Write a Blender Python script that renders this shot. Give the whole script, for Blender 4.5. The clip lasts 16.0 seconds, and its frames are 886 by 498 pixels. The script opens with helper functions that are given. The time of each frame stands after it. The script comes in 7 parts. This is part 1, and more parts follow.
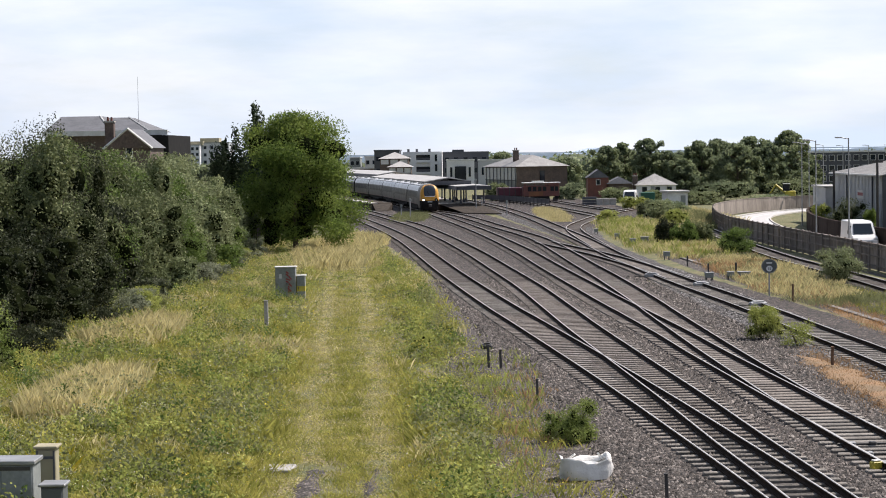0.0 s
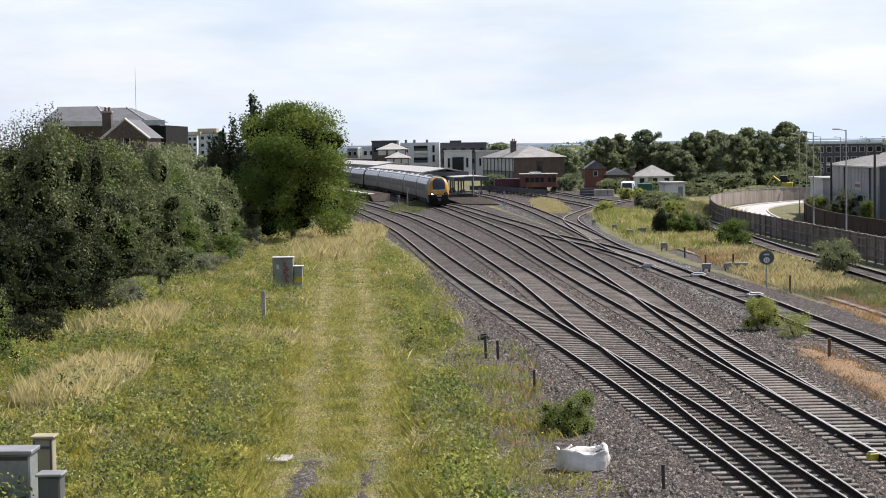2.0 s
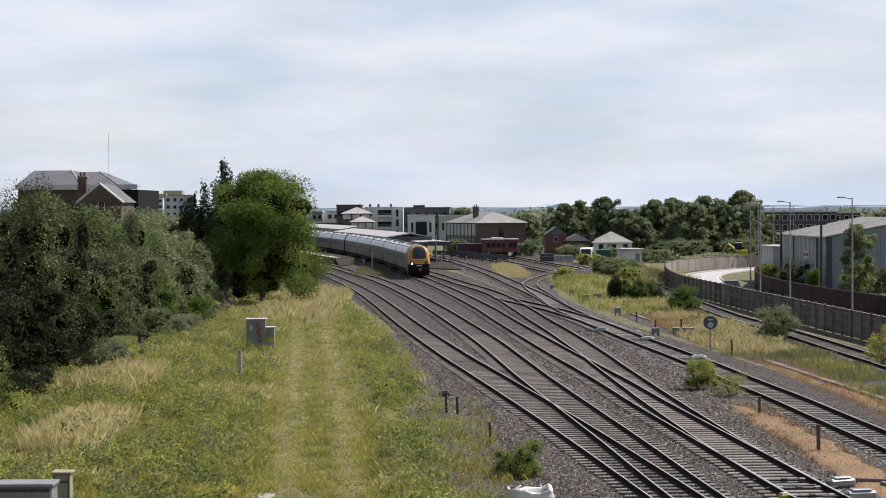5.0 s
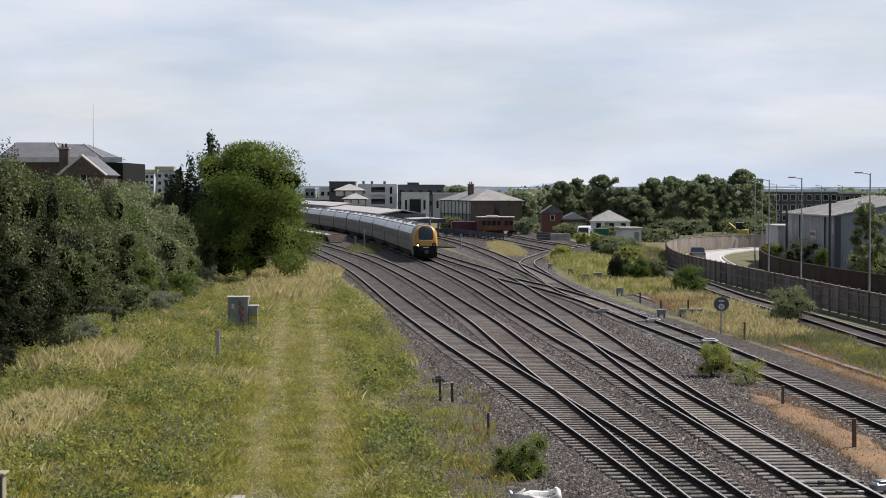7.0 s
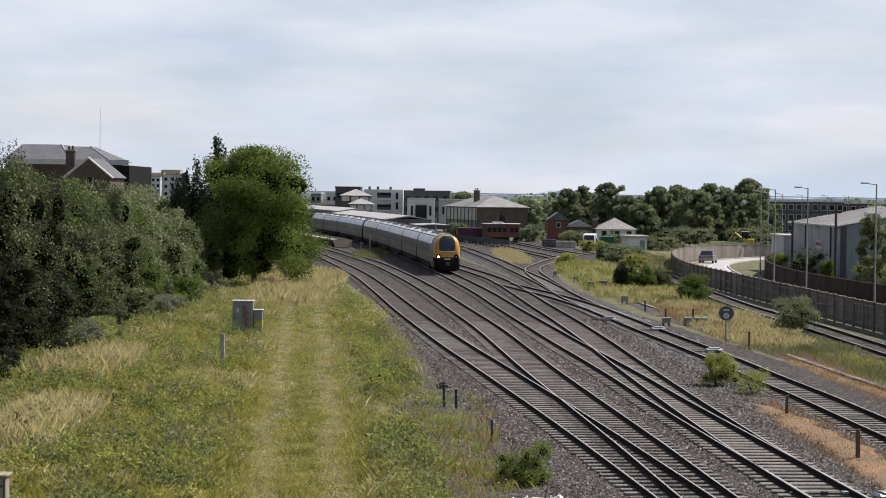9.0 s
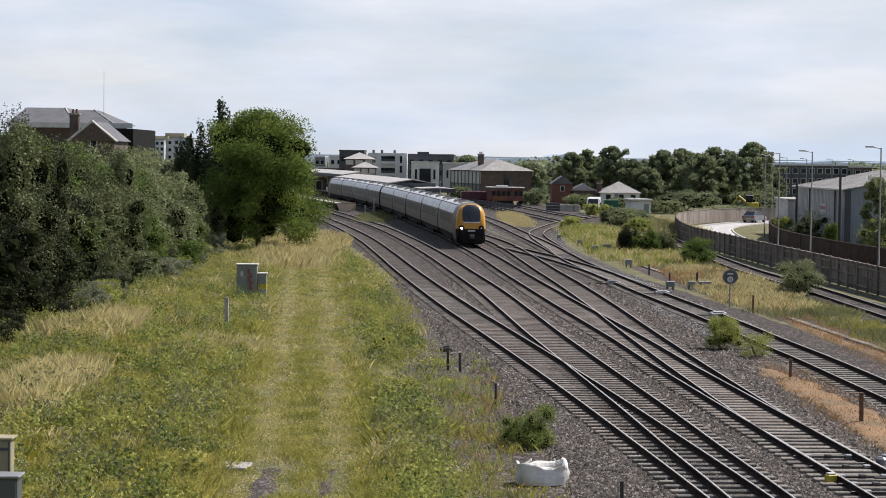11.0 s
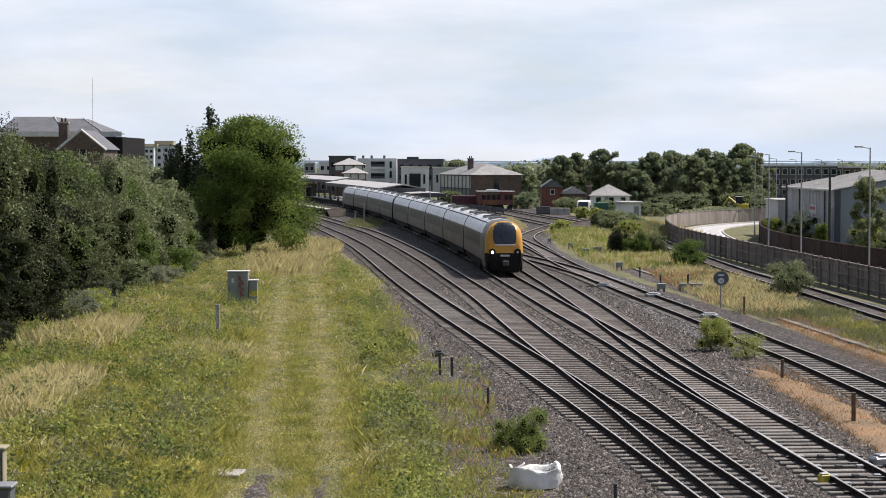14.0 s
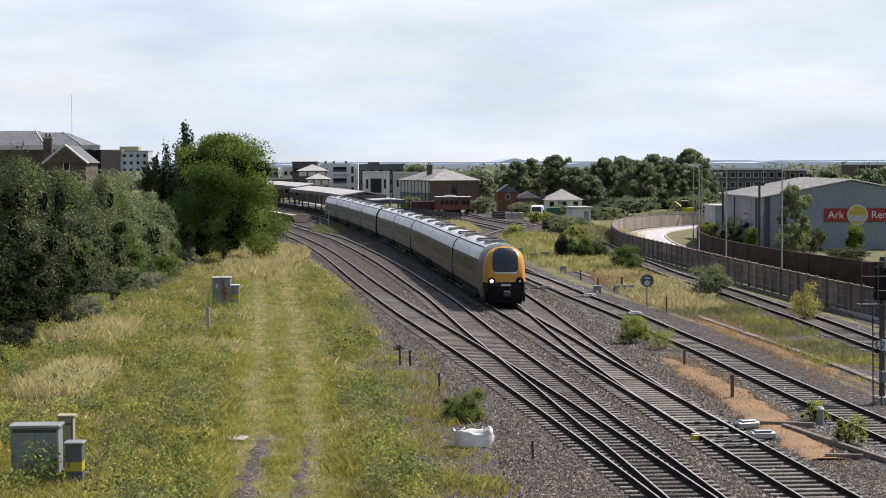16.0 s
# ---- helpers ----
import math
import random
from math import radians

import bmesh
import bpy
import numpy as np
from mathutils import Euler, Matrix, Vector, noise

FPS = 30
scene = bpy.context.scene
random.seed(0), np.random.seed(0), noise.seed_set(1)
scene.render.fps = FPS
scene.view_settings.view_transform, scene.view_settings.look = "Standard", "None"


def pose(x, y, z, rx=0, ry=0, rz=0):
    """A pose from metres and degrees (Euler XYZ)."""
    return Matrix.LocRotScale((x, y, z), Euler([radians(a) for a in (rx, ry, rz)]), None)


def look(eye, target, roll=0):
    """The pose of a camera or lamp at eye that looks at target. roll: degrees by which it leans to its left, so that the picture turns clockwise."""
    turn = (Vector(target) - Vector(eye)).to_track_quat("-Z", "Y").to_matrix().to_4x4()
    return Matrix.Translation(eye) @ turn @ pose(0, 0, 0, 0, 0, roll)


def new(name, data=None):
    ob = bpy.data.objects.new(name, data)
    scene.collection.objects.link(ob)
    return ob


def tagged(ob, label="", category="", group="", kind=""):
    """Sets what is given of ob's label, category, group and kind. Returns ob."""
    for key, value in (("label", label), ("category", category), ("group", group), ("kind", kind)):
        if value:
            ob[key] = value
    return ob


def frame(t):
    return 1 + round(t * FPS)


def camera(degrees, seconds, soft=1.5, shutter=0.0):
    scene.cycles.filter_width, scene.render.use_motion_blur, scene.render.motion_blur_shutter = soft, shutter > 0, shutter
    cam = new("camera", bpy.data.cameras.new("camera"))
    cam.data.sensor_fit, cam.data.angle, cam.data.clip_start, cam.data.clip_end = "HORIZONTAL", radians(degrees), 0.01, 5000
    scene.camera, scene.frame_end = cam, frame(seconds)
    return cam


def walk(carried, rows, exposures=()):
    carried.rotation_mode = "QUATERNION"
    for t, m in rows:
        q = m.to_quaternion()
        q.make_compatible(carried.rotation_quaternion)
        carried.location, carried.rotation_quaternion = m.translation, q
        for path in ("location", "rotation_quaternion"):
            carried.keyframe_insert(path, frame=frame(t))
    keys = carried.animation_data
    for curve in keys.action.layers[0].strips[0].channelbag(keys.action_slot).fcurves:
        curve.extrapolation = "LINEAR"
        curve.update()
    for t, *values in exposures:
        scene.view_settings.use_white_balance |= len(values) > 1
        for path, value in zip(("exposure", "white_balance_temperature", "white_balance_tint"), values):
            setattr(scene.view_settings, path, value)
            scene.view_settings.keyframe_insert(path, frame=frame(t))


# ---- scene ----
cam = camera(24.56, 16.0, soft=1.0)
# seconds, place of the eye, turn, tilt and lean
ROWS = [
    (0.0, 0.00, 0.00, 7.95, 0.899, -2.678, 0.925),
    (0.5, 0.00, 0.00, 7.95, 0.683, -2.867, 1.030),
    (1.0, 0.00, 0.00, 7.95, 0.848, -3.111, 0.738),
    (1.5, 0.00, 0.00, 7.95, 0.824, -3.131, 0.857),
    (2.0, 0.00, 0.00, 7.95, 0.830, -2.937, 0.809),
    (2.5, 0.00, 0.00, 7.95, 0.884, -2.819, 1.024),
    (3.0, 0.00, 0.00, 7.95, 0.793, -2.117, 1.140),
    (3.5, 0.00, -2.68, 8.06, -0.500, -1.848, 1.149),
    (4.0, 0.00, -11.00, 8.54, -0.365, -1.153, 1.020),
    (6.5, 0.00, 0.00, 7.95, -0.310, -1.508, -0.620),
    (7.0, 0.00, 0.00, 7.95, -0.365, -1.760, -0.110),
    (7.5, 0.00, 0.00, 7.95, -0.297, -1.470, -0.129),
    (8.0, 0.00, 0.00, 7.95, -0.321, -1.485, -0.569),
    (10.5, 0.00, 0.00, 7.95, -0.145, -2.238, -0.765),
    (11.0, 0.00, 0.00, 7.95, -0.081, -2.615, -0.731),
    (11.5, 0.00, 0.00, 7.95, -0.098, -2.776, -0.170),
    (12.0, 0.00, 0.00, 7.95, -0.072, -2.601, -0.111),
    (12.5, 0.00, 0.00, 7.95, 0.000, -2.481, 0.000),
    (13.0, 0.00, 0.00, 7.95, 0.078, -2.399, -0.563),
    (13.5, 0.00, 0.00, 7.95, -0.324, -2.338, -0.173),
    (14.0, 0.00, 0.00, 7.95, -0.372, -2.482, -0.092),
    (14.5, 0.00, 0.00, 7.95, -0.535, -2.646, 0.313),
    (15.0, 0.00, -3.43, 8.14, -0.981, -2.633, 0.050),
    (15.5, 0.00, -12.00, 8.71, -1.360, -2.286, 0.035),
    (16.0, 0.00, -15.00, 9.04, -1.484, -2.470, 0.241),
]
walk(cam, [(t, pose(x, y, z, 90 + tilt, lean, turn)) for t, x, y, z, turn, tilt, lean in ROWS],
     [(t, stops, 6480, 15) for t, stops in ((0.0, 0.2), (2.5, 0.2), (4.0, 0.05), (6.5, -0.15), (8.0, -0.15), (10.5, -0.08), (13.0, 0.02), (16.0, 0.08))])

# ---- world, sun ----
SUN_EL, SUN_AZ = 53.0, 62.0  # the sun stands ahead and to the right, azimuth from +y towards +x


def make_world():
    w = bpy.data.worlds.new("sky")
    scene.world = w
    w.use_nodes = True
    nt = w.node_tree
    nt.nodes.clear()
    N, L = nt.nodes.new, nt.links.new
    out, bg, bg2, mixs = N("ShaderNodeOutputWorld"), N("ShaderNodeBackground"), N("ShaderNodeBackground"), N("ShaderNodeMixShader")
    sky = N("ShaderNodeTexSky")
    sky.sky_type = "NISHITA"
    sky.sun_disc = False
    sky.sun_elevation = radians(SUN_EL)
    sky.sun_rotation = radians(SUN_AZ)
    sky.dust_density, sky.air_density = 0.3, 1.0
    bg.inputs[1].default_value = 0.085
    L(sky.outputs[0], bg.inputs[0])
    tc, mp, nz, ramp = N("ShaderNodeTexCoord"), N("ShaderNodeMapping"), N("ShaderNodeTexNoise"), N("ShaderNodeValToRGB")
    mp.inputs["Scale"].default_value = (1.6, 1.6, 7.0)
    nz.inputs["Scale"].default_value = 3.6
    nz.inputs["Detail"].default_value = 7
    nz.inputs["Roughness"].default_value = 0.62
    ramp.color_ramp.elements[0].position, ramp.color_ramp.elements[1].position = 0.30, 0.56
    ramp.color_ramp.elements[0].color = (0.67, 0.67, 0.67, 1)
    ramp.color_ramp.elements[1].color = (1, 1, 1, 1)
    L(tc.outputs["Generated"], mp.inputs[0])
    L(mp.outputs[0], nz.inputs[0])
    L(nz.outputs[0], ramp.inputs[0])
    nz2, ramp2 = N("ShaderNodeTexNoise"), N("ShaderNodeValToRGB")
    nz2.inputs["Scale"].default_value = 5.0
    nz2.inputs["Detail"].default_value = 6
    ramp2.color_ramp.elements[0].position, ramp2.color_ramp.elements[1].position = 0.35, 0.65
    ramp2.color_ramp.elements[0].color = (0.64, 0.755, 0.885, 1)
    ramp2.color_ramp.elements[1].color = (0.85, 0.905, 0.965, 1)
    L(mp.outputs[0], nz2.inputs[0])
    L(nz2.outputs[0], ramp2.inputs[0])
    L(ramp2.outputs[0], bg2.inputs[0])
    # thin cloud scatters forwards: brightest on the sun's side of the sky
    dot, glare = N("ShaderNodeVectorMath"), N("ShaderNodeMapRange")
    dot.operation = "DOT_PRODUCT"
    ce = math.cos(radians(SUN_EL))
    dot.inputs[1].default_value = (ce * math.sin(radians(SUN_AZ)), ce * math.cos(radians(SUN_AZ)), math.sin(radians(SUN_EL)))
    L(tc.outputs["Generated"], dot.inputs[0])
    glare.inputs[1].default_value, glare.inputs[2].default_value = -0.35, 0.22
    glare.inputs[3].default_value, glare.inputs[4].default_value = 0.10, 1.0
    L(dot.outputs["Value"], glare.inputs[0])
    L(glare.outputs[0], bg2.inputs[1])
    sep, thin, cover = N("ShaderNodeSeparateXYZ"), N("ShaderNodeMapRange"), N("ShaderNodeMath")
    L(tc.outputs["Generated"], sep.inputs[0])
    thin.inputs[1].default_value, thin.inputs[2].default_value = 0.10, 0.55
    thin.inputs[3].default_value, thin.inputs[4].default_value = 1.0, 0.30
    L(sep.outputs["Z"], thin.inputs[0])
    cover.operation = "MULTIPLY"
    L(ramp.outputs[0], cover.inputs[0])
    L(thin.outputs[0], cover.inputs[1])
    L(cover.outputs[0], mixs.inputs[0])
    L(bg.outputs[0], mixs.inputs[1])
    L(bg2.outputs[0], mixs.inputs[2])
    L(mixs.outputs[0], out.inputs[0])


make_world()
sun = new("sun", bpy.data.lights.new("sun", "SUN"))
sun.data.energy, sun.data.angle, sun.data.color = 6.0, radians(1.0), (1.0, 0.93, 0.83)
sun.matrix_world = look((200 * math.sin(radians(SUN_AZ)), 200 * math.cos(radians(SUN_AZ)), 200 * math.tan(radians(SUN_EL))), (0, 0, 0))
scene.view_settings.exposure = 0.0

# ---- materials ----


def mat(name, c1, c2=None, scale=2.0, rough=0.8, metal=0.0, bump=0.0, bscale=20.0, c3=None, fine=0.0, island=0.0, objrand=0.0, stretch=(1, 1, 1), spread=(0.35, 0.65), spec=0.5):
    """A surface with two scales of colour variation and a fine relief, at real size."""
    m = bpy.data.materials.new(name)
    m.use_nodes = True
    nt = m.node_tree
    N, L = nt.nodes.new, nt.links.new
    b = nt.nodes["Principled BSDF"]
    b.inputs["Roughness"].default_value = rough
    b.inputs["Metallic"].default_value = metal
    b.inputs["Specular IOR Level"].default_value = spec
    geo, mp = N("ShaderNodeNewGeometry"), N("ShaderNodeMapping")
    tc = N("ShaderNodeTexCoord")
    L(geo.outputs["Position"] if island >= 0 else tc.outputs["Object"], mp.inputs[0])
    mp.inputs["Scale"].default_value = stretch
    nz, ramp = N("ShaderNodeTexNoise"), N("ShaderNodeValToRGB")
    nz.inputs["Scale"].default_value, nz.inputs["Detail"].default_value = scale, 6
    L(mp.outputs[0], nz.inputs[0])
    L(nz.outputs[0], ramp.inputs[0])
    e = ramp.color_ramp.elements
    c2 = c2 or tuple(v * 0.75 for v in c1)
    e[0].position, e[1].position = spread
    e[0].color, e[1].color = (*c1, 1), (*c2, 1)
    if c3:
        k = e.new(sum(spread) / 2)
        k.color = (*c3, 1)
    col = ramp.outputs[0]
    if fine:
        n2, mul = N("ShaderNodeTexNoise"), N("ShaderNodeMix")
        n2.inputs["Scale"].default_value, n2.inputs["Detail"].default_value = bscale, 3
        L(mp.outputs[0], n2.inputs[0])
        mr = N("ShaderNodeMapRange")
        mr.inputs[1].default_value, mr.inputs[2].default_value = 0.3, 0.7
        mr.inputs[3].default_value, mr.inputs[4].default_value = 1 - fine, 1 + fine
        L(n2.outputs[0], mr.inputs[0])
        mul.data_type, mul.blend_type = "RGBA", "MULTIPLY"
        mul.inputs[0].default_value = 1
        L(col, mul.inputs[6])
        L(mr.outputs[0], mul.inputs[7])
        col = mul.outputs[2]
    for amount, src in ((island, geo.outputs["Random Per Island"]), (objrand, None)):
        if amount > 0:
            if src is None:
                src = N("ShaderNodeObjectInfo").outputs["Random"]
            mr, mul = N("ShaderNodeMapRange"), N("ShaderNodeMix")
            mr.inputs[3].default_value, mr.inputs[4].default_value = 1 - amount, 1 + amount
            L(src, mr.inputs[0])
            mul.data_type, mul.blend_type = "RGBA", "MULTIPLY"
            mul.inputs[0].default_value = 1
            L(col, mul.inputs[6])
            L(mr.outputs[0], mul.inputs[7])
            col = mul.outputs[2]
    L(col, b.inputs["Base Color"])
    if bump:
        n3, bp = N("ShaderNodeTexNoise"), N("ShaderNodeBump")
        n3.inputs["Scale"].default_value, n3.inputs["Detail"].default_value = bscale, 4
        L(mp.outputs[0], n3.inputs[0])
        L(n3.outputs[0], bp.inputs["Height"])
        bp.inputs["Strength"].default_value, bp.inputs["Distance"].default_value = bump, 0.05
        L(bp.outputs[0], b.inputs["Normal"])
    return m


def stone_mat(name, dark, light, warm, size):
    """Loose broken stone: one tint a stone, dark gaps between, soiled in patches."""
    m = mat(name, dark, light, 0.35, 0.9)
    nt = m.node_tree
    N, L = nt.nodes.new, nt.links.new
    b = nt.nodes["Principled BSDF"]
    geo = N("ShaderNodeNewGeometry")
    vor, hs = N("ShaderNodeTexVoronoi"), N("ShaderNodeSeparateColor")
    vor.inputs["Scale"].default_value = 1 / size
    L(geo.outputs["Position"], vor.inputs["Vector"])
    L(vor.outputs["Color"], hs.inputs[0])
    ramp = N("ShaderNodeValToRGB")
    e = ramp.color_ramp.elements
    e[0].position, e[1].position = 0.0, 1.0
    e[0].color, e[1].color = (*dark, 1), (*light, 1)
    k = e.new(0.62)
    k.color = (*warm, 1)
    L(hs.outputs[0], ramp.inputs[0])
    gap = N("ShaderNodeMapRange")
    gap.inputs[1].default_value, gap.inputs[2].default_value = 0.25, 0.75
    gap.inputs[3].default_value, gap.inputs[4].default_value = 1.15, 0.35
    L(vor.outputs["Distance"], gap.inputs[0])
    big, bm_ = N("ShaderNodeTexNoise"), N("ShaderNodeMapRange")
    big.inputs["Scale"].default_value, big.inputs["Detail"].default_value = 0.3, 5
    L(geo.outputs["Position"], big.inputs[0])
    bm_.inputs[1].default_value, bm_.inputs[2].default_value = 0.3, 0.7
    bm_.inputs[3].default_value, bm_.inputs[4].default_value = 0.75, 1.2
    L(big.outputs[0], bm_.inputs[0])
    col = ramp.outputs[0]
    mid, mm = N("ShaderNodeTexNoise"), N("ShaderNodeMapRange")
    mid.inputs["Scale"].default_value, mid.inputs["Detail"].default_value = 5.0, 4
    L(geo.outputs["Position"], mid.inputs[0])
    mm.inputs[1].default_value, mm.inputs[2].default_value = 0.32, 0.68
    mm.inputs[3].default_value, mm.inputs[4].default_value = 0.45, 1.6
    L(mid.outputs[0], mm.inputs[0])
    for src in (gap.outputs[0], bm_.outputs[0], mm.outputs[0]):
        mul = N("ShaderNodeMix")
        mul.data_type, mul.blend_type = "RGBA", "MULTIPLY"
        mul.inputs[0].default_value = 1
        L(col, mul.inputs[6])
        L(src, mul.inputs[7])
        col = mul.outputs[2]
    L(col, b.inputs["Base Color"])
    bp = N("ShaderNodeBump")
    bp.invert = True
    bp.inputs["Strength"].default_value, bp.inputs["Distance"].default_value = 0.9, 0.04
    L(vor.outputs["Distance"], bp.inputs["Height"])
    L(bp.outputs[0], b.inputs["Normal"])
    return m


def leaf_mat(name, c1, c2, scale=0.6, trans=0.25):
    m = mat(name, c1, c2, scale, 0.65, island=0.35, spec=0.15)
    nt = m.node_tree
    N, L = nt.nodes.new, nt.links.new
    b, out = nt.nodes["Principled BSDF"], nt.nodes["Material Output"]
    src = b.inputs["Base Color"].links[0].from_socket
    tr, mx = N("ShaderNodeBsdfTranslucent"), N("ShaderNodeMixShader")
    L(src, tr.inputs[0])
    mx.inputs[0].default_value = trans
    L(b.outputs[0], mx.inputs[1])
    L(tr.outputs[0], mx.inputs[2])
    L(mx.outputs[0], out.inputs[0])
    return m


def glow(name, col, strength):
    m = bpy.data.materials.new(name)
    m.use_nodes = True
    b = m.node_tree.nodes["Principled BSDF"]
    b.inputs["Base Color"].default_value = (*col, 1)
    b.inputs["Emission Color"].default_value = (*col, 1)
    b.inputs["Emission Strength"].default_value = strength
    return m


M_BALLAST = stone_mat("ballast", (0.005, 0.0042, 0.004), (0.225, 0.178, 0.155), (0.030, 0.0235, 0.020), 0.085)
M_BALLAST2 = stone_mat("fresh_ballast", (0.007, 0.0066, 0.007), (0.29, 0.27, 0.27), (0.050, 0.046, 0.046), 0.085)
M_GRAVEL = stone_mat("gravel", (0.018, 0.015, 0.014), (0.22, 0.19, 0.175), (0.075, 0.062, 0.055), 0.07)
M_STONE = mat("ballast_stone", (0.024, 0.021, 0.019), (0.175, 0.157, 0.145), 7.0, 0.9, c3=(0.060, 0.052, 0.047), island=0.8)
M_STONE2 = mat("fresh_ballast_stone", (0.034, 0.033, 0.033), (0.225, 0.217, 0.217), 7.0, 0.9, c3=(0.085, 0.082, 0.082), island=0.8)
M_EARTH = mat("meadow_soil", (0.075, 0.085, 0.032), (0.17, 0.145, 0.075), 0.7, 0.95, bump=0.6, bscale=9, c3=(0.115, 0.115, 0.045), fine=0.7)
M_DRY = mat("dry_moss", (0.27, 0.165, 0.085), (0.17, 0.12, 0.07), 0.8, 0.95, bump=0.5, bscale=12, fine=0.3)
M_RAILHEAD = mat("rail_steel_worn", (0.66, 0.63, 0.60), (0.50, 0.47, 0.44), 3, 0.40, 0.4)
M_RAILWEB = mat("rail_steel_rust", (0.022, 0.016, 0.013), (0.045, 0.030, 0.022), 4, 0.9, 0.0, spec=0.1)
M_SLEEPER = mat("sleeper_concrete", (0.132, 0.120, 0.106), (0.24, 0.222, 0.20), 1.2, 0.9, fine=0.25, bscale=15, objrand=0.22, bump=0.3)
M_TIMBER = mat("sleeper_timber", (0.135, 0.117, 0.102), (0.225, 0.20, 0.178), 0.8, 0.9, fine=0.3, bscale=10, island=0.2, bump=0.3)
M_GRASS = leaf_mat("grass_green", (0.25, 0.26, 0.055), (0.46, 0.425, 0.12), 0.9, 0.45)
M_STRAW = leaf_mat("grass_straw", (0.47, 0.41, 0.20), (0.63, 0.56, 0.30), 0.6, 0.45)
M_WEED = leaf_mat("weed_green", (0.225, 0.265, 0.062), (0.37, 0.395, 0.115), 0.6, 0.45)
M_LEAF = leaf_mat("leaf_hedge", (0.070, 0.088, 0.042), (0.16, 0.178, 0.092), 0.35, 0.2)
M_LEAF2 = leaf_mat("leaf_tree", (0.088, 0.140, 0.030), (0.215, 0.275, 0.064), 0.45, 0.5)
# Leaf colour lifted and greyed to paint haze over far trees and scrub.
M_LEAF3 = leaf_mat("leaf_far_haze", (0.165, 0.205, 0.12), (0.265, 0.305, 0.165), 0.16, 0.45)
# Leaf darkened for deep shade at the thicket's foot; also the dark verge bush.
M_LEAF_DARK = leaf_mat("leaf_dark_shade", (0.022, 0.029, 0.015), (0.060, 0.070, 0.036), 0.4, 0.25)
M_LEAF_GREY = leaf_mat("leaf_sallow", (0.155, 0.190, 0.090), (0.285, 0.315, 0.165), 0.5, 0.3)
M_CONIFER = leaf_mat("leaf_conifer", (0.028, 0.045, 0.024), (0.05, 0.07, 0.035), 0.5, 0.1)
# Near-black colour painted as the shade inside bushes and crowns.
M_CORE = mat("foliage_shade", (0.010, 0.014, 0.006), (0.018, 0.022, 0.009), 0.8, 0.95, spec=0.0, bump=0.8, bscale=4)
M_BARK = mat("bark", (0.10, 0.075, 0.05), (0.16, 0.13, 0.10), 3, 0.95, bump=0.6, bscale=15)
M_SILVER = mat("train_silver", (0.15, 0.147, 0.138), (0.085, 0.080, 0.073), 0.7, 0.45, 0.1, fine=0.2, bscale=4, spec=0.25, stretch=(1, 1, 0.5))
M_TRAINGLASS = mat("train_window_glass", (0.004, 0.005, 0.006), (0.012, 0.013, 0.014), 3, 0.35, spec=0.06)
M_ROOF_T = mat("train_roof", (0.70, 0.70, 0.71), (0.52, 0.52, 0.52), 0.6, 0.38, 0.2, fine=0.15, bscale=5)
M_YELLOW = mat("train_yellow", (0.62, 0.30, 0.028), (0.54, 0.26, 0.025), 1.0, 0.4)
M_BLACK = mat("black_rubber", (0.012, 0.012, 0.0125), (0.02, 0.019, 0.018), 2, 0.8, spec=0.1)
M_GLASS_D = mat("dark_glass", (0.010, 0.016, 0.024), (0.014, 0.020, 0.028), 1, 0.08)
M_MAROON = mat("maroon_paint", (0.10, 0.012, 0.03), None, 2, 0.4)
M_PLAT = mat("platform_wall", (0.075, 0.065, 0.055), (0.045, 0.04, 0.036), 2.0, 0.95, fine=0.4, bscale=8, bump=0.3, spec=0.05)
M_RUT = mat("trodden_soil", (0.25, 0.22, 0.09), (0.15, 0.15, 0.06), 1.5, 0.95, fine=0.3, bscale=14, bump=0.3)
M_LAMP = glow("headlight_on", (1.0, 0.97, 0.9), 9)
M_SCREEN = mat("windscreen_glass", (0.016, 0.024, 0.036), (0.020, 0.030, 0.045), 1, 0.32)
M_GREY = mat("grey_painted_steel", (0.24, 0.26, 0.26), (0.19, 0.21, 0.20), 1.5, 0.6, fine=0.15, bscale=12)
M_PALE = mat("pale_grey_paint", (0.62, 0.63, 0.62), (0.52, 0.53, 0.52), 1.5, 0.6, fine=0.1, bscale=10)
M_WHITE = mat("white_render", (0.72, 0.735, 0.75), (0.62, 0.635, 0.65), 0.5, 0.8, fine=0.08, bscale=5)
M_BRICK = mat("brown_brick", (0.130, 0.096, 0.080), (0.095, 0.073, 0.063), 1.2, 0.9, fine=0.25, bscale=6)
M_SLATE = mat("slate_roof", (0.125, 0.13, 0.145), (0.09, 0.095, 0.105), 0.8, 0.75, fine=0.15, bscale=4)
# Slate copy with sunlight put into its tone, for shed and hut roofs.
M_SLATE_PALE = mat("sunlit_pale_slate", (0.30, 0.295, 0.29), (0.22, 0.215, 0.21), 0.8, 0.6, fine=0.2, bscale=4)
M_CLAD = mat("grey_cladding", (0.27, 0.31, 0.35), (0.24, 0.275, 0.315), 0.4, 0.55, fine=0.06, bscale=3)
M_CLADL = mat("light_cladding", (0.46, 0.48, 0.50), (0.40, 0.42, 0.44), 0.4, 0.6, fine=0.06, bscale=3)
M_METROOF = mat("metal_roof", (0.46, 0.45, 0.43), (0.36, 0.35, 0.34), 0.5, 0.5, fine=0.1, bscale=3)
M_FENCE = mat("weathered_timber", (0.185, 0.158, 0.136), (0.275, 0.238, 0.208), 1.3, 0.9, fine=0.25, bscale=8, objrand=0.25, bump=0.3, stretch=(1, 1, 0.15))
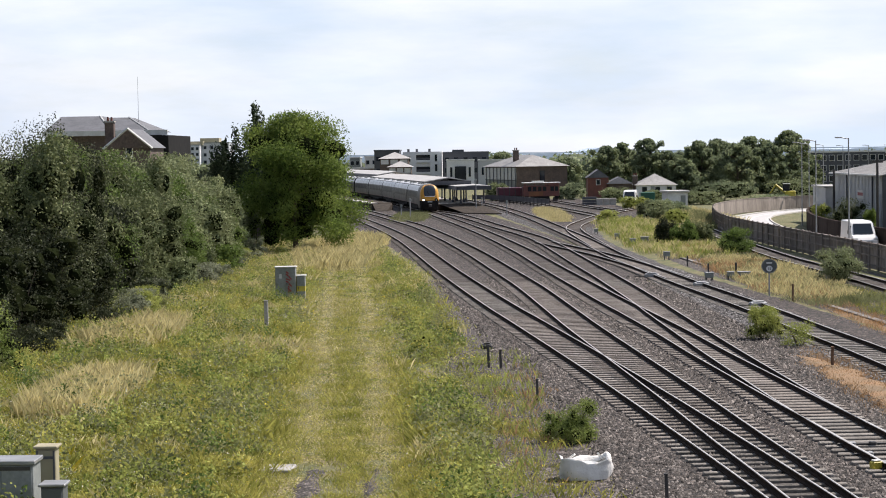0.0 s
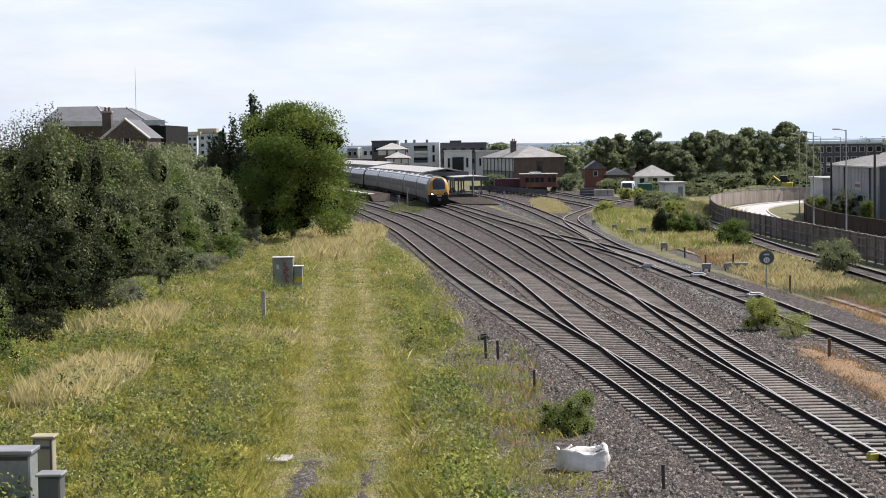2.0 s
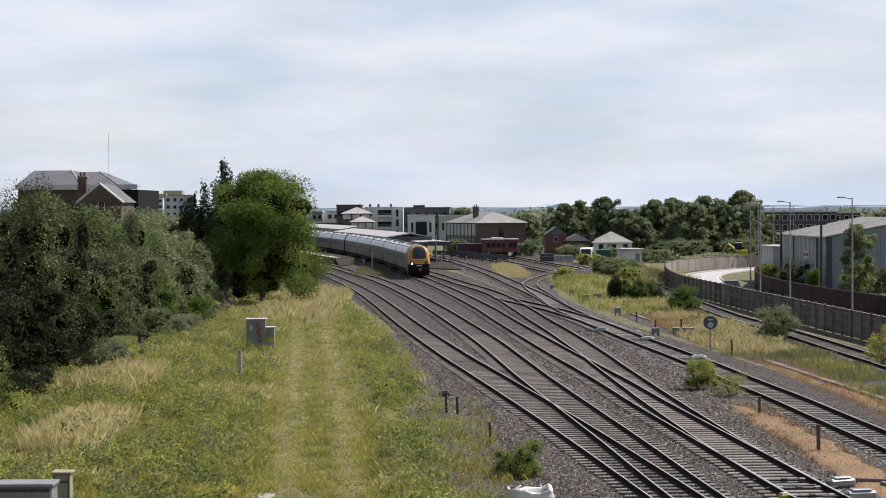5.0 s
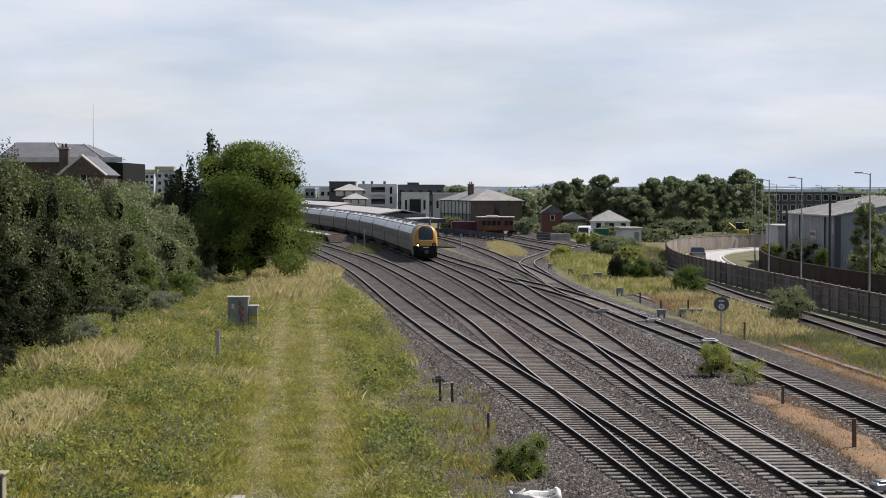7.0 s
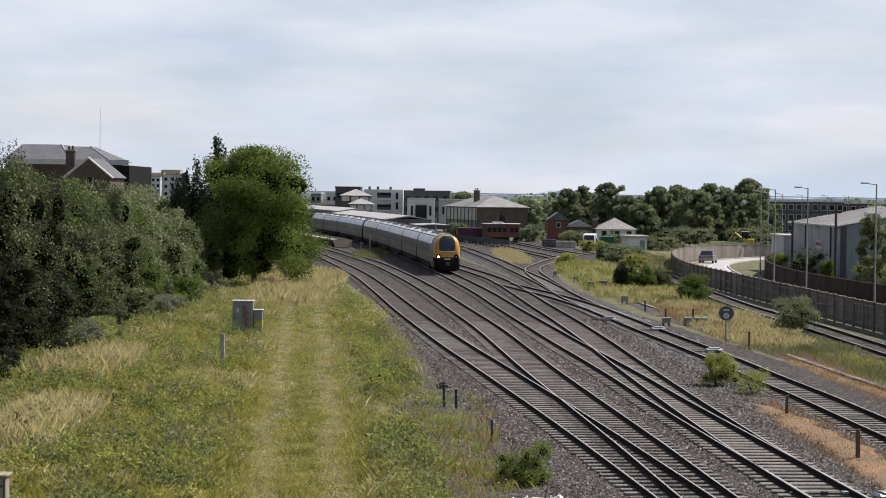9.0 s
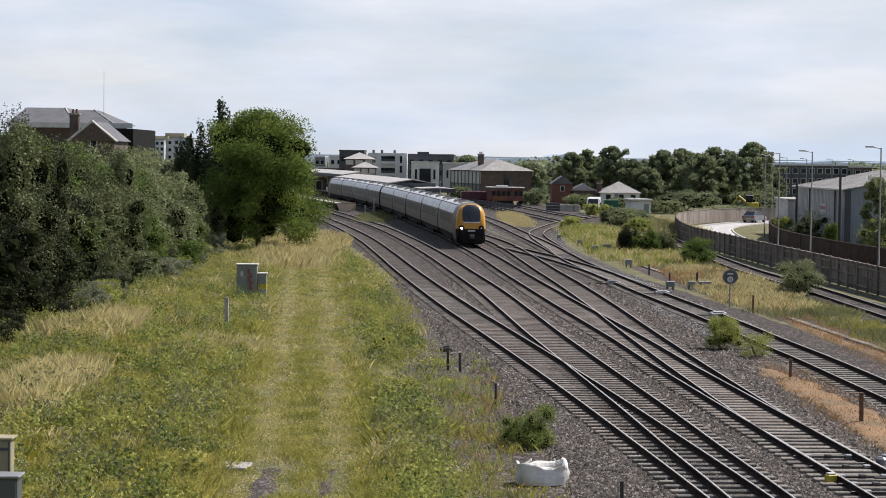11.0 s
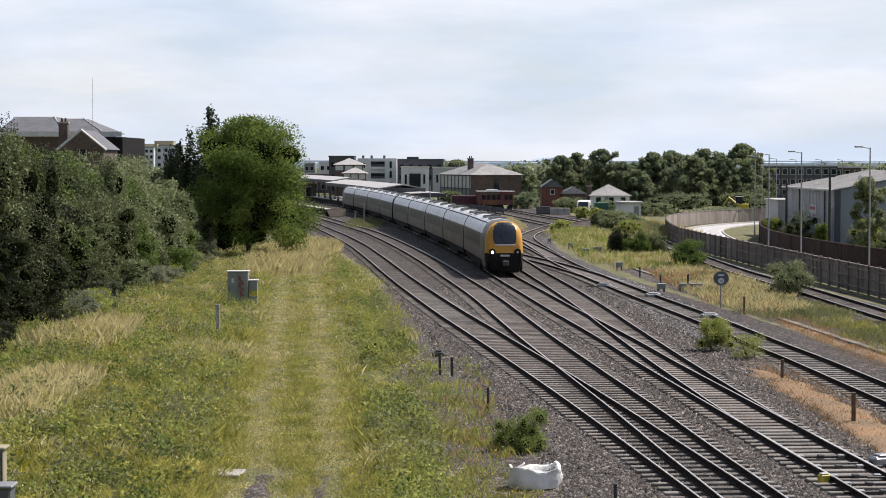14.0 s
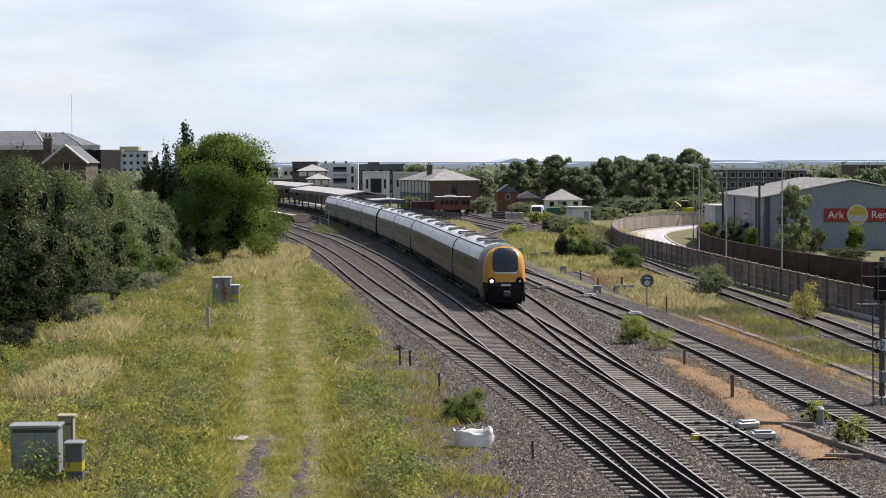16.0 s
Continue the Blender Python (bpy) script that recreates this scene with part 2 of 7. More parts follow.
M_WALLB = mat("brown_boards", (0.030, 0.022, 0.019), (0.044, 0.033, 0.028), 1.0, 0.95, fine=0.2, bscale=6, objrand=0.15, spec=0.08)
M_COPING = mat("pale_coping", (0.52, 0.50, 0.46), (0.42, 0.40, 0.37), 1.5, 0.8)
M_ROAD = mat("pale_road", (0.42, 0.41, 0.40), (0.48, 0.47, 0.46), 0.6, 0.6, fine=0.12, bscale=8)
M_CONC = mat("concrete", (0.40, 0.39, 0.36), (0.30, 0.29, 0.27), 1.2, 0.9, fine=0.2, bscale=10, bump=0.3)
M_DARK = mat("dark_steel", (0.05, 0.05, 0.052), (0.075, 0.07, 0.068), 2, 0.6, 0.3)
M_GALV = mat("galvanised_steel", (0.36, 0.37, 0.38), (0.28, 0.29, 0.30), 2, 0.5, 0.5)
M_CHAR = mat("charcoal_panel", (0.055, 0.060, 0.072), (0.07, 0.075, 0.09), 0.5, 0.6)
M_BAG = mat("white_woven_sack", (0.78, 0.77, 0.74), (0.66, 0.65, 0.62), 4, 0.7, bump=0.5, bscale=9)
M_RED = mat("red_oxide_paint", (0.17, 0.060, 0.045), (0.12, 0.050, 0.040), 1.5, 0.7, fine=0.2, bscale=8)
M_REDSIGN = mat("red_sign", (0.30, 0.022, 0.03), (0.27, 0.02, 0.027), 1, 0.5)
# Distance haze put into the hills as pale blue colour and glow.
M_HILL_HAZE = glow("distant_hills", (0.30, 0.37, 0.46), 0.45)
M_PAINTYEL = mat("yellow_band", (0.50, 0.42, 0.05), None, 2, 0.5)

# ---- building helpers ----


def part(name, bm, material, parent=None, label="", smooth=False):
    me = bpy.data.meshes.new(name)
    bm.to_mesh(me)
    bm.free()
    me.materials.append(material)
    if smooth:
        me.polygons.foreach_set("use_smooth", [True] * len(me.polygons))
    ob = new(name, me)
    if parent:
        ob.parent = parent
    if label:
        ob["label"] = label
    return ob


def raw(name, verts, faces, material, parent=None, smooth=False):
    me = bpy.data.meshes.new(name)
    me.from_pydata(verts, [], faces)
    me.materials.append(material)
    if smooth:
        me.polygons.foreach_set("use_smooth", [True] * len(me.polygons))
    ob = new(name, me)
    if parent:
        ob.parent = parent
    return ob


def thing(name, m, label, category, group="", kind=""):
    ob = new(name)
    ob.matrix_basis = m
    return tagged(ob, label, category, group, kind)


def box(bm, x0, x1, y0, y1, z0, z1, bevel=0.0, m=None):
    r = bmesh.ops.create_cube(bm, size=1)
    for v in r["verts"]:
        v.co = Vector((x0 + (v.co.x + 0.5) * (x1 - x0), y0 + (v.co.y + 0.5) * (y1 - y0), z0 + (v.co.z + 0.5) * (z1 - z0)))
    if m is not None:
        bmesh.ops.transform(bm, matrix=m, verts=r["verts"])
    if bevel:
        es = list({e for v in r["verts"] for e in v.link_edges})
        bmesh.ops.bevel(bm, geom=es, offset=bevel, segments=1, affect="EDGES")
    return bm


def bx(*a, **k):
    return box(bmesh.new(), *a, **k)


def tube(bm, p, q, r0, r1=None, n=8):
    p, q = Vector(p), Vector(q)
    d = q - p
    m = Matrix.Translation((p + q) / 2) @ d.to_track_quat("Z", "Y").to_matrix().to_4x4()
    bmesh.ops.create_cone(bm, cap_ends=True, segments=n, radius1=r0, radius2=r0 if r1 is None else r1, depth=d.length, matrix=m)
    return bm


def tb(*a, **k):
    return tube(bmesh.new(), *a, **k)


def spline(pts, step=1.0):
    """A smooth line through points of the plan, cut to even steps."""
    P = np.array(pts, float)
    P = np.vstack([2 * P[0] - P[1], P, 2 * P[-1] - P[-2]])
    out = []
    for i in range(1, len(P) - 2):
        a, b, c, d = P[i - 1:i + 3]
        n = max(2, int(np.linalg.norm(c - b) / 0.5))
        for u in np.linspace(0, 1, n, endpoint=False):
            out.append(0.5 * (2 * b + (c - a) * u + (2 * a - 5 * b + 4 * c - d) * u * u + (3 * b - a - 3 * c + d) * u ** 3))
    out.append(P[-2])
    Q = np.array(out)
    s = np.concatenate([[0], np.cumsum(np.linalg.norm(np.diff(Q, axis=0), axis=1))])
    u = np.arange(0, s[-1], step)
    return np.stack([np.interp(u, s, Q[:, k]) for k in range(Q.shape[1])], 1)


def frames_of(Q):
    t = np.gradient(Q[:, :2], axis=0)
    t /= np.linalg.norm(t, axis=1)[:, None]
    return t, np.stack([t[:, 1], -t[:, 0]], 1)  # along, and to its right


def sweep(name, Q, profile, material, parent=None, closed=True, z=0.0, smooth=False):
    """A profile of (offset to the right, height) drawn along a line."""
    t, r = frames_of(Q)
    k = len(profile)
    V = np.zeros((len(Q), k, 3))
    for i, (o, h) in enumerate(profile):
        V[:, i, :2] = Q[:, :2] + r * o
        V[:, i, 2] = h + z
    V = V.reshape(-1, 3)
    F = []
    m = k if closed else k - 1
    for i in range(len(Q) - 1):
        for j in range(m):
            F.append((i * k + j, i * k + (j + 1) % k, (i + 1) * k + (j + 1) % k, (i + 1) * k + j))
    if closed:
        F.append(tuple(range(k)))
        F.append(tuple(range((len(Q) - 1) * k + k - 1, (len(Q) - 1) * k - 1, -1)))
    return raw(name, V.tolist(), F, material, parent, smooth)


def blades(name, P, H, W, material, per=6, lean=0.35, seed=0, label="", category="grass", spread=0.15):
    """Tufts of upright blades at the points P, of heights H: one object of many blades."""
    g = np.random.default_rng(seed)
    n = len(P) * per
    base = np.repeat(np.asarray(P, float), per, 0)
    h = np.repeat(np.asarray(H, float), per) * g.uniform(0.55, 1.1, n)
    w = np.repeat(np.asarray(W, float) * np.ones(len(P)), per)
    a, b = g.uniform(0, 2 * np.pi, n), g.uniform(0, 2 * np.pi, n)
    base[:, :2] += g.normal(0, 1, (n, 2)) * np.repeat(np.asarray(spread) * np.ones(len(P)), per)[:, None]
    side = np.stack([np.cos(a), np.sin(a), np.zeros(n)], 1) * w[:, None]
    tip = np.stack([np.cos(b), np.sin(b), np.zeros(n)], 1) * (h * g.uniform(0, lean * 2, n))[:, None]
    V = np.empty((n, 4, 3))
    V[:, 0], V[:, 1] = base - side, base + side
    V[:, 2] = base + side * 0.9 + tip * 0.35 + np.array([0, 0, 1]) * (h * 0.6)[:, None]
    V[:, 3] = base + tip + np.array([0, 0, 1]) * h[:, None]
    return quads(name, V, material, label, category)


def quads(name, V, material, label="", category="", kind="stuff", parent=None):
    n = len(V)
    me = bpy.data.meshes.new(name)
    me.vertices.add(n * 4)
    me.vertices.foreach_set("co", V.reshape(-1))
    me.loops.add(n * 4)
    me.loops.foreach_set("vertex_index", np.arange(n * 4, dtype=np.int32))
    me.polygons.add(n)
    me.polygons.foreach_set("loop_start", np.arange(0, n * 4, 4, dtype=np.int32))
    me.update(calc_edges=True)
    me.validate()
    me.materials.append(material)
    ob = new(name, me)
    if parent:
        ob.parent = parent
        return ob
    return tagged(ob, label, category, kind=kind)


def leaf_quads(blobs, n, size, g, shell=0.55, droop=0.0):
    """Leaves scattered over the outer part of many rounded clumps (centre, radii)."""
    B = np.array(blobs, float)
    area = (B[:, 3] * B[:, 4] + B[:, 4] * B[:, 5] + B[:, 3] * B[:, 5])
    k = g.choice(len(B), n, p=area / area.sum())
    d = g.normal(0, 1, (n, 3))
    d /= np.linalg.norm(d, axis=1)[:, None]
    rad = g.uniform(shell, 1.12, n) ** 0.7 * (1 + 0.22 * g.uniform(0, 1, n) ** 4)
    P = B[k, :3] + d * B[k, 3:6] * rad[:, None]
    u = g.normal(0, 1, (n, 3))
    u[:, 2] -= droop
    u /= np.linalg.norm(u, axis=1)[:, None]
    nrm = d + g.normal(0, 0.7, (n, 3))
    v = np.cross(nrm, u)
    v /= np.linalg.norm(v, axis=1)[:, None] + 1e-6
    s = (size * g.uniform(0.55, 1.3, n))[:, None]
    V = np.empty((n, 4, 3))
    V[:, 0], V[:, 1], V[:, 2], V[:, 3] = P - u * s, P + v * s * 0.55, P + u * s, P - v * s * 0.55
    return V


# Lumps added behind the leaves, their dark colour standing for inner shade.
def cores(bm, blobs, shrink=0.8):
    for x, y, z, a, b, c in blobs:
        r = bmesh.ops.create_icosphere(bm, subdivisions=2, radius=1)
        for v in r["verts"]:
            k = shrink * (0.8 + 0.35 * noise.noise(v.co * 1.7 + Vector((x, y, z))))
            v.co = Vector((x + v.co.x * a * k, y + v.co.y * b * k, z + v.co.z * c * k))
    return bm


# ---- ground ----
def smooth_noise(x, y, f, o=0.0):
    return noise.noise(Vector((x * f + o, y * f - o, o)))


def make_ground():
    bm = bmesh.new()
    xs = [-3000, -1200, -500, -200, -90, -45, *range(-30, 41, 5), 60, 100, 220, 500, 1200, 3000]
    ys = [-300, -100, -20, *range(0, 200, 8), 220, 260, 320, 420, 600, 900, 1500, 2000, 2600]
    grid = [[bm.verts.new((x, y, -0.12)) for x in xs] for y in ys]
    for j in range(len(ys) - 1):
        for i in range(len(xs) - 1):
            bm.faces.new((grid[j][i], grid[j][i + 1], grid[j + 1][i + 1], grid[j + 1][i]))
    tagged(part("ground", bm, M_EARTH), "dry summer meadow ground of straw and soil", "ground", kind="structure")


make_ground()

# lines of the plan: x, y in metres, from the bridge outwards
T1 = [(9.2, 18), (8.3, 32), (7.05, 46.7), (6.3, 55), (5.2, 66.6), (3.95, 78.7), (2.3, 94), (1.2, 104), (-0.4, 120), (-2.15, 138.6), (-4.1, 161), (-6.2, 184), (-8.4, 204.5), (-10.8, 224), (-14.0, 248), (-17.5, 272), (-26, 320), (-36, 365)]
T2 = [(9.3, 18), (8.4, 32), (7.55, 46.7), (7.05, 54.4), (6.45, 64.5), (5.5, 78.7), (4.7, 91), (4.05, 102.5), (3.1, 118.6), (1.75, 136.6), (-0.15, 161), (-2.7, 189), (-5.9, 219), (-8.8, 240), (-15.2, 283), (-19, 304), (-28, 345), (-42, 400)]
T3 = [(13.0, 18), (12.0, 32), (10.98, 46.8), (10.4, 55.6), (9.95, 62), (9.4, 70.3), (8.85, 78.7), (8.4, 87), (7.75, 97), (7.05, 107), (6.3, 119), (5.1, 138.6), (3.95, 159), (2.25, 183), (0.2, 208), (-2.8, 240), (-6.4, 276), (-10.6, 310), (-15.5, 345), (-25, 400)]
T4 = [(10.75, 50), (10.4, 55), (10.05, 61), (9.8, 67.3), (9.38, 80), (8.95, 96.8), (8.72, 107.6), (8.15, 126), (7.5, 142), (6.85, 160), (6.1, 178), (5.0, 193), (2.3, 218), (0.1, 240), (-2.4, 262), (-5.6, 279), (-8.0, 290), (-9.0, 297)]
T5 = [(18.0, 18), (17.0, 40), (16.1, 56), (15.4, 70), (14.95, 80), (14.45, 88), (13.75, 101), (12.6, 117), (12.0, 126), (11.3, 137), (10.5, 152), (10.1, 165), (9.6, 182), (8.7, 203), (6.6, 248), (3, 300), (-3, 352)]
T6 = [(24.3, 18), (23.8, 60), (23.5, 84), (23.5, 97), (23.2, 110), (22.9, 124), (22.3, 138), (22.0, 150), (22.2, 180), (23.0, 220), (24.5, 262)]
XO = [(5.9, 178), (7.3, 169), (9.2, 157), (10.6, 145), (11.6, 134), (12.35, 124)]
LOOP = [(10.2, 168), (9.95, 184), (9.8, 197), (9.95, 208), (10.7, 218), (12.2, 229), (14.8, 246), (19, 267), (26, 290)]
YARD = [(15.0, 247), (12.5, 275), (9.2, 308), (3.0, 345)]
YARD2 = [(19, 266), (16, 290), (13, 322), (10, 345)]

GAUGE = 0.7525


def rail_profile(o):
    return [(o - 0.07, -0.165), (o + 0.07, -0.165), (o + 0.07, -0.14), (o + 0.012, -0.12), (o + 0.012, -0.05), (o + 0.036, -0.046), (o + 0.036, -0.018), (o - 0.036, -0.018), (o - 0.036, -0.046), (o - 0.012, -0.05), (o - 0.012, -0.12), (o - 0.07, -0.14)]


def head_profile(o):
    return [(o - 0.027, -0.020), (o + 0.027, -0.020), (o + 0.024, -0.008), (o + 0.012, 0), (o - 0.012, 0), (o - 0.024, -0.008)]


def sleeper_mesh(name, material, half, w, chairs=True):
    bm = bmesh.new()
    box(bm, -half, half, -w, w, -0.18, 0.0, 0.02)
    me = bpy.data.meshes.new(name)
    bm.to_mesh(me)
    bm.free()
    me.materials.append(material)
    return me


SLEEPER_ME = sleeper_mesh("sleeper", M_SLEEPER, 1.25, 0.105)
BEARER_ME = sleeper_mesh("timber_sleeper", M_TIMBER, 1.3, 0.115)


def track(line, label, timber=(), near=125.0, spacing=0.7, z=0.17):
    Q = spline(line, 1.0)
    th = tagged(new("railway_track"), label, "railway track", "tracks of the junction")
    for o in (-GAUGE, GAUGE):
        web = sweep("rail", Q, rail_profile(o), M_RAILWEB, th, z=z)
        sweep("rail_head", Q, head_profile(o), M_RAILHEAD, web, z=z)
    S = spline(line, spacing)
    t, r = frames_of(S)
    far = bmesh.new()
    g = random.Random(len(line))
    count = 0
    for p, d in zip(S, t):
        a = math.degrees(math.atan2(d[1], d[0])) - 90 + g.uniform(-0.6, 0.6)
        tim = any(lo <= p[1] <= hi for lo, hi in timber)
        m = pose(p[0], p[1], z - 0.165 + (0.004 if tim else 0.0) + g.uniform(-0.004, 0.004), 0, 0, a)
        if p[1] < near and count < 290 and p[1] > 30:
            ob = new("sleeper", BEARER_ME if tim else SLEEPER_ME)
            ob.parent = th
            ob.matrix_basis = m
            count += 1
        else:
            r_ = bmesh.ops.create_cube(far, size=1, matrix=m @ Matrix.Diagonal((2.5, 0.25, 0.16, 1)) @ Matrix.Translation((0, 0, -0.5)))
    tagged(part("sleeper_run", far, M_TIMBER, th), kind="stuff")
    return th


def bed(name, left, right, material, label, z=0.0, step=2.0, kind="structure", rough_edge=0.25):
    """A sheet between two lines of the plan, with a ragged rim that dips into the ground."""
    A, B = spline(left, step), spline(right, step)
    y0, y1 = max(A[0, 1], B[0, 1]), min(A[-1, 1], B[-1, 1])
    ys = np.arange(y0, y1, step)
    xa, xb = np.interp(ys, A[:, 1], A[:, 0]), np.interp(ys, B[:, 1], B[:, 0])
    n = 14
    V, F = [], []
    for j, y in enumerate(ys):
        ja = xa[j] + rough_edge * smooth_noise(0, y, 0.6, 3)
        jb = xb[j] + rough_edge * smooth_noise(9, y, 0.6, 7)
        for i in range(n + 1):
            u = i / n
            x = ja + (jb - ja) * u
            edge = min(u, 1 - u) * (jb - ja)
            h = z - 0.17 * max(0.0, 1 - edge / 0.7) ** 1.0 + 0.015 * smooth_noise(x, y, 0.9)
            V.append((x, y, h))
    for j in range(len(ys) - 1):
        for i in range(n):
            a = j * (n + 1) + i
            F.append((a, a + 1, a + n + 2, a + n + 1))
    return tagged(raw(name, V, F, material, smooth=True), label, "ballast", kind=kind)


def make_tracks():
    bed("ballast_main", [(3.2, 10), (2.6, 49.5), (2.0, 62.7), (1.0, 72), (0.0, 82), (-1.6, 105), (-3.6, 133), (-7.0, 164), (-10.0, 190), (-14.5, 224), (-20, 260), (-40, 360)],
        [(15.8, 10), (15.0, 45), (14.5, 56), (13.9, 70), (13.2, 85), (12.4, 100), (10.8, 140), (9.2, 180), (7.6, 205), (5, 240), (0, 290), (-12, 380)], M_BALLAST, "brown-grey stone ballast of the main lines", -0.075)
    bed("ballast_siding", [(16.0, 10), (13.9, 45), (13.2, 60), (12.4, 80), (11.2, 100), (9.7, 140), (8.0, 180), (6.4, 205), (3.9, 240), (0, 290), (-10, 350)],
        [(21, 10), (18.6, 45), (17.6, 62), (16.8, 80), (16.2, 92), (15.6, 104), (14.6, 122), (13.6, 145), (12.8, 165), (12.2, 185), (12.8, 212), (12, 250), (8, 300), (2, 352)], M_BALLAST2, "fresh grey stone ballast of the siding", -0.055)
    bed("ballast_goods_line", [(22, 10), (21.6, 84), (21.2, 110), (20.2, 140), (20.3, 180), (21, 220), (22, 262)],
        [(27, 10), (26.4, 84), (25.8, 110), (24.4, 140), (24.2, 180), (24.6, 220), (26.5, 262)], M_BALLAST2, "grey stone ballast beside the fence", -0.03)
    bed("gravel_fence_foot", [(26.2, 50), (26.0, 84), (25.5, 110), (24.2, 138), (24.0, 176)], [(30.2, 50), (29.0, 84), (27.0, 110), (25.6, 140), (24.2, 176)], M_GRAVEL, "brownish gravel at the foot of the timber fence", -0.085, 1.0)
    bed("ballast_yard", [(8.2, 215), (6.5, 248), (2, 300), (-2, 350)], [(13, 215), (22, 248), (22, 300), (18, 350)], M_BALLAST, "weathered ballast of the goods yard", -0.05)
    bed("gravel_verge", [(-1.8, 30), (-1.2, 49.5), (-1.4, 60), (-1.7, 70), (-2.2, 80), (-3.2, 100), (-4.6, 133)], [(4.4, 30), (3.9, 49.5), (3.2, 62.7), (2.3, 72), (1.3, 82), (-0.4, 105), (-2.4, 133)], M_GRAVEL, "brownish gravel margin between meadow and ballast", -0.09)
    bed("dry_moss", [(12.1, 46), (12.0, 57), (12.0, 66), (11.8, 74), (11.9, 80)], [(14.3, 46), (14.4, 57), (14.4, 66), (13.8, 74), (12.8, 80)], M_DRY, "ginger strip of dry moss and stunted grass", 0.0, 0.6, rough_edge=0.45)
    bed("dry_moss_verge", [(19.0, 62), (17.9, 82), (17.3, 95), (16.7, 106), (16.0, 118)], [(20.2, 62), (19.1, 82), (18.5, 95), (17.4, 106), (16.7, 118)], M_DRY, "ginger strip of dry moss beside the siding", -0.03, 0.6, rough_edge=0.4)
    bed("ballast_shoulder", [(16.9, 46), (15.9, 75), (15.0, 95), (14.0, 115), (12.5, 135)], [(19.4, 46), (18.7, 78), (17.6, 98), (16.5, 112), (14.3, 135)], M_BALLAST, "loose ballast shoulder of the siding", -0.05, 1.0)
    for o in (-1.0, 1.0):
        line = [(float(np.interp(y, [30, 45, 60, 90, 130, 170], [-2.4, -3.2, -4.0, -5.8, -8.4, -10.8])) + o, y) for y in (40, 52, 64, 78, 95, 112, 130, 150, 168)]
        bed("wheel_rut", [(x - 0.3, y) for x, y in line], [(x + 0.3, y) for x, y in line], M_RUT, "trodden pale wheel track through the meadow", -0.05, 1.0, rough_edge=0.5)
    bed("gravel_verge_siding", [(18.6, 46), (17.8, 80), (16.4, 104), (14.0, 135), (13.0, 160)], [(22.6, 46), (22.2, 80), (21.8, 104), (21.0, 135), (20.6, 160)], M_GRAVEL, "brownish gravel under the verge between the sidings", -0.1, 1.0)
    bed("gravel_patch", [(-4.6, 30), (-4.8, 52.5)], [(-3.4, 30), (-3.6, 53)], M_GRAVEL, "grey gravel showing through the grass", -0.02, 0.7, rough_edge=0.35)
    bed("gravel_patch", [(-3.0, 30), (-3.1, 53.5)], [(-2.1, 30), (-2.2, 53)], M_GRAVEL, "grey gravel showing through the grass", -0.02, 0.7, rough_edge=0.35)
    track(T1, "worn steel running rails on concrete sleepers joining the next line", [(56, 100)])
    track(T2, "worn steel running rails on brown timber sleepers", [(56, 140)])
    track(T3, "worn steel running rails carrying the passenger train", [(60, 130)])
    track(T4, "worn steel rails of a diverging line", [(60, 120)])
    track(T5, "dull steel siding rails in grey ballast", [(125, 180)])
    track(T6, "rusty siding rails beside the timber fence", near=0)
    track(XO, "steel crossover rails between main line and siding", near=0)
    track(LOOP, "sharply curved rusty steel yard rails", near=0)
    track(YARD, "old rusty steel yard rails", near=0)
    track(YARD2, "old yard rails beside the goods shed", near=0)


make_tracks()


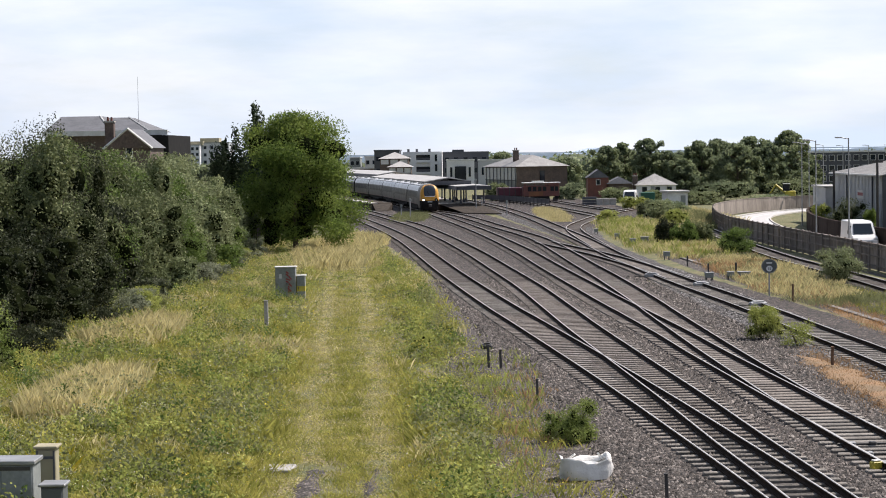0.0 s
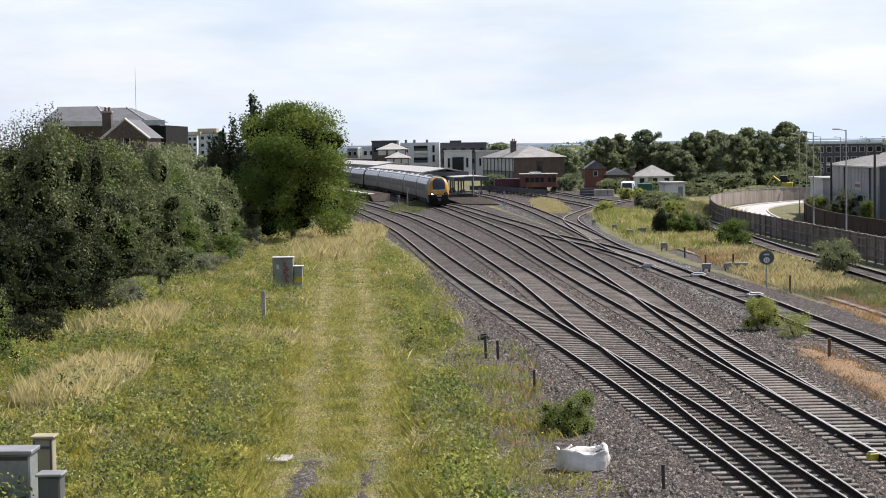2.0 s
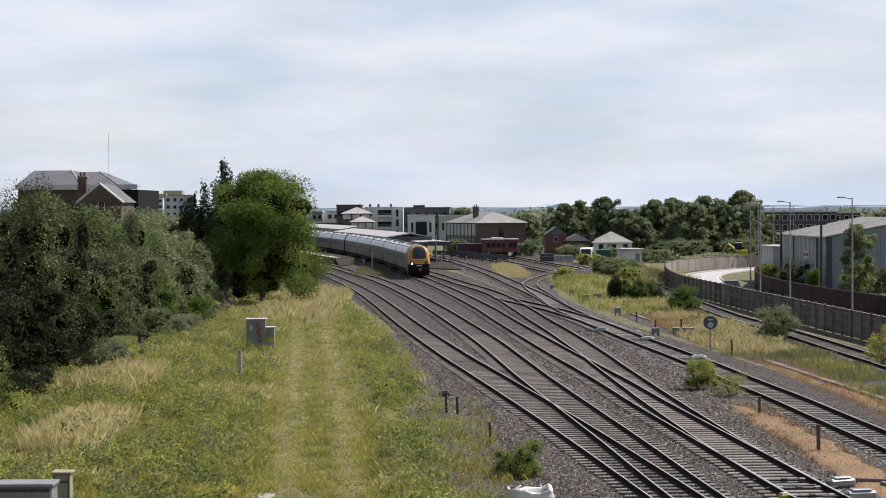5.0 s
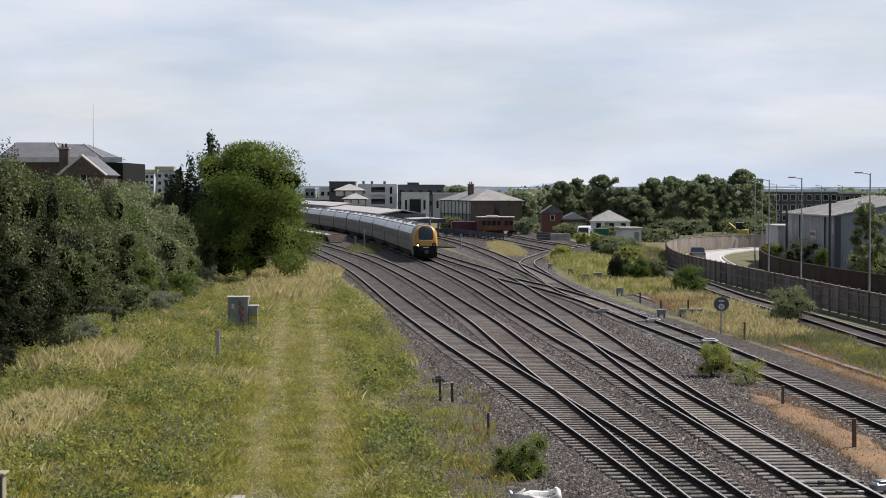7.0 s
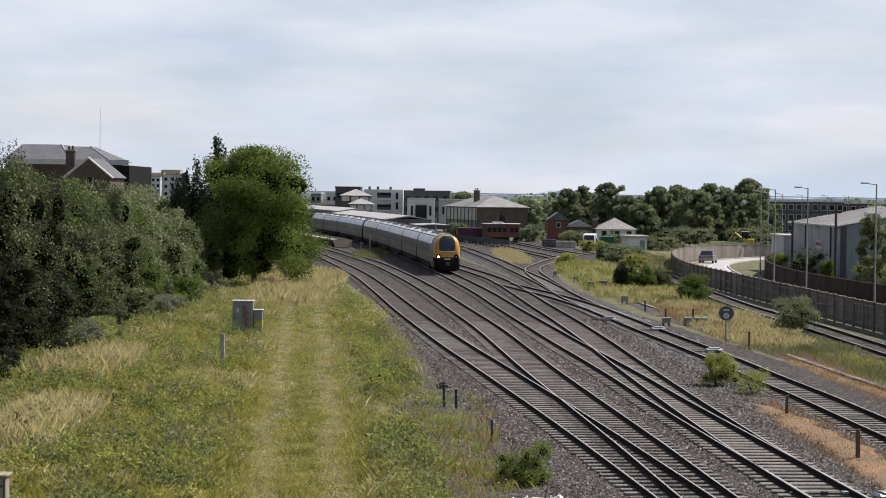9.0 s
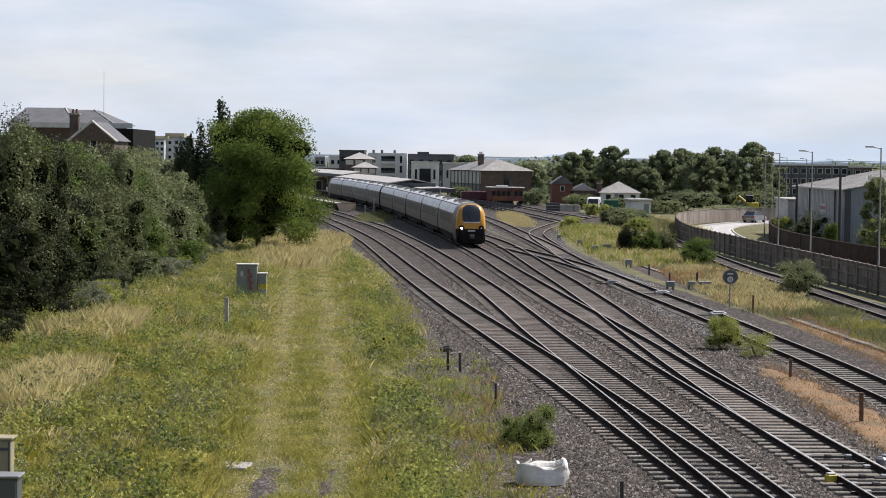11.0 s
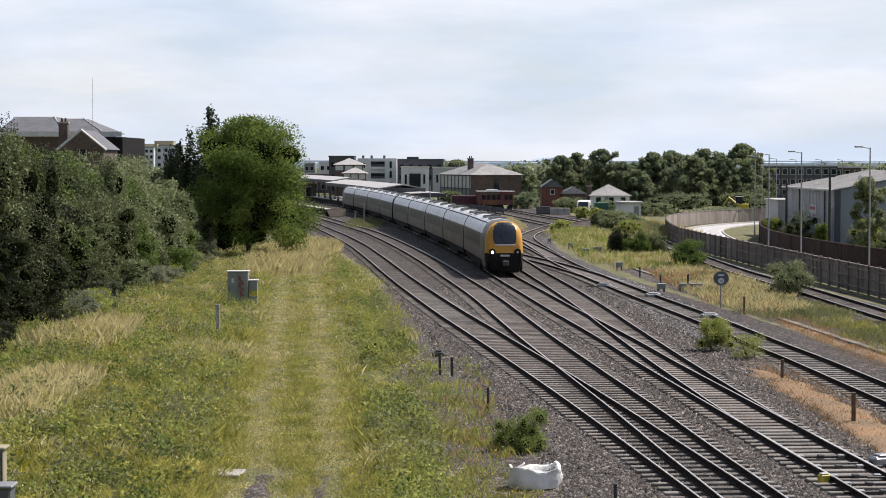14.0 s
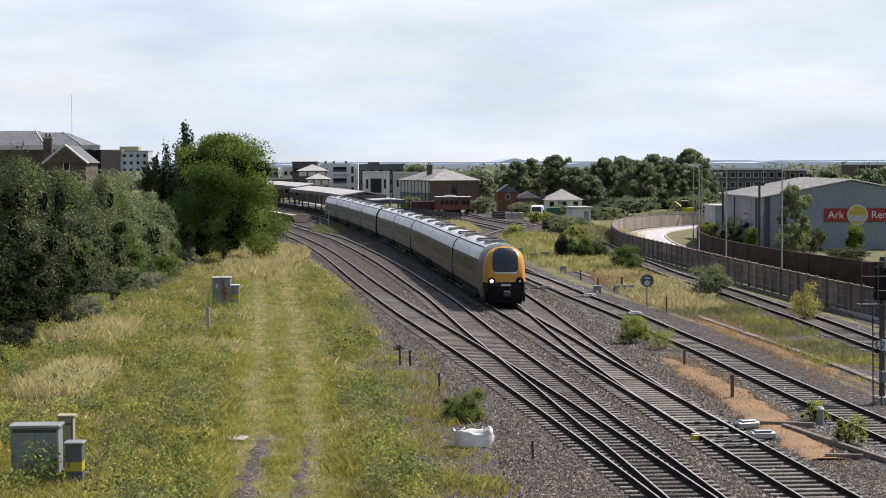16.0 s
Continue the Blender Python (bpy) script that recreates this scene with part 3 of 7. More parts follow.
def stones(name, left, right, y0, y1, dense, z, material, label, seed, big=0.052):
    """Broken stones lying over a bed, thinning out with the distance."""
    g = np.random.default_rng(seed)
    A, B = spline(left, 2.0), spline(right, 2.0)
    ys = np.arange(y0, y1, 0.5)
    xa, xb = np.interp(ys, A[:, 1], A[:, 0]), np.interp(ys, B[:, 1], B[:, 0])
    per = np.maximum(0, xb - xa) * 0.5 * dense * (45 / ys) ** 1.6
    k = np.repeat(np.arange(len(ys)), g.poisson(per))
    n = len(k)
    y = ys[k] + g.uniform(0, 0.5, n)
    u = g.uniform(0, 1, n)
    x = xa[k] + (xb[k] - xa[k]) * u
    edge = np.minimum(u, 1 - u) * (xb[k] - xa[k])
    hid = np.zeros(n, bool)
    for line in (T1, T2, T3, T4, T5):
        c = np.array(line)
        inside_y = (y > c[0, 1]) & (y < c[-1, 1])
        hid |= inside_y & (np.abs(x - np.interp(y, c[:, 1], c[:, 0])) < 1.28)
    ok = ~hid | (g.uniform(0, 1, n) < 0.12)
    x, y, edge = x[ok], y[ok], edge[ok]
    n = len(x)
    base = z - 0.17 * np.maximum(0, 1 - edge / 0.7)
    r = big * g.uniform(0.55, 1.35, n) * (1 + (y - 45) * 0.006)
    V = np.empty((n, 5, 3))
    a0 = g.uniform(0, 6.3, n)
    for i in range(4):
        a = a0 + i * np.pi / 2 + g.uniform(-0.4, 0.4, n)
        q = r * g.uniform(0.7, 1.25, n)
        V[:, i] = np.stack([x + np.cos(a) * q, y + np.sin(a) * q, base + r * g.uniform(-0.6, 0.35, n)], 1)
    V[:, 4] = np.stack([x + r * g.uniform(-0.45, 0.45, n), y + r * g.uniform(-0.45, 0.45, n), base + r * g.uniform(0.5, 1.2, n)], 1)
    T = (np.arange(n) * 5)[:, None, None] + np.array([[0, 1, 4], [1, 2, 4], [2, 3, 4], [3, 0, 4]])[None]
    T = T.reshape(-1, 3)
    me = bpy.data.meshes.new(name)
    me.vertices.add(n * 5)
    me.vertices.foreach_set("co", V.reshape(-1))
    me.loops.add(len(T) * 3)
    me.loops.foreach_set("vertex_index", T.reshape(-1).astype(np.int32))
    me.polygons.add(len(T))
    me.polygons.foreach_set("loop_start", np.arange(0, len(T) * 3, 3, dtype=np.int32))
    me.update(calc_edges=True)
    me.materials.append(material)
    return tagged(new(name, me), label, "ballast", kind="stuff")


def make_stones():
    stones("ballast_stones", [(3.0, 10), (2.5, 49.5), (1.9, 62.7), (0.9, 72), (-0.1, 82), (-1.6, 105), (-3.6, 133)],
           [(15.8, 10), (15.0, 45), (14.5, 56), (13.9, 70), (13.2, 85), (12.4, 100), (11.0, 135)], 38, 130, 120, -0.075, M_STONE, "loose brown-grey broken stones of the main ballast", 501)
    stones("fresh_ballast_stones", [(14.4, 40), (13.4, 60), (12.6, 80), (11.4, 100), (9.9, 138)],
           [(18.9, 40), (17.6, 62), (16.8, 80), (15.6, 104), (14.0, 138)], 40, 138, 130, -0.050, M_STONE2, "loose grey broken stones of the siding ballast", 502)
    stones("gravel_stones", [(-1.0, 36), (-0.6, 49.5), (-0.8, 60), (-1.2, 70), (-1.8, 82)], [(3.9, 36), (3.4, 49.5), (2.6, 62.7), (1.6, 72), (0.6, 82)], 38, 82, 60, -0.09, M_STONE, "scattered stones of the gravel margin", 503, 0.034)


make_stones()

# ---- the train ----
CAR_LEN, CAR_GAP = 20.4, 0.6


def car_section(top=3.76, base=0.35):
    """Half profile of the body from the skirt over the roof: (half width, height)."""
    return [(1.20, base), (1.34, 0.95), (1.365, 1.5), (1.355, 2.1), (1.30, 2.75), (1.19, 3.12), (0.98, 3.44), (0.62, 3.66), (0.0, top)]


def loft(rings, closed_ends=True):
    bm = bmesh.new()
    R = [[bm.verts.new(p) for p in ring] for ring in rings]
    for a, b in zip(R, R[1:]):
        for i in range(len(a) - 1):
            bm.faces.new((a[i], a[i + 1], b[i + 1], b[i]))
    if closed_ends:
        for ring in (R[0], R[-1]):
            try:
                bm.faces.new(ring)
            except ValueError:
                pass
    bmesh.ops.recalc_face_normals(bm, faces=bm.faces)
    return bm


def ring(y, sec, kx=1.0, zmap=None):
    pts = [(w * kx, z) for w, z in sec] + [(-w * kx, z) for w, z in reversed(sec[:-1])]
    return [(x, y, zmap(z) if zmap else z) for x, z in pts]


def wheelset(parent, y):
    for s in (-1, 1):
        w = part("wheel", tb((s * 0.70, y, 0.42), (s * 0.80, y, 0.42), 0.42, n=20), M_DARK, parent)
        part("hub", tb((s * 0.80, y, 0.42), (s * 0.86, y, 0.42), 0.13, n=10), M_DARK, w)


def bogie(parent, y):
    bm = bmesh.new()
    for s in (-1, 1):
        box(bm, s * 0.95 - 0.1, s * 0.95 + 0.1, y - 1.9, y + 1.9, 0.45, 0.75, 0.04)
        box(bm, s * 0.98 - 0.12, s * 0.98 + 0.12, y - 1.3, y - 0.9, 0.28, 0.6, 0.03)
        box(bm, s * 0.98 - 0.12, s * 0.98 + 0.12, y + 0.9, y + 1.3, 0.28, 0.6, 0.03)
    box(bm, -0.95, 0.95, y - 0.25, y + 0.25, 0.45, 0.8)
    b = part("bogie", bm, M_BLACK, parent)
    wheelset(b, y - 1.1)
    wheelset(b, y + 1.1)


def car(label, nose=0):
    """One railway car along its own y axis, rail top at z 0. nose 1: a driving cab at the +y end, -1: at the other."""
    th = thing("train_car", Matrix(), label, "railway car", "cars of the train")
    h = CAR_LEN / 2
    f1 = h - (3.4 if nose == 1 else 0.0)
    f0 = -h + (3.4 if nose == -1 else 0.0)
    sec = car_section()
    side = [p for p in sec if 0.9 <= p[1] <= 2.8]
    for s in (-1, 1):
        bm = loft([[(s * w, y, z) for w, z in side] for y in (f0, f1)], False)
        part("side_wall", bm, M_SILVER, th)
    roof = [p for p in sec if p[1] >= 2.74]
    rr = [ring(y, roof) for y in (f0, f1)]
    part("roof", loft(rr, False), M_ROOF_T, th, smooth=True)
    bm = bmesh.new()
    box(bm, -1.22, 1.22, f0 + 0.1, f1 - 0.1, 0.5, 0.97, 0.05)
    part("underframe", bm, M_BLACK, th)
    bm = bmesh.new()
    for i, (a, b) in enumerate(((-4.6, -1.9), (-1.6, 1.2), (1.5, 4.6))):
        box(bm, -1.26, 1.26, a, b, 0.22, 0.6, 0.06)
    part("equipment_skirt", bm, M_BLACK, th)
    for e, d in ((f0, -1), (f1, 1)):
        if (e == f1 and nose == 1) or (e == f0 and nose == -1):
            continue
        bm = loft([ring(e, sec), ring(e + d * 0.02, sec, 0.98)], True)
        part("end_wall", bm, M_BLACK, th)
        part("gangway", bx(-0.6, 0.6, min(e, e + d * 0.32), max(e, e + d * 0.32), 0.9, 3.1, 0.05), M_BLACK, th)
    # panes and doors, both sides
    doors = [f0 + 1.25, f1 - 1.25]
    n = 7
    span = (f1 - 2.3) - (f0 + 2.3)
    for s in (-1, 1):
        def sheet(y0, y1, z0, z1, out):
            zs = np.linspace(z0, z1, 4)
            pr = [(s * (np.interp(z, [p[1] for p in sec], [p[0] for p in sec]) + out), z) for z in zs]
            return loft([[(x, y, z) for x, z in pr] for y in (y0, y1)], False)
        for i in range(n):
            a = f0 + 2.3 + span * (i + 0.09) / n
            b = f0 + 2.3 + span * (i + 0.91) / n
            part("window", sheet(a, b, 1.85, 2.6, 0.008), M_TRAINGLASS, th)
        for dy in doors:
            d_ = part("door", sheet(dy - 0.48, dy + 0.48, 0.98, 2.74, 0.012), M_SILVER, th)
            part("door_pane", sheet(dy - 0.24, dy + 0.24, 1.75, 2.5, 0.02), M_TRAINGLASS, d_)
            part("door_seal", sheet(dy - 0.54, dy - 0.485, 0.98, 2.74, 0.014), M_BLACK, d_)
        part("maroon_band", sheet(f0 + 1.9, f1 - 1.9, 0.96, 1.06, 0.006), M_MAROON, th)
    # roof gear
    for a, b in ((f0 + 1.2, f0 + 3.1), (f1 - 3.0, f1 - 1.1), (-1.0, 1.4)):
        g_ = part("roof_unit", bx(-0.62, 0.62, a, b, 3.55, 3.80, 0.03), M_GREY, th)
        part("grille", bx(-0.56, 0.56, a + 0.12, b - 0.12, 3.80, 3.83), M_BLACK, g_)
    bm = bmesh.new()
    for s in (-1, 1):
        box(bm, s * 0.9 - 0.04, s * 0.9 + 0.04, f0 + 0.3, f1 - 0.3, 3.46, 3.52)
    part("gutter", bm, M_BLACK, th)
    for y in (-h + 3.4, h - 3.4):
        bogie(th, y)
    if nose:
        cab(th, nose, sec)
    return th


def cab(th, d, sec):
    """The rounded driving end: a yellow face round a tall dark windscreen, silver cheeks, black bumper."""
    h = CAR_LEN / 2
    y0 = h - 3.4
    # height of the roof and half width along the cab
    steps = [(0.0, 1.0, 3.76), (1.2, 1.0, 3.76), (2.0, 0.985, 3.74), (2.5, 0.955, 3.68), (2.8, 0.915, 3.54), (3.05, 0.87, 3.10), (3.25, 0.83, 2.35), (3.34, 0.81, 1.75)]

    def lower(z, top):
        return z if z <= 1.5 else 1.5 + (z - 1.5) * (top - 1.5) / (3.76 - 1.5)
    full, skirt = [], []
    for u, kx, top in steps:
        full.append(ring(d * (y0 + u), [p for p in sec if p[1] >= 1.5], kx, lambda z: lower(z, top)))
        skirt.append([(w * kx, d * (y0 + u), z) for w, z in ((1.20, 0.35), (1.34, 0.95), (1.365, 1.5))])
    part("cab_shell", loft(full[:4], False), M_SILVER, th, smooth=True)
    part("cab_face", loft(full[3:], True), M_YELLOW, th, "rounded yellow driving end", smooth=True)
    for s in (-1, 1):
        sk = [[(s * x, y, z) for x, y, z in r] for r in skirt]
        part("cab_side", loft(sk[:4], False), M_SILVER, th)
        part("lower_cheek", loft(sk[3:], False), M_BLACK, th)
    # the windscreen lies on the face, a little proud of it
    us = np.linspace(2.0, 3.34, 60)
    kxs, tops = (np.interp(us, [q[0] for q in steps], [q[k] for q in steps]) for k in (1, 2))
    up = [p for p in sec if p[1] >= 1.5]

    def face_u(x, z):
        zs = [np.interp(abs(x), [w * k for w, _ in reversed(up)], [lower(h_, t_) for _, h_ in reversed(up)]) for k, t_ in zip(kxs, tops)]
        return float(np.interp(-z, [-q for q in zs], us))
    bm = bmesh.new()
    rows = []
    for z, w in ((3.58, 0.34), (3.50, 0.54), (3.32, 0.70), (3.0, 0.78), (2.6, 0.80), (2.25, 0.77), (2.12, 0.64)):
        rows.append([bm.verts.new((x * w, d * (y0 + face_u(x * w, z) + 0.03), z + 0.015)) for x in (-1, -0.85, -0.6, -0.3, 0, 0.3, 0.6, 0.85, 1)])
    for a, b in zip(rows, rows[1:]):
        for i in range(8):
            bm.faces.new((a[i], a[i + 1], b[i + 1], b[i]))
    bmesh.ops.recalc_face_normals(bm, faces=bm.faces)
    ws = part("windscreen", bm, M_SCREEN, th, "tall dark windscreen", smooth=True)
    part("wiper", tb((0.0, d * (y0 + 3.33), 2.2), (0.35, d * (y0 + 3.2), 2.8), 0.02, n=5), M_BLACK, ws)
    part("wiper_cowl", bx(-0.68, 0.68, d * (y0 + 3.31) - 0.03, d * (y0 + 3.31) + 0.03, 2.03, 2.12, 0.02), M_WHITE, ws)
    part("marker_lamp", tb((0, d * (y0 + 2.70), 3.46), (0, d * (y0 + 2.90), 3.45), 0.06, n=10), M_GREY, ws)
    # bumper, lamps, coupler
    bm = bmesh.new()
    rr = [[(x * w, d * (y0 + u), z) for x in (-1, -0.75, -0.4, 0, 0.4, 0.75, 1)] for u, z, w in ((3.36, 1.52, 1.04), (3.46, 1.42, 1.09), (3.46, 0.9, 1.11), (3.34, 0.3, 1.04))]
    for ringp in rr:
        for i, p in enumerate(ringp):
            x = abs((-1, -0.75, -0.4, 0, 0.4, 0.75, 1)[i])
            ringp[i] = (p[0], p[1] - d * 0.22 * x ** 4, p[2])
    part("bumper", loft(rr, False), M_BLACK, th, smooth=True)
    bm = bmesh.new()
    for s in (-1, 1):
        box(bm, s * 1.17 - 0.06, s * 1.17 + 0.06, min(d * (y0 - 0.4), d * (y0 + 3.05)), max(d * (y0 - 0.4), d * (y0 + 3.05)), 0.3, 0.95, 0.04)
    part("valance", bm, M_BLACK, th)
    for s in (-1, 1):
        pod = part("lamp_pod", tb((s * 0.86, d * (y0 + 2.9), 1.60), (s * 0.86, d * (y0 + 3.38), 1.58), 0.27, 0.24, n=14), M_BLACK, th)
        part("headlight", tb((s * 0.86, d * (y0 + 3.37), 1.58), (s * 0.86, d * (y0 + 3.42), 1.578), 0.095 if s == LAMP_SIDE else 0.07, n=14), M_LAMP if s == LAMP_SIDE and d == 1 else M_PALE, pod, "lit white headlight" if s == LAMP_SIDE else "")
    c = part("coupler", tb((0, d * (y0 + 3.2), 0.85), (0, d * (y0 + 3.85), 0.85), 0.13, n=10), M_BLACK, th)
    part("coupler_head", bx(-0.2, 0.2, min(d * (y0 + 3.7), d * (y0 + 3.95)), max(d * (y0 + 3.7), d * (y0 + 3.95)), 0.68, 1.02, 0.04), M_DARK, c)
    part("coupler_cover", bx(-0.32, 0.32, d * (y0 + 3.44) - 0.03, d * (y0 + 3.44) + 0.03, 1.28, 1.42, 0.02), M_PALE, th)
    bm = bmesh.new()
    box(bm, -1.0, 1.0, min(d * (y0 + 2.9), d * (y0 + 3.1)), max(d * (y0 + 2.9), d * (y0 + 3.1)), 0.18, 0.6, 0.05)
    part("obstacle_deflector", bm, M_BLACK, th)


LAMP_SIDE = 1
CARS = [car("silver railway car with yellow rounded driving end", 1)]
CARS += [car("silver intermediate railway car with dark windows") for _ in range(3)]
CARS += [car("silver railway car at the coupling of the two units"), car("silver railway car behind the coupling")]
CARS += [car("silver intermediate railway car of the rear unit") for _ in range(2)]
CARS += [car("silver rear railway car of the train", -1)]


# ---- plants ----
# Inner shade colour, paled for the haze over far crowns.
M_CORE2 = mat("pale_shade_core", (0.070, 0.088, 0.055), (0.10, 0.118, 0.075), 0.1, 0.95)
def scatter(g, n, x0, x1, y0, y1):
    """Points thrown over the plan, denser near the bridge."""
    u = g.uniform(0, 1, n)
    y = 1 / (1 / y0 + u * (1 / y1 - 1 / y0))
    return np.stack([g.uniform(x0, x1, n), y, np.full(n, -0.12)], 1)


EDGE_Y = [30, 49.5, 62.7, 72, 82, 105, 133, 164, 190, 224]
EDGE_X = [3.2, 2.4, 1.8, 0.9, -0.1, -1.8, -3.8, -7.2, -10.2, -14.7]


def path_x(y):
    """Middle of the trodden track through the meadow."""
    return np.interp(y, [30, 45, 60, 90, 130, 170], [-2.4, -3.2, -4.0, -5.8, -8.4, -10.8])


def fbm(P, f, o):
    return np.array([noise.noise(Vector((x * f + o, y * f, o))) + 0.5 * noise.noise(Vector((x * f * 2.3, y * f * 2.3 + o, 1))) for x, y in P[:, :2]])


def make_meadow():
    g = np.random.default_rng(5)
    P = scatter(g, 140000, -24, 3.5, 30, 200)
    edge = np.interp(P[:, 1], EDGE_Y, EDGE_X)
    P = P[P[:, 0] < edge + g.normal(0, 0.35, len(P))]
    edge = np.interp(P[:, 1], EDGE_Y, EDGE_X)
    u = g.uniform(0, 1, len(P))
    off = fbm(P, 0.12, 71.0)
    d = np.abs(P[:, 0] - path_x(P[:, 1]) + 0.35 * off)
    ruts = np.abs(d - 1.0)
    n1, n2, n3 = fbm(P, 0.16, 3.0), fbm(P, 0.55, 11.0), fbm(P, 0.28, 29.0)
    tofe = edge - P[:, 0]
    h = 0.36 + 0.36 * n2 + 0.16 * g.uniform(-1, 1, len(P))
    h = np.where(d < 2.0, h * 0.5, h)
    h = np.where(ruts < 0.42, h * 0.35, h)
    margin = (tofe < 3.2) & (P[:, 1] < 100)
    h = np.where(margin, h * np.where(n3 > 0.05, 0.9, 0.4), h)
    h = np.clip(h, 0.06, 1.0)
    straw = 1.3 * n1 + 0.5 * n2 + 0.008 * (P[:, 1] - 90) + np.where(P[:, 0] < -7, 0.2, -0.05) + np.where(ruts < 0.35, 0.4, 0) + 0.4 * g.normal(0, 1, len(P))
    weed = 1.2 * n3 + 0.3 * g.normal(0, 1, len(P)) + np.where(P[:, 0] < -12, 0.2, 0) + np.where((tofe < 3.5) & (P[:, 1] > 58), 0.35, 0) + np.where(d < 2.0, -0.4, 0.0)
    keep = (ruts > 0.40 + 0.25 * n2) | (u < 0.6)
    bare = margin & (fbm(P, 0.3, 47.0) > -0.12)
    keep &= ~bare | (u < 0.24)
    patch = ((fbm(P, 0.45, 91.0) > 0.62) & (P[:, 1] < 70)) | ((np.abs(P[:, 0] + 4.1 + 0.4 * n2) < 0.6) | (np.abs(P[:, 0] + 2.6 - 0.3 * n2) < 0.45)) & (P[:, 1] < 53.0 + 1.5 * n1)
    keep &= ~patch | (u < 0.15)
    a = keep & (straw > 1.1)
    b = keep & ~a & (weed > 0.40)
    c = keep & ~a & ~b
    w = 0.0028 + 0.00009 * P[:, 1]
    blades("dry_grass", P[a], h[a] * 0.95, w[a] * 0.24, M_STRAW, 13, 0.42, 1, "tall straw-coloured dry grass of the meadow", "grass", 0.2)
    blades("meadow_grass", P[c], h[c] * 0.8, w[c] * 0.7, M_GRASS, 6, 0.5, 3, "yellow-green rough meadow grass", "grass", 0.2)

    def specks(name, pick, n, size, lo, hi, material, label, wide=0.2):
        """Small leaves, heads and husks hung over the plants at the points picked."""
        W, hw = P[pick], h[pick]
        k = np.repeat(W, n, 0) + g.normal(0, 1, (len(W) * n, 3)) * np.array([wide, wide, 0.0])
        k[:, 2] += np.repeat(hw, n) * g.uniform(lo, hi, len(k))
        V = leaf_quads([(0, 0, 0, 1, 1, 1)], len(k), size, g)
        s = (0.45 + 0.0085 * k[:, 1])[:, None, None]
        return quads(name, (V - V.mean(1, keepdims=True)) * s + k[:, None, :], material, label, "weeds")

    r1 = g.uniform(0, 1, len(P))
    specks("weeds", b & (r1 < 0.6), 9, 0.043, 0.1, 1.1, M_WEED, "fresh green leafy weeds among the grass")
    specks("dock_weeds", b & (r1 >= 0.6), 8, 0.043, 0.1, 1.0, M_WEED2, "dull grey-green leafy weeds among the grass")
    specks("clover", c & (r1 < 0.4), 4, 0.036, 0.05, 0.8, M_GRASS, "yellow-green small leaves among the grass")
    specks("grass_husks", (a | c) & (r1 > 0.70), 3, 0.024, 0.5, 1.1, M_STRAW, "straw-coloured husks over the grass")
    near = (P[:, 1] < 115) & (d > 1.6) & keep
    specks("ragwort_flowers", near & (r1 < 0.012 * (1 + 3 * (n3 > 0.3))), 6, 0.035, 0.9, 1.25, M_FLOWER, "small yellow ragwort flowers", 0.1)
    specks("seed_heads", near & (r1 > np.where((n3 > 0.15) & (P[:, 0] < -7), 0.80, 0.985)), 4, 0.030, 0.8, 1.15, M_SEED, "pale grey-white seed heads over the grass")
    # rank weed clumps beside the track and towards the thicket
    cl = (d > 2.4) & (tofe > np.where(P[:, 1] < 78, 2.0, 0.4)) & (r1 < 0.022 * (0.4 + 2.4 * (n3 > 0.0) + 1.2 * (tofe < 4.5)) * np.where(P[:, 1] < 75, 1.25, 1.6) * np.where(P[:, 0] < -5.5, 1.3, 0.8))
    for nm, m_, lo, hi, lab in (("weed_clumps", M_WEED, 0.0, 0.4, "rounded clumps of fresh green weeds"), ("dark_weed_clumps", M_LEAF_GREEN, 0.4, 0.52, "rounded clumps of dark green weeds"), ("dull_weed_clumps", M_WEED2, 0.52, 0.78, "rounded clumps of grey-green weeds"), ("yellowed_clumps", M_GRASS, 0.78, 1.0, "rounded clumps of yellowing weeds")):
        q = P[cl]
        t_ = g.uniform(0, 1, len(q))
        q = q[(t_ >= lo) & (t_ < hi)]
        rr = g.uniform(0.16, 0.42, len(q)) + 0.35 * g.uniform(0, 1, len(q)) ** 6
        blobs = [(x, y, z + r_ * 0.5, r_, r_, r_ * s_) for (x, y, z), r_, s_ in zip(q, rr, g.uniform(0.8, 1.5, len(q)))]
        quads(nm, leaf_quads(blobs, len(blobs) * 85, 0.06, g, 0.35), m_, lab, "weeds")
    rut = keep & (ruts < 0.45)
    specks("trodden_straw", rut, 9, 0.03, 0.0, 0.45, M_STRAW, "trodden straw along the wheel tracks")


M_WEED2 = leaf_mat("weed_dull", (0.165, 0.18, 0.082), (0.275, 0.285, 0.14), 0.6, 0.4)
M_SEED = mat("seed_fluff", (0.55, 0.53, 0.45), (0.45, 0.43, 0.36), 5, 0.9)
M_FLOWER = mat("yellow_petals", (0.70, 0.55, 0.03), (0.60, 0.48, 0.05), 5, 0.7)


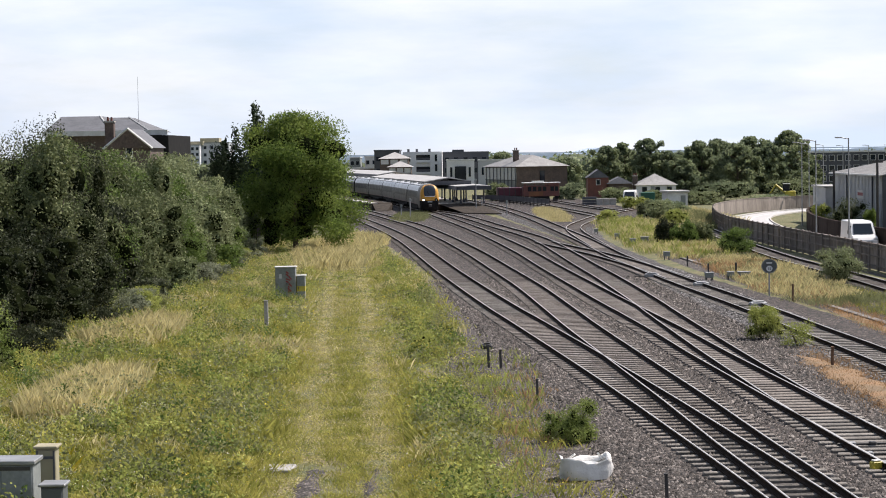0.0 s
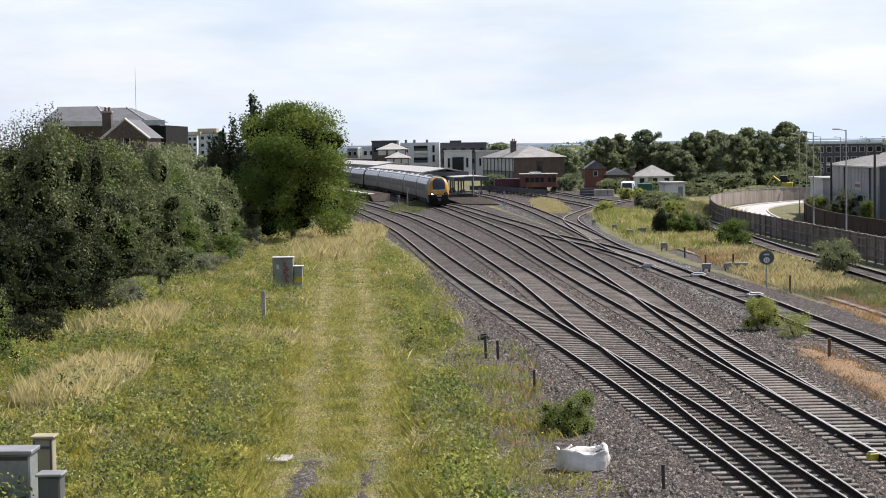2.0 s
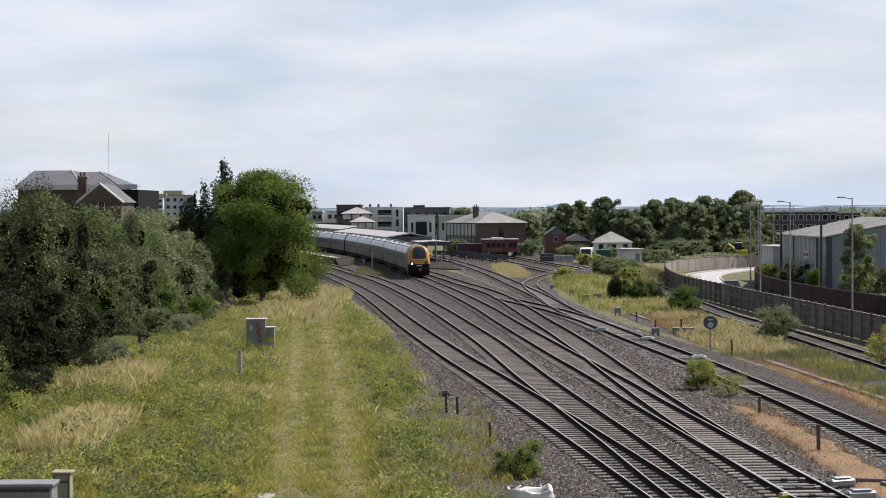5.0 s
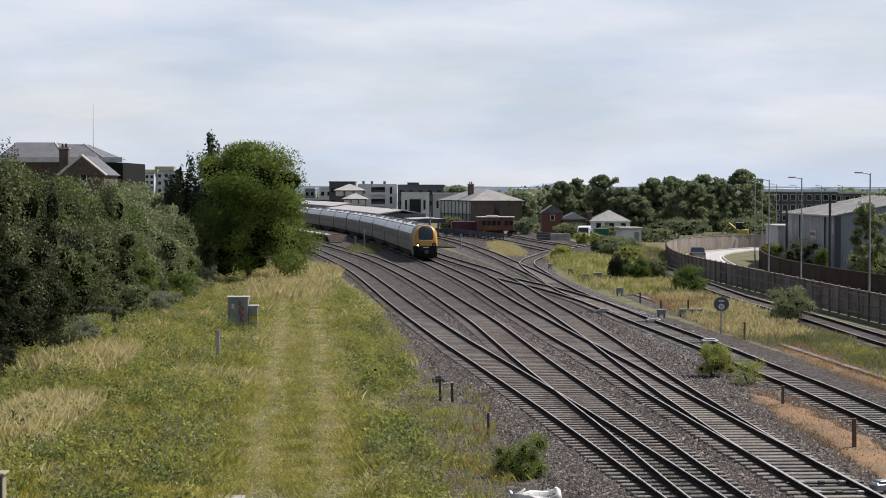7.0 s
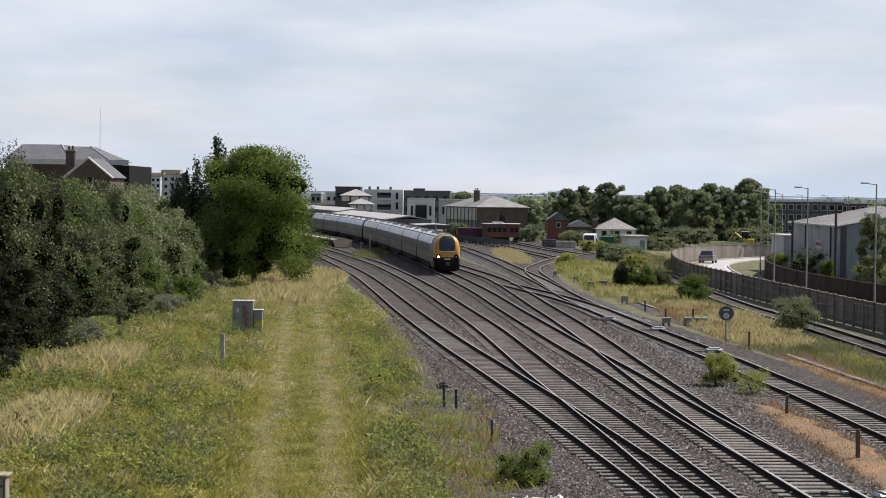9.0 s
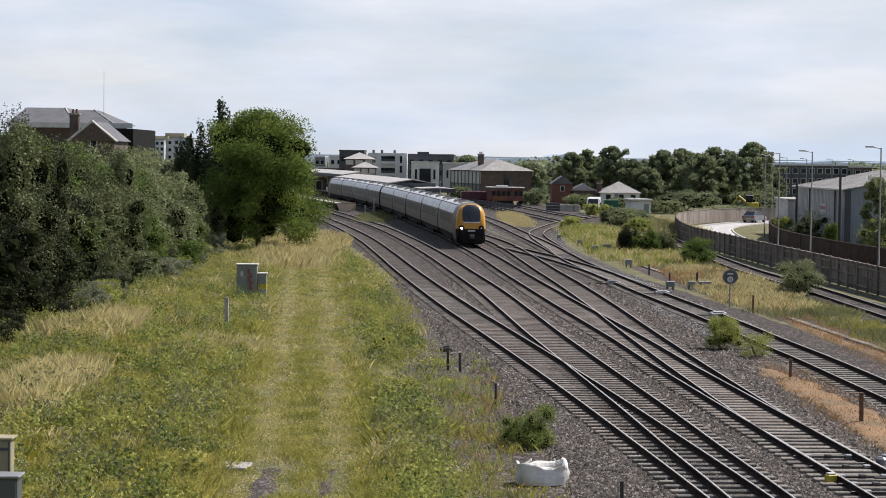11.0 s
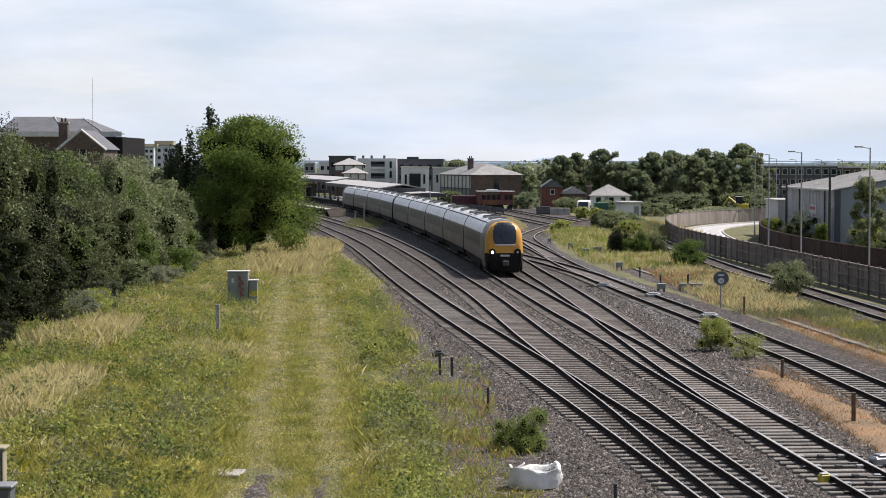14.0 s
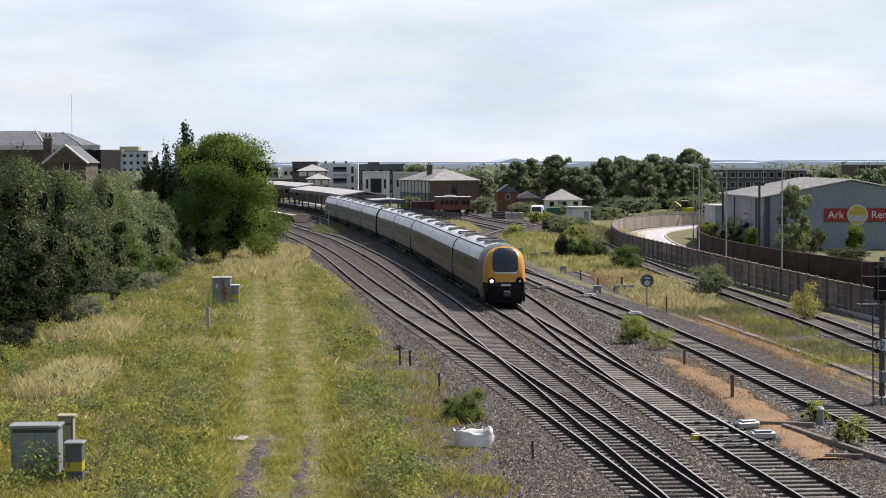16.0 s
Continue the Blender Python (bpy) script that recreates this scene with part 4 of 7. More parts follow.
def rank(name, x0, x1, y0, y1, n, h, label, seed, material, straw=0.0, per=8, wide=1.0, spread=0.18, category="grass", z=-0.1, lean=0.33):
    g = np.random.default_rng(seed)
    P = np.stack([g.uniform(-1, 1, n), g.uniform(-1, 1, n), np.full(n, z)], 1)
    P = P[(P[:, 0] ** 2 + P[:, 1] ** 2) < 1 + 0.3 * g.normal(0, 1, len(P))]
    P[:, 0] = (x0 + x1) / 2 + P[:, 0] * (x1 - x0) / 2
    P[:, 1] = (y0 + y1) / 2 + P[:, 1] * (y1 - y0) / 2
    if n > 2000:
        P = P[fbm(P, 0.22, seed * 1.7) + 0.25 * g.normal(0, 1, len(P)) > 0.02]
    return blades(name, P, h * g.uniform(0.5, 1.15, len(P)), (0.0020 + 0.00003 * y0) * wide, material, int(per * 1.6), lean, seed, label, category, spread)


def bush(x, y, w, h, label, material, leaves=1500, size=0.12, seed=1, depth=None, name="bush", z=-0.12, core=True, category="bush", stems=True):
    g = np.random.default_rng(seed)
    th = thing(name, pose(x, y, z), label, category)
    d = depth or w
    blobs = []
    for i in range(int(16 + 3.5 * w)):
        a, r = g.uniform(0, 2 * np.pi), g.uniform(0.1, 0.78) ** 0.6
        zz = g.uniform(0.12, 0.84)
        r *= min(1.0, 1.45 * (1 - zz) ** 0.5)
        k = 0.21 * g.uniform(0.7, 1.15)
        blobs.append((math.cos(a) * r * w / 2, math.sin(a) * r * d / 2, zz * h, w * k * g.uniform(0.6, 1), d * k * g.uniform(0.6, 1), h * (0.17 if h < 5 else 0.115) * g.uniform(0.7, 1.2)))
    blobs.append((0, 0, h * 0.36, w * 0.30, d * 0.30, h * 0.34))
    quads("leaves", leaf_quads(blobs, int(leaves * (2.3 if h > 5 else 3.4)), size * (0.50 if h > 5 else 0.46), g, 0.6 if h > 5 else 0.3), material, parent=th)
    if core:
        part("inner_shade", cores(bmesh.new(), [b for b in blobs if b[2] < 0.72 * h], 0.66 if h > 5 else 0.5), M_CORE, th)
    if stems:
        for i in range(3):
            a = g.uniform(0, 6.3)
            bm = tb((0.1 * math.cos(a), 0.1 * math.sin(a), 0), (0.25 * w * math.cos(a), 0.25 * d * math.sin(a), h * 0.6), 0.03 + 0.01 * w, 0.015, 5)
            part("stem", bm, M_BARK, th)
    return th


def tree(x, y, h, w, label, material, leaves=9000, size=0.2, seed=1, trunk=0.25, base=0.12, shape=0.5, name="tree", squash=1.0, clumps=40, core=None, lump=(0.055, 0.145)):
    """Tapered leaning trunk, limbs, and a crown of many leaf clumps with gaps."""
    g = np.random.default_rng(seed)
    th = thing(name, pose(x, y, -0.12), label, "tree")
    bm = bmesh.new()
    tops = []
    p = Vector((0, 0, 0))
    for i in range(5):
        q = p + Vector((g.uniform(-0.25, 0.25), g.uniform(-0.25, 0.25), h * 0.14))
        tube(bm, p, q, trunk * (1 - 0.17 * i), trunk * (1 - 0.17 * (i + 1)), 8)
        p = q
        if i >= 1:
            for _ in range(3):
                a = g.uniform(0, 6.3)
                e = q + Vector((math.cos(a) * w * 0.3, math.sin(a) * w * 0.3, h * g.uniform(0.1, 0.22)))
                tube(bm, q, e, trunk * 0.4, trunk * 0.12, 6)
                tops.append(e)
    part("trunk", bm, M_BARK, th)
    blobs = []
    for i in range(clumps):
        u = g.uniform(0, 1)
        zz = base + (1 - base) * u
        prof = math.sin(math.pi * min(1, (u * 0.86 + 0.14) ** shape)) ** 0.6
        a, r = g.uniform(0, 6.3), prof * g.uniform(0.25, 0.95) * w / 2
        k = g.uniform(*lump) * w
        blobs.append((math.cos(a) * r, math.sin(a) * r * squash, min(zz * h, h - k * 0.6), k, k, k * 0.8))
    for e in tops:
        blobs.append((e.x, e.y, e.z, w * lump[1] * 0.9, w * lump[1] * 0.9, w * lump[1] * 0.75))
    quads("crown", leaf_quads(blobs, leaves, size, g, 0.2, 0.2), material, parent=th)
    part("inner_shade", cores(bmesh.new(), [b for b in blobs if (b[0] ** 2 + b[1] ** 2) ** 0.5 < 0.30 * w and b[2] < 0.85 * h], 0.85), core or M_CORE, th)
    return th


def conifer(x, y, h, w, label, seed, name="conifer_tree"):
    g = np.random.default_rng(seed)
    th = thing(name, pose(x, y, -0.12), label, "tree")
    part("trunk", tb((0, 0, 0), (0, 0, h * 0.8), 0.3, 0.05), M_BARK, th)
    blobs = []
    for k in range(18):
        a, r = g.uniform(0, 6.3), w * 0.5 * (g.uniform(0.1, 0.85) if k else 0.0)
        cx, cy, top = math.cos(a) * r, math.sin(a) * r, h * (1 - 0.30 * (r / (w * 0.5)) * g.uniform(0.6, 1.2))
        for q in np.arange(0.12, 1.0, 0.055):
            k_ = (0.95 * (1 - q) + 0.24) * g.uniform(0.7, 1.2)
            blobs.append((cx * (0.3 + 0.7 * q) + g.normal(0, 0.35 * (1 - q)), cy * (0.3 + 0.7 * q) + g.normal(0, 0.35 * (1 - q)), q * top, k_, k_, k_ * 1.1 + 0.2))
    quads("crown", leaf_quads(blobs, 26000, 0.15, g, 0.1), M_CONIFER, parent=th)
    part("inner_shade", cores(bmesh.new(), blobs[:35], 0.6), M_CORE, th)
    return th


def make_hedge():
    """The overgrown thicket along the meadow, one shrub beside another, its top falling with the distance."""
    g = np.random.default_rng(11)
    spots = []
    brambles = []
    line = spline([(-21.4, 80), (-19.8, 90), (-19.2, 98), (-19.6, 106), (-20.0, 116), (-19.6, 126), (-19.0, 138), (-19.2, 150), (-18.8, 164)], 3.0)
    for i, p in enumerate(line):
        top = np.interp(p[1], [80, 98, 106, 114, 124, 134, 144, 154, 164], [9.8, 10.3, 10.5, 10.3, 9.9, 9.2, 8.2, 6.9, 5.9])
        spots.append((p[0] - 1.0 + g.uniform(-0.5, 0.5), p[1], g.uniform(4.0, 5.6), top * g.uniform(0.5, 0.78)))
        spots.append((p[0] - 3.8 + g.uniform(-0.8, 0.8), p[1] + 1, g.uniform(4.8, 6.6), top * g.uniform(0.80, 1.0)))
        spots.append((p[0] - 7.8 + g.uniform(-1, 1), p[1] + 2, g.uniform(5.5, 7.5), top * g.uniform(0.72, 0.92)))
        brambles.append((p[0] + g.uniform(0.6, 2.6), p[1] - g.uniform(0, 2.5)))
        if i % 2 == 1 and 102 < p[1] < 152:
            spots.append((p[0] + g.uniform(0.4, 1.6), p[1] - 0.5, g.uniform(2.2, 3.6), g.uniform(1.3, 3.0)))
    spots += [(-20.3, 95, 4.2, 10.4), (-21.6, 99, 5.0, 10.6), (-20.0, 103, 3.6, 10.0), (-21.5, 150, 5.0, 7.4), (-20.6, 160, 5.0, 6.4), (-20.0, 170, 4.6, 5.6), (-23.5, 178, 5.5, 7.0), (-19.8, 182, 5.0, 5.5), (-21.1, 135, 2.2, 9.3), (-23.2, 128, 2.4, 9.4), (-23.6, 160, 5.0, 8.8), (-22.5, 150, 4.0, 8.4), (-25.3, 172, 5.0, 9.0)]
    for i, (x, y, w, h) in enumerate(spots):
        # Low near shrubs take the darkened leaf, standing in for shade under the overhang.
        near_shade_mix = (M_LEAF_DARK, M_LEAF_DARK, M_LEAF_DARK, M_LEAF)
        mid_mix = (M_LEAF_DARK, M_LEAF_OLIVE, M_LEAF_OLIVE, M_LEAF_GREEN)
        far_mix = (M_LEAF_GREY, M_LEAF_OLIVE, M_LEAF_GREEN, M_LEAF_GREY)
        mix = near_shade_mix if y < 104 and h < 8 else mid_mix if y < 122 else far_mix
        # Fewer leaves on low near shrubs bare their dark cores as shade.
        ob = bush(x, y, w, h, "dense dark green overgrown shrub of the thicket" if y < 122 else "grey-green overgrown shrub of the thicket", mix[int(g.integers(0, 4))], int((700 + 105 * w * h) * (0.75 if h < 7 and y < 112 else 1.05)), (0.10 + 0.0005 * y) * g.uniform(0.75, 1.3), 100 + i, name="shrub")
        tagged(ob, group="shrubs of the thicket")
    for i, (x, y) in enumerate(brambles):
        w = g.uniform(1.1, 2.4)
        # Near brambles share the leaf colour darkened for shade.
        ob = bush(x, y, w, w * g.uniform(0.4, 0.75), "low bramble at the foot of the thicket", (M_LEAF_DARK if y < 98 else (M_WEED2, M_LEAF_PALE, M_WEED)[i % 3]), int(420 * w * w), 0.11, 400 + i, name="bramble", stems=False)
        tagged(ob, group="brambles of the thicket")
    rank("tall_dry_grass", -14.3, -11.6, 61, 73, 1500, 0.85, "tall pale dry grass beside the thicket", 71, M_STRAW, wide=0.35, per=9)
    rank("tall_dry_grass", -17.0, -13.4, 83, 98, 900, 0.85, "tall pale dry grass beside the thicket", 72, M_STRAW, wide=0.35, per=9)
    rank("tall_dry_grass", -14.5, -7.8, 140, 196, 5000, 0.9, "tall pale dry grass under the ash tree", 73, M_STRAW, wide=0.4, per=8)
    rank("ragwort", -12.4, -10.0, 46, 53, 26, 0.7, "yellow flowering ragwort", 74, M_FLOWER, wide=0.7, per=10, spread=0.2)


M_LEAF_GREEN = leaf_mat("leaf_fresh", (0.085, 0.135, 0.030), (0.16, 0.22, 0.060), 0.4, 0.45)
M_LEAF_WEED = leaf_mat("weed_rank", (0.13, 0.18, 0.045), (0.23, 0.28, 0.08), 0.6, 0.45)
M_GINGER = leaf_mat("grass_ginger", (0.37, 0.225, 0.11), (0.48, 0.32, 0.17), 0.8, 0.4)
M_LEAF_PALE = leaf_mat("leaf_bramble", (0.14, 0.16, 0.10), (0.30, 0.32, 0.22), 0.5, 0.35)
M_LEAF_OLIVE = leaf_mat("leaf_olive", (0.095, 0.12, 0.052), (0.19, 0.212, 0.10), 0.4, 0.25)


def make_plants():
    make_meadow()
    make_hedge()
    tree(-14.9, 168, 11.4, 11.2, "broad bright green ash tree at the meadow's edge", M_LEAF2, 90000, 0.10, 24, 0.26, 0.12, 0.8, clumps=130)
    conifer(-22.2, 205, 14.0, 7.6, "tall thin dark conifer with bare top", 31)
    conifer(-25.2, 206, 10.4, 5.4, "dark conifer behind the ash tree", 32)
    # bushes among the tracks
    bush(12.1, 86, 1.8, 1.5, "small dark green bush between the tracks", M_WEED, 4000, 0.06, 41)
    bush(13.1, 82.5, 1.8, 1.15, "thin brown-green bush in the ballast", M_WEED, 700, 0.07, 42, core=False)
    bush(21.3, 120.5, 2.9, 2.3, "grey-green bush before the timber fence", M_LEAF_GREY, 2600, 0.12, 43)
    bush(19.7, 155, 3.2, 2.4, "round bush on the verge", M_LEAF_GREEN, 2400, 0.13, 44)
    bush(19.3, 173, 2.3, 2.1, "grey-green bush on the verge", M_LEAF_OLIVE, 2000, 0.13, 45)
    bush(17.5, 172, 2.3, 2.4, "fresh green bush on the verge", M_LEAF_GREEN, 1800, 0.13, 47)
    bush(16.1, 174, 2.1, 2.5, "dark bush on the verge", M_LEAF_DARK, 2000, 0.14, 46)
    bush(20.8, 247, 2.8, 2.1, "green bush at the yard", M_LEAF, 1500, 0.15, 48)
    bush(21.6, 222, 3.4, 1.9, "low green bush at the yard", M_WEED, 1500, 0.15, 53)
    bush(15.0, 232, 3.0, 1.5, "low green bush at the yard", M_WEED, 1300, 0.15, 54)
    bush(22.0, 282, 4.2, 2.1, "low scrub before the parked van", M_WEED, 1500, 0.2, 55)
    bush(24.0, 268, 4.5, 1.7, "low scrub before the container", M_LEAF3, 1500, 0.2, 56)
    bush(2.55, 56.2, 1.55, 1.45, "rank green weed bush beside the white sack", M_LEAF_WEED, 3200, 0.06, 49, core=True, name="grass_clump")
    bush(-2.2, 81, 1.3, 1.1, "green weed clump beside the ballast", M_WEED, 800, 0.08, 50, name="weed_clump")
    bush(23.6, 100, 2.0, 2.4, "bright green sapling beside the siding", M_GRASS, 800, 0.11, 51, core=False)
    bush(-18.6, 74, 4.2, 3.4, "bright green bramble before the thicket", M_LEAF_WEED, 3000, 0.12, 52)
    rank("moss_tufts", 12.0, 14.4, 44, 82, 1500, 0.16, "stunted ginger grass on the dry moss", 75, M_GINGER, wide=0.7, per=7)
    rank("moss_tufts", 17.2, 19.4, 64, 116, 1500, 0.18, "stunted ginger grass along the cable trough", 76, M_GINGER, wide=0.7, per=7)
    # verges
    rank("verge_grass", 15.8, 21.2, 106, 150, 3000, 0.5, "tall straw grass of the verge between the sidings", 62, M_STRAW, wide=0.26, per=9)
    rank("verge_mixed_grass", 15.8, 21.2, 102, 160, 2800, 0.42, "dull grass among the straw of the verge", 68, M_WEED2, wide=0.3, per=9)
    rank("verge_grass_green", 19.0, 22.2, 76, 116, 2600, 0.35, "green grass of the verge", 63, M_WEED2, wide=0.6)
    rank("verge_low_grass", 18.8, 22.2, 60, 116, 2600, 0.28, "short yellowish grass of the verge", 69, M_GRASS, wide=0.8)
    rank("verge_grass_far", 12.5, 21, 150, 235, 3600, 0.6, "dry grass of the verge towards the yard", 64, M_STRAW)
    rank("verge_weeds_far", 12.5, 21.5, 150, 240, 3000, 0.7, "green weeds of the verge towards the yard", 70, M_WEED, wide=1.4)
    rank("island_grass", 7.8, 11.6, 232, 292, 1600, 0.4, "dry grass between the yard tracks", 65, M_STRAW, wide=1.5)
    rank("platform_end_weeds", -10.5, -6.0, 240, 282, 1500, 0.4, "weeds at the platform's end", 66, M_WEED2, wide=1.2)
    rank("moss_patch_grass", 12.2, 14.3, 57, 79, 900, 0.16, "ginger dry moss and short grass strip", 67, M_DRYLEAF)
    rank("verge_ginger_grass", 15.4, 20.6, 106, 168, 2600, 0.45, "ginger dry grass among the straw of the verge", 82, M_GINGER, wide=0.8)
    rank("margin_dead_grass", 0.2, 2.6, 48, 76, 70, 0.35, "reddish dead grass on the gravel margin", 83, M_GINGER, wide=1.1)
    rank("margin_green_tufts", -0.6, 2.0, 44, 82, 170, 0.4, "green tufts on the gravel margin", 84, M_WEED, wide=1.2)
    rank("yard_weeds", 21.5, 27.5, 205, 300, 4200, 0.8, "rough green weeds between siding and fence", 85, M_WEED2, wide=1.2)
    rank("yard_straw", 21.5, 29.5, 205, 300, 4200, 0.7, "dry straw grass between siding and fence", 86, M_STRAW, wide=0.8)
    # far woods, their haze painted into the leaf colour
    for i, (x, y, h, w) in enumerate([(24.0, 374, 9.6, 6), (27.4, 378, 10.2, 6), (31.4, 372, 10.9, 6.6), (35.0, 370, 8.4, 6), (37.4, 366, 6.8, 6), (40.6, 372, 10.3, 7.2), (44.6, 378, 10.6, 8), (47.0, 366, 9.6, 8.5), (50.4, 374, 10.9, 8), (53.0, 368, 9.6, 6), (57.2, 372, 12.0, 7.6), (61.8, 380, 7.4, 5), (21.0, 470, 7.0, 8), (-34, 330, 7, 10), (7.2, 540, 8.8, 9), (25.6, 392, 8.0, 8), (30, 394, 8.6, 8), (34.6, 390, 8.0, 8), (42.4, 392, 9.4, 9), (48, 390, 9.8, 9), (53.6, 392, 9.2, 8)]):
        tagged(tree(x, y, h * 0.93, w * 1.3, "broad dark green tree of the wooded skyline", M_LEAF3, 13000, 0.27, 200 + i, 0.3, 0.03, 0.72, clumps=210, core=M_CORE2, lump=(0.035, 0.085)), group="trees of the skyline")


def far_woods():
    g = np.random.default_rng(77)
    blobs = []
    for i in range(330):
        x = g.uniform(-260, 330)
        y = 640 + g.uniform(0, 160)
        r = g.uniform(4, 8)
        blobs.append((x, y, g.uniform(0.5, 4.5) + 1.5 * smooth_noise(x, 0, 0.02), r, r, g.uniform(2.0, 4.0)))
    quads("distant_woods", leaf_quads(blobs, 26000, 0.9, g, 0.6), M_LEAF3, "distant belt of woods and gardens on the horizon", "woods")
    tagged(part("distant_wood_cores", cores(bmesh.new(), blobs, 0.9), M_CORE2), "dark cores painted as the shaded inside of the distant woods", "woods", kind="stuff")


far_woods()
M_DRYLEAF = leaf_mat("dry_ginger_moss", (0.36, 0.22, 0.11), (0.28, 0.19, 0.10), 0.8, 0.2)
make_plants()


# ---- buildings ----
def hip_house(name, m, w, d, h, rise, label, wall, roofm, hip=1.0, over=0.3, category="building"):
    """Walls with thickness under a hipped (or, with hip 0, gabled) roof. Its front faces -y."""
    th = thing(name, m, label, category)
    bm = bmesh.new()
    box(bm, -w / 2, w / 2, 0, d, 0, h)
    part("wall", bm, wall, th)
    bm = bmesh.new()
    o = over
    k = min(w, d) / 2 * hip
    if w >= d:
        ridge = [(-w / 2 + k - o * (1 - hip), d / 2, h + rise), (w / 2 - k + o * (1 - hip), d / 2, h + rise)]
    else:
        ridge = [(0, k - o * (1 - hip), h + rise), (0, d - k + o * (1 - hip), h + rise)]
    c = [bm.verts.new(p) for p in ((-w / 2 - o, -o, h), (w / 2 + o, -o, h), (w / 2 + o, d + o, h), (-w / 2 - o, d + o, h))]
    r = [bm.verts.new(p) for p in ridge]
    if w >= d:
        fs = ((c[0], c[1], r[1], r[0]), (c[2], c[3], r[0], r[1]), (c[1], c[2], r[1]), (c[3], c[0], r[0]))
    else:
        fs = ((c[1], c[2], r[1], r[0]), (c[3], c[0], r[0], r[1]), (c[0], c[1], r[0]), (c[2], c[3], r[1]))
    for f in fs:
        bm.faces.new(f)
    bm.faces.new(list(reversed(c)))
    bmesh.ops.recalc_face_normals(bm, faces=bm.faces)
    part("roof", bm, roofm, th)
    return th


def opening(th, x, z, w, h, y=0.0, material=None, name="window", side=None, frame=None, t=0.08):
    """A framed pane in the front (y) or, with side, in the wall x = side."""
    material = material or M_GLASS_D
    fr = frame or M_PALE
    def at(a0, a1, b0, b1, o0, o1):
        if side is None:
            return bx(a0, a1, y - o1, y - o0, b0, b1)
        s = 1 if side > 0 else -1
        return bx(min(side + s * o0, side + s * o1), max(side + s * o0, side + s * o1), a0, a1, b0, b1)
    p = part(name, at(x - w / 2, x + w / 2, z, z + h, 0.0, 0.03), material, th)
    part("sill", at(x - w / 2 - t, x + w / 2 + t, z - t, z, 0.0, 0.1), fr, p)
    part("lintel", at(x - w / 2 - t, x + w / 2 + t, z + h, z + h + t, 0.0, 0.06), fr, p)
    for s in (-1, 1):
        part("jamb", at(min(x + s * w / 2, x + s * (w / 2 + t)), max(x + s * w / 2, x + s * (w / 2 + t)), z, z + h, 0.0, 0.06), fr, p)
    return p


def block(name, m, w, d, h, label, wall, category="building", storeys=2, bays=4, win=(1.2, 1.2), band=None, side_bays=0, side=-1, zbase=0.9, pane=None, frame=None):
    """A flat-roofed building with parapet, its storeys of framed windows on the front (-y)."""
    th = thing(name, m, label, category)
    part("wall", bx(-w / 2, w / 2, 0, d, -0.2, h), wall, th)
    bm = bmesh.new()
    box(bm, -w / 2 - 0.12, w / 2 + 0.12, -0.12, 0.18, h, h + 0.3)
    box(bm, -w / 2 - 0.12, w / 2 + 0.12, d - 0.18, d + 0.12, h, h + 0.3)
    box(bm, -w / 2 - 0.12, -w / 2 + 0.18, 0.18, d - 0.18, h, h + 0.3)
    box(bm, w / 2 - 0.18, w / 2 + 0.12, 0.18, d - 0.18, h, h + 0.3)
    part("parapet", bm, frame or M_PALE, th)
    for s in range(storeys):
        z = zbase + s * (h - 0.4) / storeys
        for i in range(bays):
            opening(th, -w / 2 + w * (i + 0.5) / bays, z, *win, material=pane, frame=frame)
        for i in range(side_bays):
            opening(th, d * (i + 0.5) / side_bays, z, *win, side=side * w / 2, material=pane, frame=frame)
    return th


def chimney(th, x, y, z0, z1, w=0.7):
    c = part("chimney", bx(x - w / 2, x + w / 2, y - w / 2, y + w / 2, z0, z1, 0.03), M_BRICK, th)
    part("chimney_cap", bx(x - w / 2 - 0.08, x + w / 2 + 0.08, y - w / 2 - 0.08, y + w / 2 + 0.08, z1, z1 + 0.15), M_CONC, c)
    for s in (-0.18, 0.18):
        part("chimney_pot", tb((x + s, y, z1 + 0.15), (x + s, y, z1 + 0.55), 0.12, 0.1), M_RED, c)


